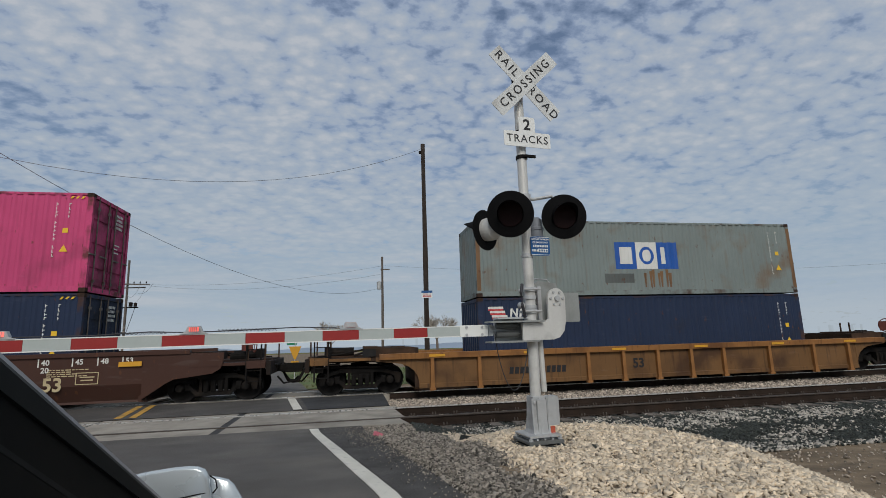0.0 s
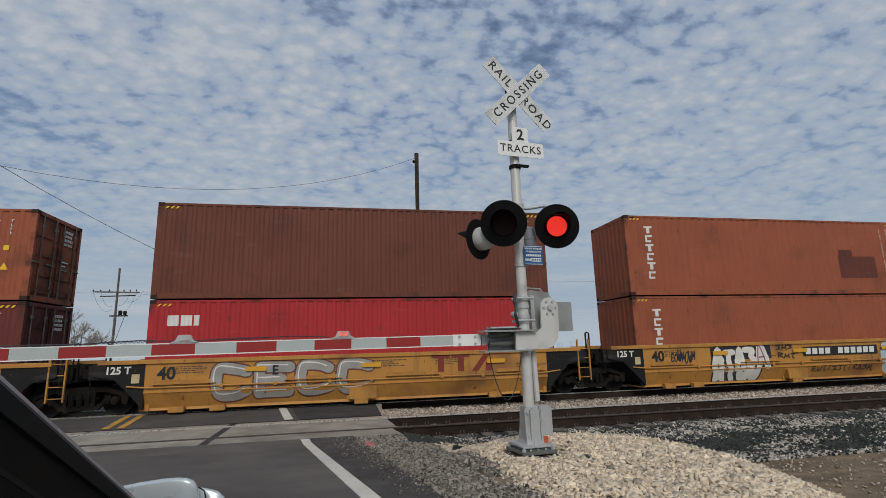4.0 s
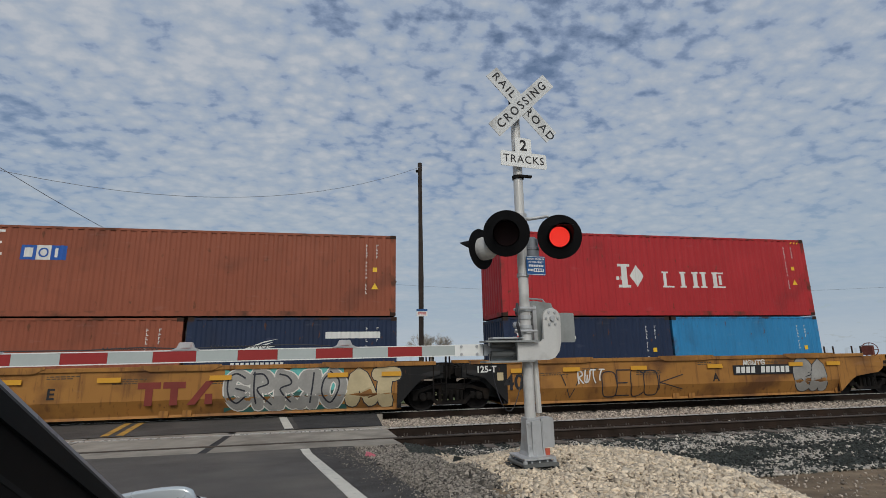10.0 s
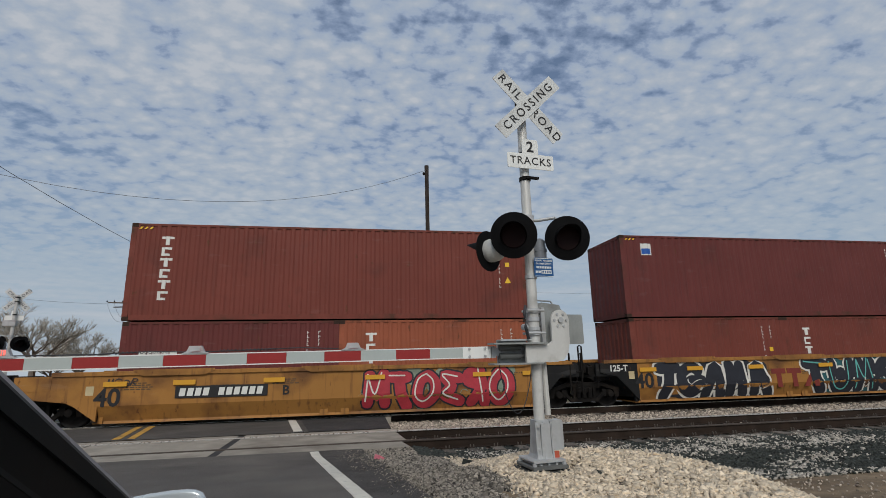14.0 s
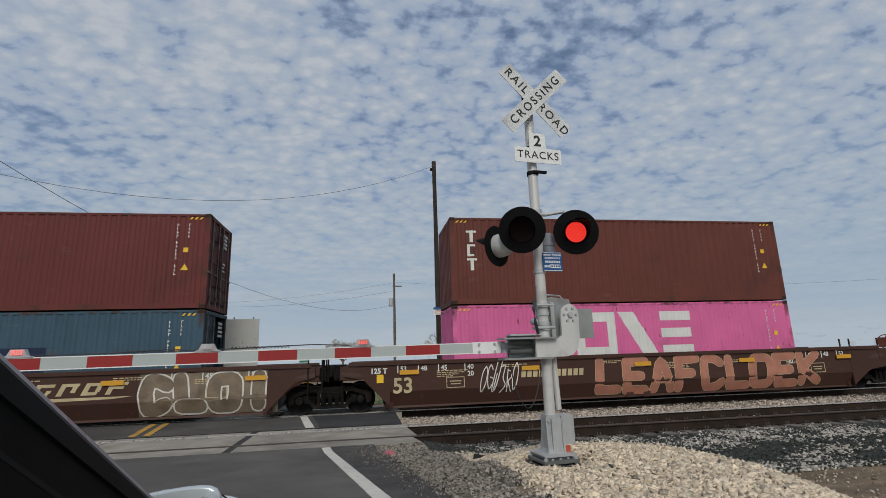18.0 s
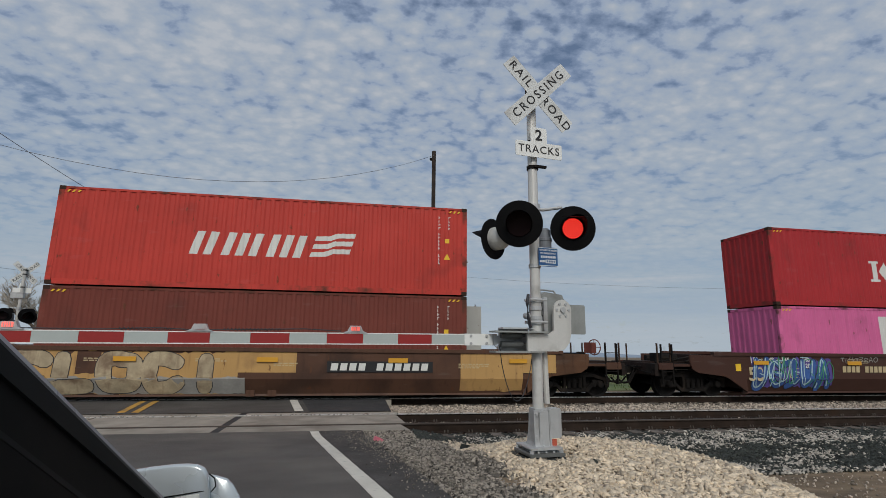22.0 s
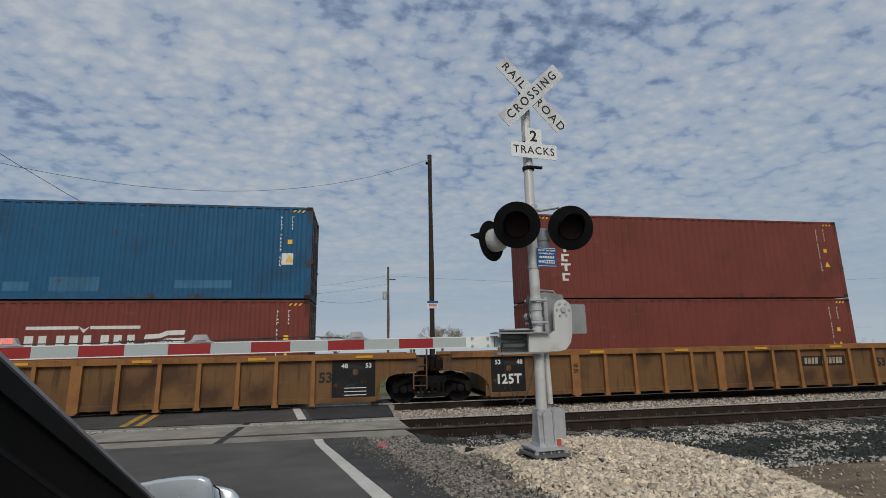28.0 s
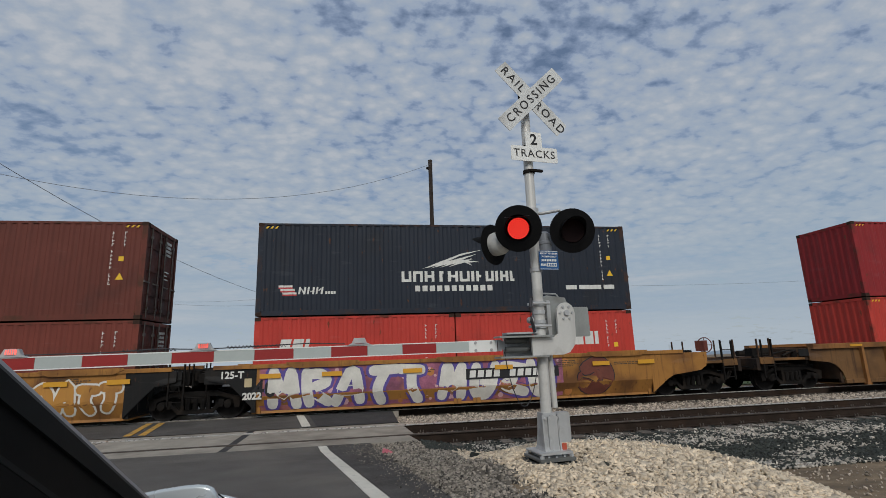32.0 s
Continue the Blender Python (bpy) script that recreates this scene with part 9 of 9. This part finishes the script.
def bare_tree(x, y, h, spread, seed, label):
    """A leafless tree: trunk, limbs and many fine twigs."""
    rng = random.Random(seed)
    t = thing("bare_tree", label, "tree", pose(x, y, -0.5))
    limbs, twigs = Geo(), Geo()
    trunk = Geo().tube([(0, 0, -2.6), (0.05, 0, h * 0.18), (0.0, 0.05, h * 0.35)], 0.035 * h, 9, True, 0.022 * h)

    def grow(p, d, length, r, level):
        q = p + d * length
        mid = p + d * length * 0.5 + Vector((rng.uniform(-1, 1), rng.uniform(-1, 1), rng.uniform(-0.3, 0.5))) * length * 0.10
        (limbs if level < 3 else twigs).tube([p, mid, q], max(r, 0.013), 5 if level < 3 else 3, False, max(r * 0.6, 0.009))
        if level >= 5:
            return
        for k in range(4):
            axis = Vector((rng.uniform(-1, 1), rng.uniform(-1, 1), rng.uniform(-0.25, 0.75)))
            nd = (d * 0.75 + axis * 0.75 * spread).normalized()
            grow(p.lerp(q, rng.uniform(0.55, 1.0)), nd, length * rng.uniform(0.55, 0.78), r * 0.58, level + 1)
    for k in range(6):
        a = 6.2832 * k / 6 + rng.uniform(-0.4, 0.4)
        d = Vector((math.cos(a) * spread, math.sin(a) * spread, 0.8)).normalized()
        grow(Vector((0, 0, h * rng.uniform(0.2, 0.35))), d, h * 0.26, 0.014 * h, 1)
    part("trunk", trunk, "bark", t)
    part("limbs", limbs, "bark", t)
    part("crown", twigs, "twig", t, "fine bare twigs")


b = at(9.6, 0, 70)
bare_tree(b[0], b[1], 6.6, 0.9, 3, "bare grey-brown tree beyond the tracks")
b = at(-25.9, 0, 48)
bare_tree(b[0], b[1], 6.0, 1.0, 21, "bare spreading tree beyond the tracks")
b = at(-29.2, 0, 46)
bare_tree(b[0], b[1], 7.5, 0.85, 5, "bare spreading tree beyond the tracks")
b = at(-27.4, 0, 52)
bare_tree(b[0], b[1], 4.8, 1.0, 8, "bare spreading tree beyond the tracks")
b = at(-2.4, 0, 84)
bare_tree(b[0], b[1], 6.2, 1.0, 31, "bare spreading tree far beyond the road")
b = at(16, 0, 120)
bare_tree(b[0], b[1], 5.0, 0.9, 9, "bare grey tree far beyond the tracks")


def road_sign():
    t = thing("road_sign", "small yellow warning sign on a grey post beside the road", "road sign", pose(-2.8, 25.8, -0.5, 0, 0, 6) @ Matrix.Diagonal((0.72, 1, 0.97, 1)))
    part("post", Geo().box(-0.03, 0.03, -0.02, 0.02, 0, 2.2), "galv", t, "grey steel post")
    part("warning_plate", Geo().prism([(-0.42, 1.95), (0.42, 1.95), (0.05, 1.3), (-0.05, 1.3)], -0.035, -0.025), "reflect", t, "yellow triangular plate")
    part("lower_plate", Geo().bevel_box(-0.26, 0.26, -0.035, -0.025, 0.85, 1.22, 0.03), "reflect", t, "yellow plate below")
    for k in range(2):
        part("plate_line", lambda: Geo().box(-0.18, 0.18, -0.004, 0.0, -0.02, 0.02), "inkblack", t, at=pose(0, -0.036, 1.08 - 0.1 * k), key="psl")
    part("street_plate", Geo().box(-0.55, 0.1, 0.03, 0.04, 2.02, 2.2), "signgreen", t, "green street name plate without a name")


road_sign()


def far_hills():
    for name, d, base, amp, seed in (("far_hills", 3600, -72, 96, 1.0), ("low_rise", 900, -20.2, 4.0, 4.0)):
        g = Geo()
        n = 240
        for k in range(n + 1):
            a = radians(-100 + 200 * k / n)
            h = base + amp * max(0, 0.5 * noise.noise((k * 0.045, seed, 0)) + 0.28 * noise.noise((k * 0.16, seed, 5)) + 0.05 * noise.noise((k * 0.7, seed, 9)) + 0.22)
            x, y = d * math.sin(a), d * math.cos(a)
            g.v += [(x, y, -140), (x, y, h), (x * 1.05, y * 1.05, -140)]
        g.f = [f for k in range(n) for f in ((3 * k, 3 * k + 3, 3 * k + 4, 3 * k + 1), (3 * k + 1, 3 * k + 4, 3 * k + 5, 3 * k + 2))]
        # the far ridge carries its haze in the base colour
        tagged(solo(name, g, "hill" if d > 1000 else "grass", smooth=True), "hills on the horizon with distance haze painted into their blue" if d > 1000 else "low dry scrub in the distance", "hills", kind="structure")


far_hills()


def verge():
    g = Geo()
    n = 60
    for k in range(n + 1):
        x = -12 + 92 * k / n
        near = 23.5 + 1.2 * noise.noise((x * 0.2, 0, 3)) + 0.4 * noise.noise((x, 1, 3))
        far = 44 + 4 * noise.noise((x * 0.1, 5, 3))
        for j in range(7):
            y = near + (far - near) * j / 6
            g.v.append((x, y, ground_z(x, y) + 0.03 + 0.06 * noise.noise((x * 2, y * 2, 0))))
    g.f = [(k * 7 + j, k * 7 + 7 + j, k * 7 + 8 + j, k * 7 + 1 + j) for k in range(n) for j in range(6)]
    tagged(solo("grass_verge", g, "greengrass", smooth=True), "short green and straw grass beyond the tracks", "grass", kind="structure")
    rng = random.Random(12)
    h = Geo()
    for i in range(2600):
        x, y = rng.uniform(-4, 30), rng.uniform(23.5, 40)
        if x < line_x(y) + 1.0:
            continue
        z, s = ground_z(x, y), rng.uniform(0.08, 0.25)
        for q in range(3):
            a, w = rng.uniform(0, 6.28), 0.02
            h.add([(x - w * math.cos(a), y - w * math.sin(a), z), (x + w * math.cos(a), y + w * math.sin(a), z), (x + rng.uniform(-0.08, 0.08), y + rng.uniform(-0.08, 0.08), z + s)], [(0, 1, 2)])
    tagged(solo("grass_tufts", h, "greengrass"), "loose tufts of green and straw grass", "grass", kind="stuff")


verge()

def waiting_car(x, y, paint_name, label, tall):
    """A car far off, facing the crossing: body, cabin, windows, lamps and wheels."""
    c = thing("waiting_car", label, "car", pose(x, y, -0.3 - FALL * (y - 28) + 0.02, 0, 0, 10))
    h = tall
    part("body", Geo().prism([(-2.2, 0.35), (-2.25, 0.62), (-2.1, 0.85), (-0.95, 0.98), (2.1, 1.0), (2.2, 0.7), (2.15, 0.35)], -0.88, 0.88, "x"), paint_name, c)
    part("cabin", Geo().prism([(-1.0, 0.97), (-0.35, h - 0.06), (-0.2, h), (1.5, h), (2.0, 0.99)], -0.76, 0.76, "x"), paint_name, c)
    part("windscreen", Geo().add([(-0.7, -1.0, 1.0), (0.7, -1.0, 1.0), (0.64, -0.40, h - 0.07), (-0.64, -0.40, h - 0.07)], [(0, 1, 2, 3)]), "carglass", c, "dark windscreen", pose(0, -0.012, 0.006))
    for sx in (-1, 1):
        part("side_window", Geo().prism([(-0.75, 1.02), (-0.3, h - 0.1), (1.35, h - 0.1), (1.7, 1.02)], sx * 0.762, sx * 0.768, "x"), "carglass", c, "dark side windows")
        part("headlamp", Geo().bevel_box(-0.2, 0.2, -0.02, 0.02, -0.07, 0.07, 0.03), "mirrorlens", c, "clear headlamp", pose(sx * 0.62, -2.22, 0.70))
    part("grille", Geo().bevel_box(-0.35, 0.35, -0.02, 0.02, -0.09, 0.09, 0.02), "carblack", c, "black grille", pose(0, -2.235, 0.62))
    for wx in (-0.80, 0.80):
        for wy in (-1.35, 1.35):
            part("wheel", lambda: Geo().lathe([(0.0, -0.1), (0.31, -0.10), (0.335, -0.07), (0.335, 0.07), (0.31, 0.10), (0.0, 0.1)], (0, 0, 0), "x", 20), "rubber", c, "black tyre", pose(wx, wy, 0.335), key="farwheel")


for y, tone, text, tall in ((52.0, "offwhite", "white car waiting far down the road beyond the tracks", 1.48), (62.0, "blue", "blue pickup waiting far down the road beyond the tracks", 1.72), (71.0, "carpaint", "silver car waiting far down the road beyond the tracks", 1.5)):
    waiting_car(line_x(y) - 6.1, y, tone, text, tall)

# ---- the car from which the phone looks out ----


def own_car():
    car = thing("parked_car", "silver car with black window trim, stopped before the gate", "car", pose(0, 0, 0))
    A, B = Vector((-0.311, 0.512, 1.671)), Vector((-0.260, 0.832, 1.440))
    d = (B - A)
    top, low = A - d * 1.5, B + d * 0.9
    down = Vector((0, d.z, -d.y)).normalized()
    if down.z > 0:
        down = -down

    def bar(w0, w1, x0, x1, w2=None):
        g = Geo()
        pts = []
        for s in (0, 1):
            p = (top, low)[s]
            for w in (w0, w1 if s == 0 or w2 is None else w2):
                for x in (x0, x1):
                    pts.append(tuple(p + down * w + Vector((x, 0, 0))))
        g.add(pts, [(0, 1, 3, 2), (4, 6, 7, 5), (0, 4, 5, 1), (2, 3, 7, 6), (0, 2, 6, 4), (1, 5, 7, 3)])
        return g
    # pillar in three strips, each darker than the one above it
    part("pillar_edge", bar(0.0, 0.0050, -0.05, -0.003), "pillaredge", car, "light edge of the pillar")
    part("pillar_bevel", bar(0.0050, 0.0085, -0.05, -0.0012), "pillarbevel", car, "grey strip below the light edge of the pillar")
    part("a_pillar", bar(0.0085, 0.040, -0.05, 0.0, 0.014), "carpillar", car, "dark grey painted windscreen pillar")
    part("window_trim", bar(0.0125, 0.12, -0.06, -0.004), "carblack", car, "black window trim")
    part("window_trim", bar(0.125, 0.20, -0.06, -0.012), "carblack", car, "black rubber window channel")
    part("seal_strip", bar(0.062, 0.067, -0.05, -0.0035), "carpillar", car, "grey window seal strip")
    part("quarter_glass", bar(0.20, 0.75, -0.06, -0.03), "carglass", car, "dark quarter window and door")
    part("windscreen", Geo().add([tuple(top + Vector((-0.05, 0, 0))), tuple(low + Vector((-0.05, 0, 0))), tuple(low + Vector((-1.35, 0.12, 0))), tuple(top + Vector((-1.25, 0.1, 0.02)))], [(0, 1, 2, 3)]), "carglass", car, "dark windscreen")
    part("bonnet", Geo().prism([(0.955, 0.95), (1.05, 1.24), (1.7, 1.18), (2.25, 1.04), (2.40, 0.9), (2.42, 0.70), (0.955, 0.70)], -1.98, -0.46, "x"), "carpaint", car, "silver bonnet and wings")
    part("body", Geo().prism([(-2.30, 0.72), (-2.34, 1.0), (-2.25, 1.30), (-2.05, 1.38), (0.50, 1.30), (0.94, 1.24), (0.94, 0.66), (-2.2, 0.66)], -1.98, -0.46, "x"), "carpaint", car, "silver car body")
    part("roof", Geo().prism([(0.02, 1.985), (-0.4, 2.02), (-1.2, 2.01), (-1.75, 1.95), (-1.75, 1.90), (0.02, 1.945)], -1.88, -0.46, "x"), "carpaint", car, "silver roof")
    for x in (-0.52, -1.90):
        part("rear_pillar", Geo().prism([(-1.60, 1.91), (-1.76, 1.91), (-2.18, 1.37), (-1.85, 1.37)], x, x + 0.05, "x"), "carpaint", car)
        part("middle_pillar", Geo().prism([(-0.62, 1.96), (-0.72, 1.96), (-0.66, 1.36), (-0.54, 1.36)], x, x + 0.05, "x"), "carblack", car)
    part("rear_window", Geo().prism([(-1.77, 1.90), (-1.80, 1.90), (-2.20, 1.39), (-2.17, 1.39)], -1.84, -0.53, "x"), "carglass", car, "dark rear window")
    part("far_side_window", Geo().prism([(0.35, 1.36), (0.02, 1.94), (-1.6, 1.94), (-1.85, 1.38)], -1.91, -1.905, "x"), "carglass", car, "dark side window")
    for y in (-1.45, 1.62):
        for x, s in ((-0.50, 1), (-1.94, -1)):
            w = part("wheel", lambda: Geo().lathe([(0.20, -0.10), (0.31, -0.10), (0.335, -0.07), (0.335, 0.07), (0.31, 0.10), (0.20, 0.10)], (0, 0, 0), "x", 28), "rubber", car, "black tyre", pose(x, y, road_z(y) + 0.34), key="carwheel")
            part("rim", lambda: Geo().lathe([(0.0, 0.05), (0.06, 0.06), (0.18, 0.03), (0.205, 0.09), (0.205, -0.09), (0.0, -0.09)], (0, 0, 0), "x", 20), "silver", w, "silver rim", pose(0, 0, 0, 0, 0, 0 if s > 0 else 180), key="carrim")
    part("door", Geo().box(-0.455, -0.42, -0.72, 0.85, 0.72, 1.20), "carpaint", car, "silver front door")
    # the mirror: a rounded shell, its outer edge, the seam and the pale lens below
    hold = pose(*EYE, 0, 0, MIRROR[0]) @ pose(0, 0, 0, 90 + MIRROR[1], 0, 0) @ pose(0, 0, 0, 0, 0, MIRROR[2]) @ pose(0, 0, -0.9)
    mm = thing_part(car, "wing_mirror", hold)

    def shell(pts, depth, d0=0.0, c=(0.0, 0.0)):
        g = Geo()
        n = len(pts)
        rings = ((0.90, d0 + 0.006), (0.97, d0 + 0.002), (1.0, d0 - 0.008), (1.0, d0 - depth + 0.03), (0.94, d0 - depth + 0.008), (0.8, d0 - depth))
        for k, z in rings:
            q = (0.9 - z) / 0.9
            g.v += [((c[0] + (x - c[0]) * k) * q, (c[1] + (y - c[1]) * k) * q, z) for x, y in pts]
        for s in range(len(rings) - 1):
            g.f += [(s * n + i, s * n + (i + 1) % n, (s + 1) * n + (i + 1) % n, (s + 1) * n + i)[::-1] for i in range(n)]
        g.f += [tuple(range(n)), tuple(range((len(rings) - 1) * n, len(rings) * n))[::-1]]
        return g
    main = [(-0.60, -0.52), (-0.60, -0.402), (-0.555, -0.392), (-0.52, -0.3865), (-0.48, -0.382), (-0.455, -0.381), (-0.437, -0.3825), (-0.425, -0.388), (-0.419, -0.400), (-0.416, -0.43), (-0.414, -0.52)]
    part("housing", shell(main, 0.12, 0.0, (-0.5, -0.45)), "carpaint", mm, "silver mirror housing", smooth=True)
    edge = [(-0.43, -0.52), (-0.43, -0.398), (-0.405, -0.402), (-0.384, -0.408), (-0.374, -0.418), (-0.362, -0.44), (-0.35, -0.47), (-0.345, -0.52)]
    part("outer_edge", shell(edge, 0.09, -0.02, (-0.40, -0.46)), "carpaint", mm, "outer edge of the housing", smooth=True)
    part("seam", Geo().tube([(-0.53, -0.447, 0.008), (-0.50, -0.4395, 0.008), (-0.46, -0.4335, 0.008), (-0.424, -0.4285, 0.005)], 0.0012, 6), "carblack", mm, "dark seam of the housing")
    part("lens_cover", Geo().prism([(-0.52, -0.449), (-0.46, -0.4365), (-0.432, -0.4325), (-0.428, -0.50), (-0.52, -0.50)], 0.0065, 0.0085, "z"), "platewhite", mm, "pale lens below the seam")
    part("corner_trim", Geo().tube([(-0.418, -0.400, 0.0), (-0.410, -0.41, -0.005), (-0.408, -0.425, -0.005), (-0.414, -0.4325, 0.0)], 0.0013, 6), "carblack", mm, "dark corner seam")


MIRROR = (-9.27, 10.3, 0.63)        # degrees: yaw, pitch and roll of the mirror's own frame


def thing_part(parent, name, m):
    ob = part(name, Geo().box(-0.47, -0.45, -0.47, -0.45, -0.09, -0.03), "carblack", parent, "silver wing mirror", m)
    return ob


M["carpillar"] = material("dark_grey_car_paint", (0.009, 0.0105, 0.0105), 0.6, 0.0, 0.2, 3.0, 40.0, spec=0.15)
M["pillarbevel"] = material("mid_grey_pillar_strip", (0.06, 0.064, 0.066), 0.5, 0.0, 0.2, 3.0, 40.0, spec=0.3)
own_car()
def scrap(x, y, s, mat, label, category, seed):
    rng = random.Random(seed)
    g = Geo()
    for k in range(5):
        a, r = rng.uniform(0, 6.28), rng.uniform(0.2, 0.6) * s
        w, d, h = (rng.uniform(0.3, 0.6) * s for _ in range(3))
        cx, cy = r * math.cos(a), r * math.sin(a)
        g.prism([(cx - w, -0.02), (cx + w * 0.8, -0.015), (cx + w * rng.uniform(0.2, 0.9), h * 0.7), (cx - w * rng.uniform(0.1, 0.7), h)], cy - d, cy + d)
    solo("scrap" if mat == "scrap" else "dark_stone", g, mat, label, category, pose(x, y, ground_z(x, y) + 0.03, 0, 0, 30))


scrap(0.45, 9.0, 0.11, "scrap", "small crumpled pink scrap lying on the gravel", "litter", 4)
scrap(2.62, 5.35, 0.05, "darkstone", "small dark stone lying on the pale gravel", "stone", 6)
scrap(1.72, 7.6, 0.12, "darkstone", "dark broken stone at the heap's foot", "stone", 8)
make_gravel()
make_ties()


# ---- what moves ----


def motions():
    for ob, u, z in TRAIN:
        walk(ob, [(t, pose(u + s, FAR_Y, z)) for t, s in RUN])
    # the lamps flash in turn: each added shutter swings up under its visor and down again
    period, start = 1.1885, 0.05
    dim = ((-1.0, 0.03), (5.85, 6.75), (11.3, 12.2), (13.8, 14.7), (16.2, 17.8), (18.3, 18.7), (20.75, 21.2), (27.2, 28.2), (29.85, 30.2))
    for sh, phase, far in BLINK:
        up, down = pose(0, -0.023, 0.156, -84, 0, 0), pose(0, -0.023, 0.156, 0, 0, 0)
        lit = lambda t: ((t - start) / period - phase) % 1.0 < (0.44 if far else 0.5) and (far or not any(a < t < b for a, b in dim))
        rows = [(0.0, up if lit(0.0) else down)]
        for k in range(2, 956):
            t = k / 30.0
            if lit(t) != lit(t + 1 / 30):
                rows += [(t, up if lit(t) else down), (t + 2 / 30, down if lit(t) else up)]
        rows.append((32.0, up if lit(31.99) else down))
        walk(sh, rows)
    dark = ((6.6, 10.8), (11.6, 15.6), (18.6, 19.2), (27.2, 28.3))
    for sh, phase in ARM_BLINK:
        up, down = pose(0, -0.045, 0.094, -80, 0, 0), pose(0, -0.045, 0.094, 0, 0, 0)
        lit = lambda t: ((t - start) / period - phase) % 1.0 < 0.5 and not any(a < t < b for a, b in dark)
        rows = [(0.0, up if lit(0.0) else down)]
        for k in range(2, 956):
            t = k / 30.0
            if lit(t) != lit(t + 1 / 30):
                rows += [(t, up if lit(t) else down), (t + 2 / 30, down if lit(t) else up)]
        rows.append((32.0, up if lit(31.99) else down))
        walk(sh, rows)
    # the wheels roll while they are before the crossing
    times, runs = [t for t, s in RUN], [s for t, s in RUN]
    for w, car, x, a in SPIN:
        u = next(q for ob, q, z in TRAIN if ob is car) + x + a
        inside = [k for k in range(0, 961) if -19 < u + float(np.interp(k / 30, times, runs)) < 24]
        turn = lambda k: pose(a, 0, 0.42, 0, math.degrees(float(np.interp(k / 30, times, runs)) / 0.42) % 360, 0)
        if not inside:
            continue
        rows = [(k / 30, turn(k)) for k in inside]
        if inside[0] > 0:
            rows.insert(0, (0.0, rows[0][1]))
        if inside[-1] < 960:
            rows.append((32.0, rows[-1][1]))
        walk(w, rows)


motions()
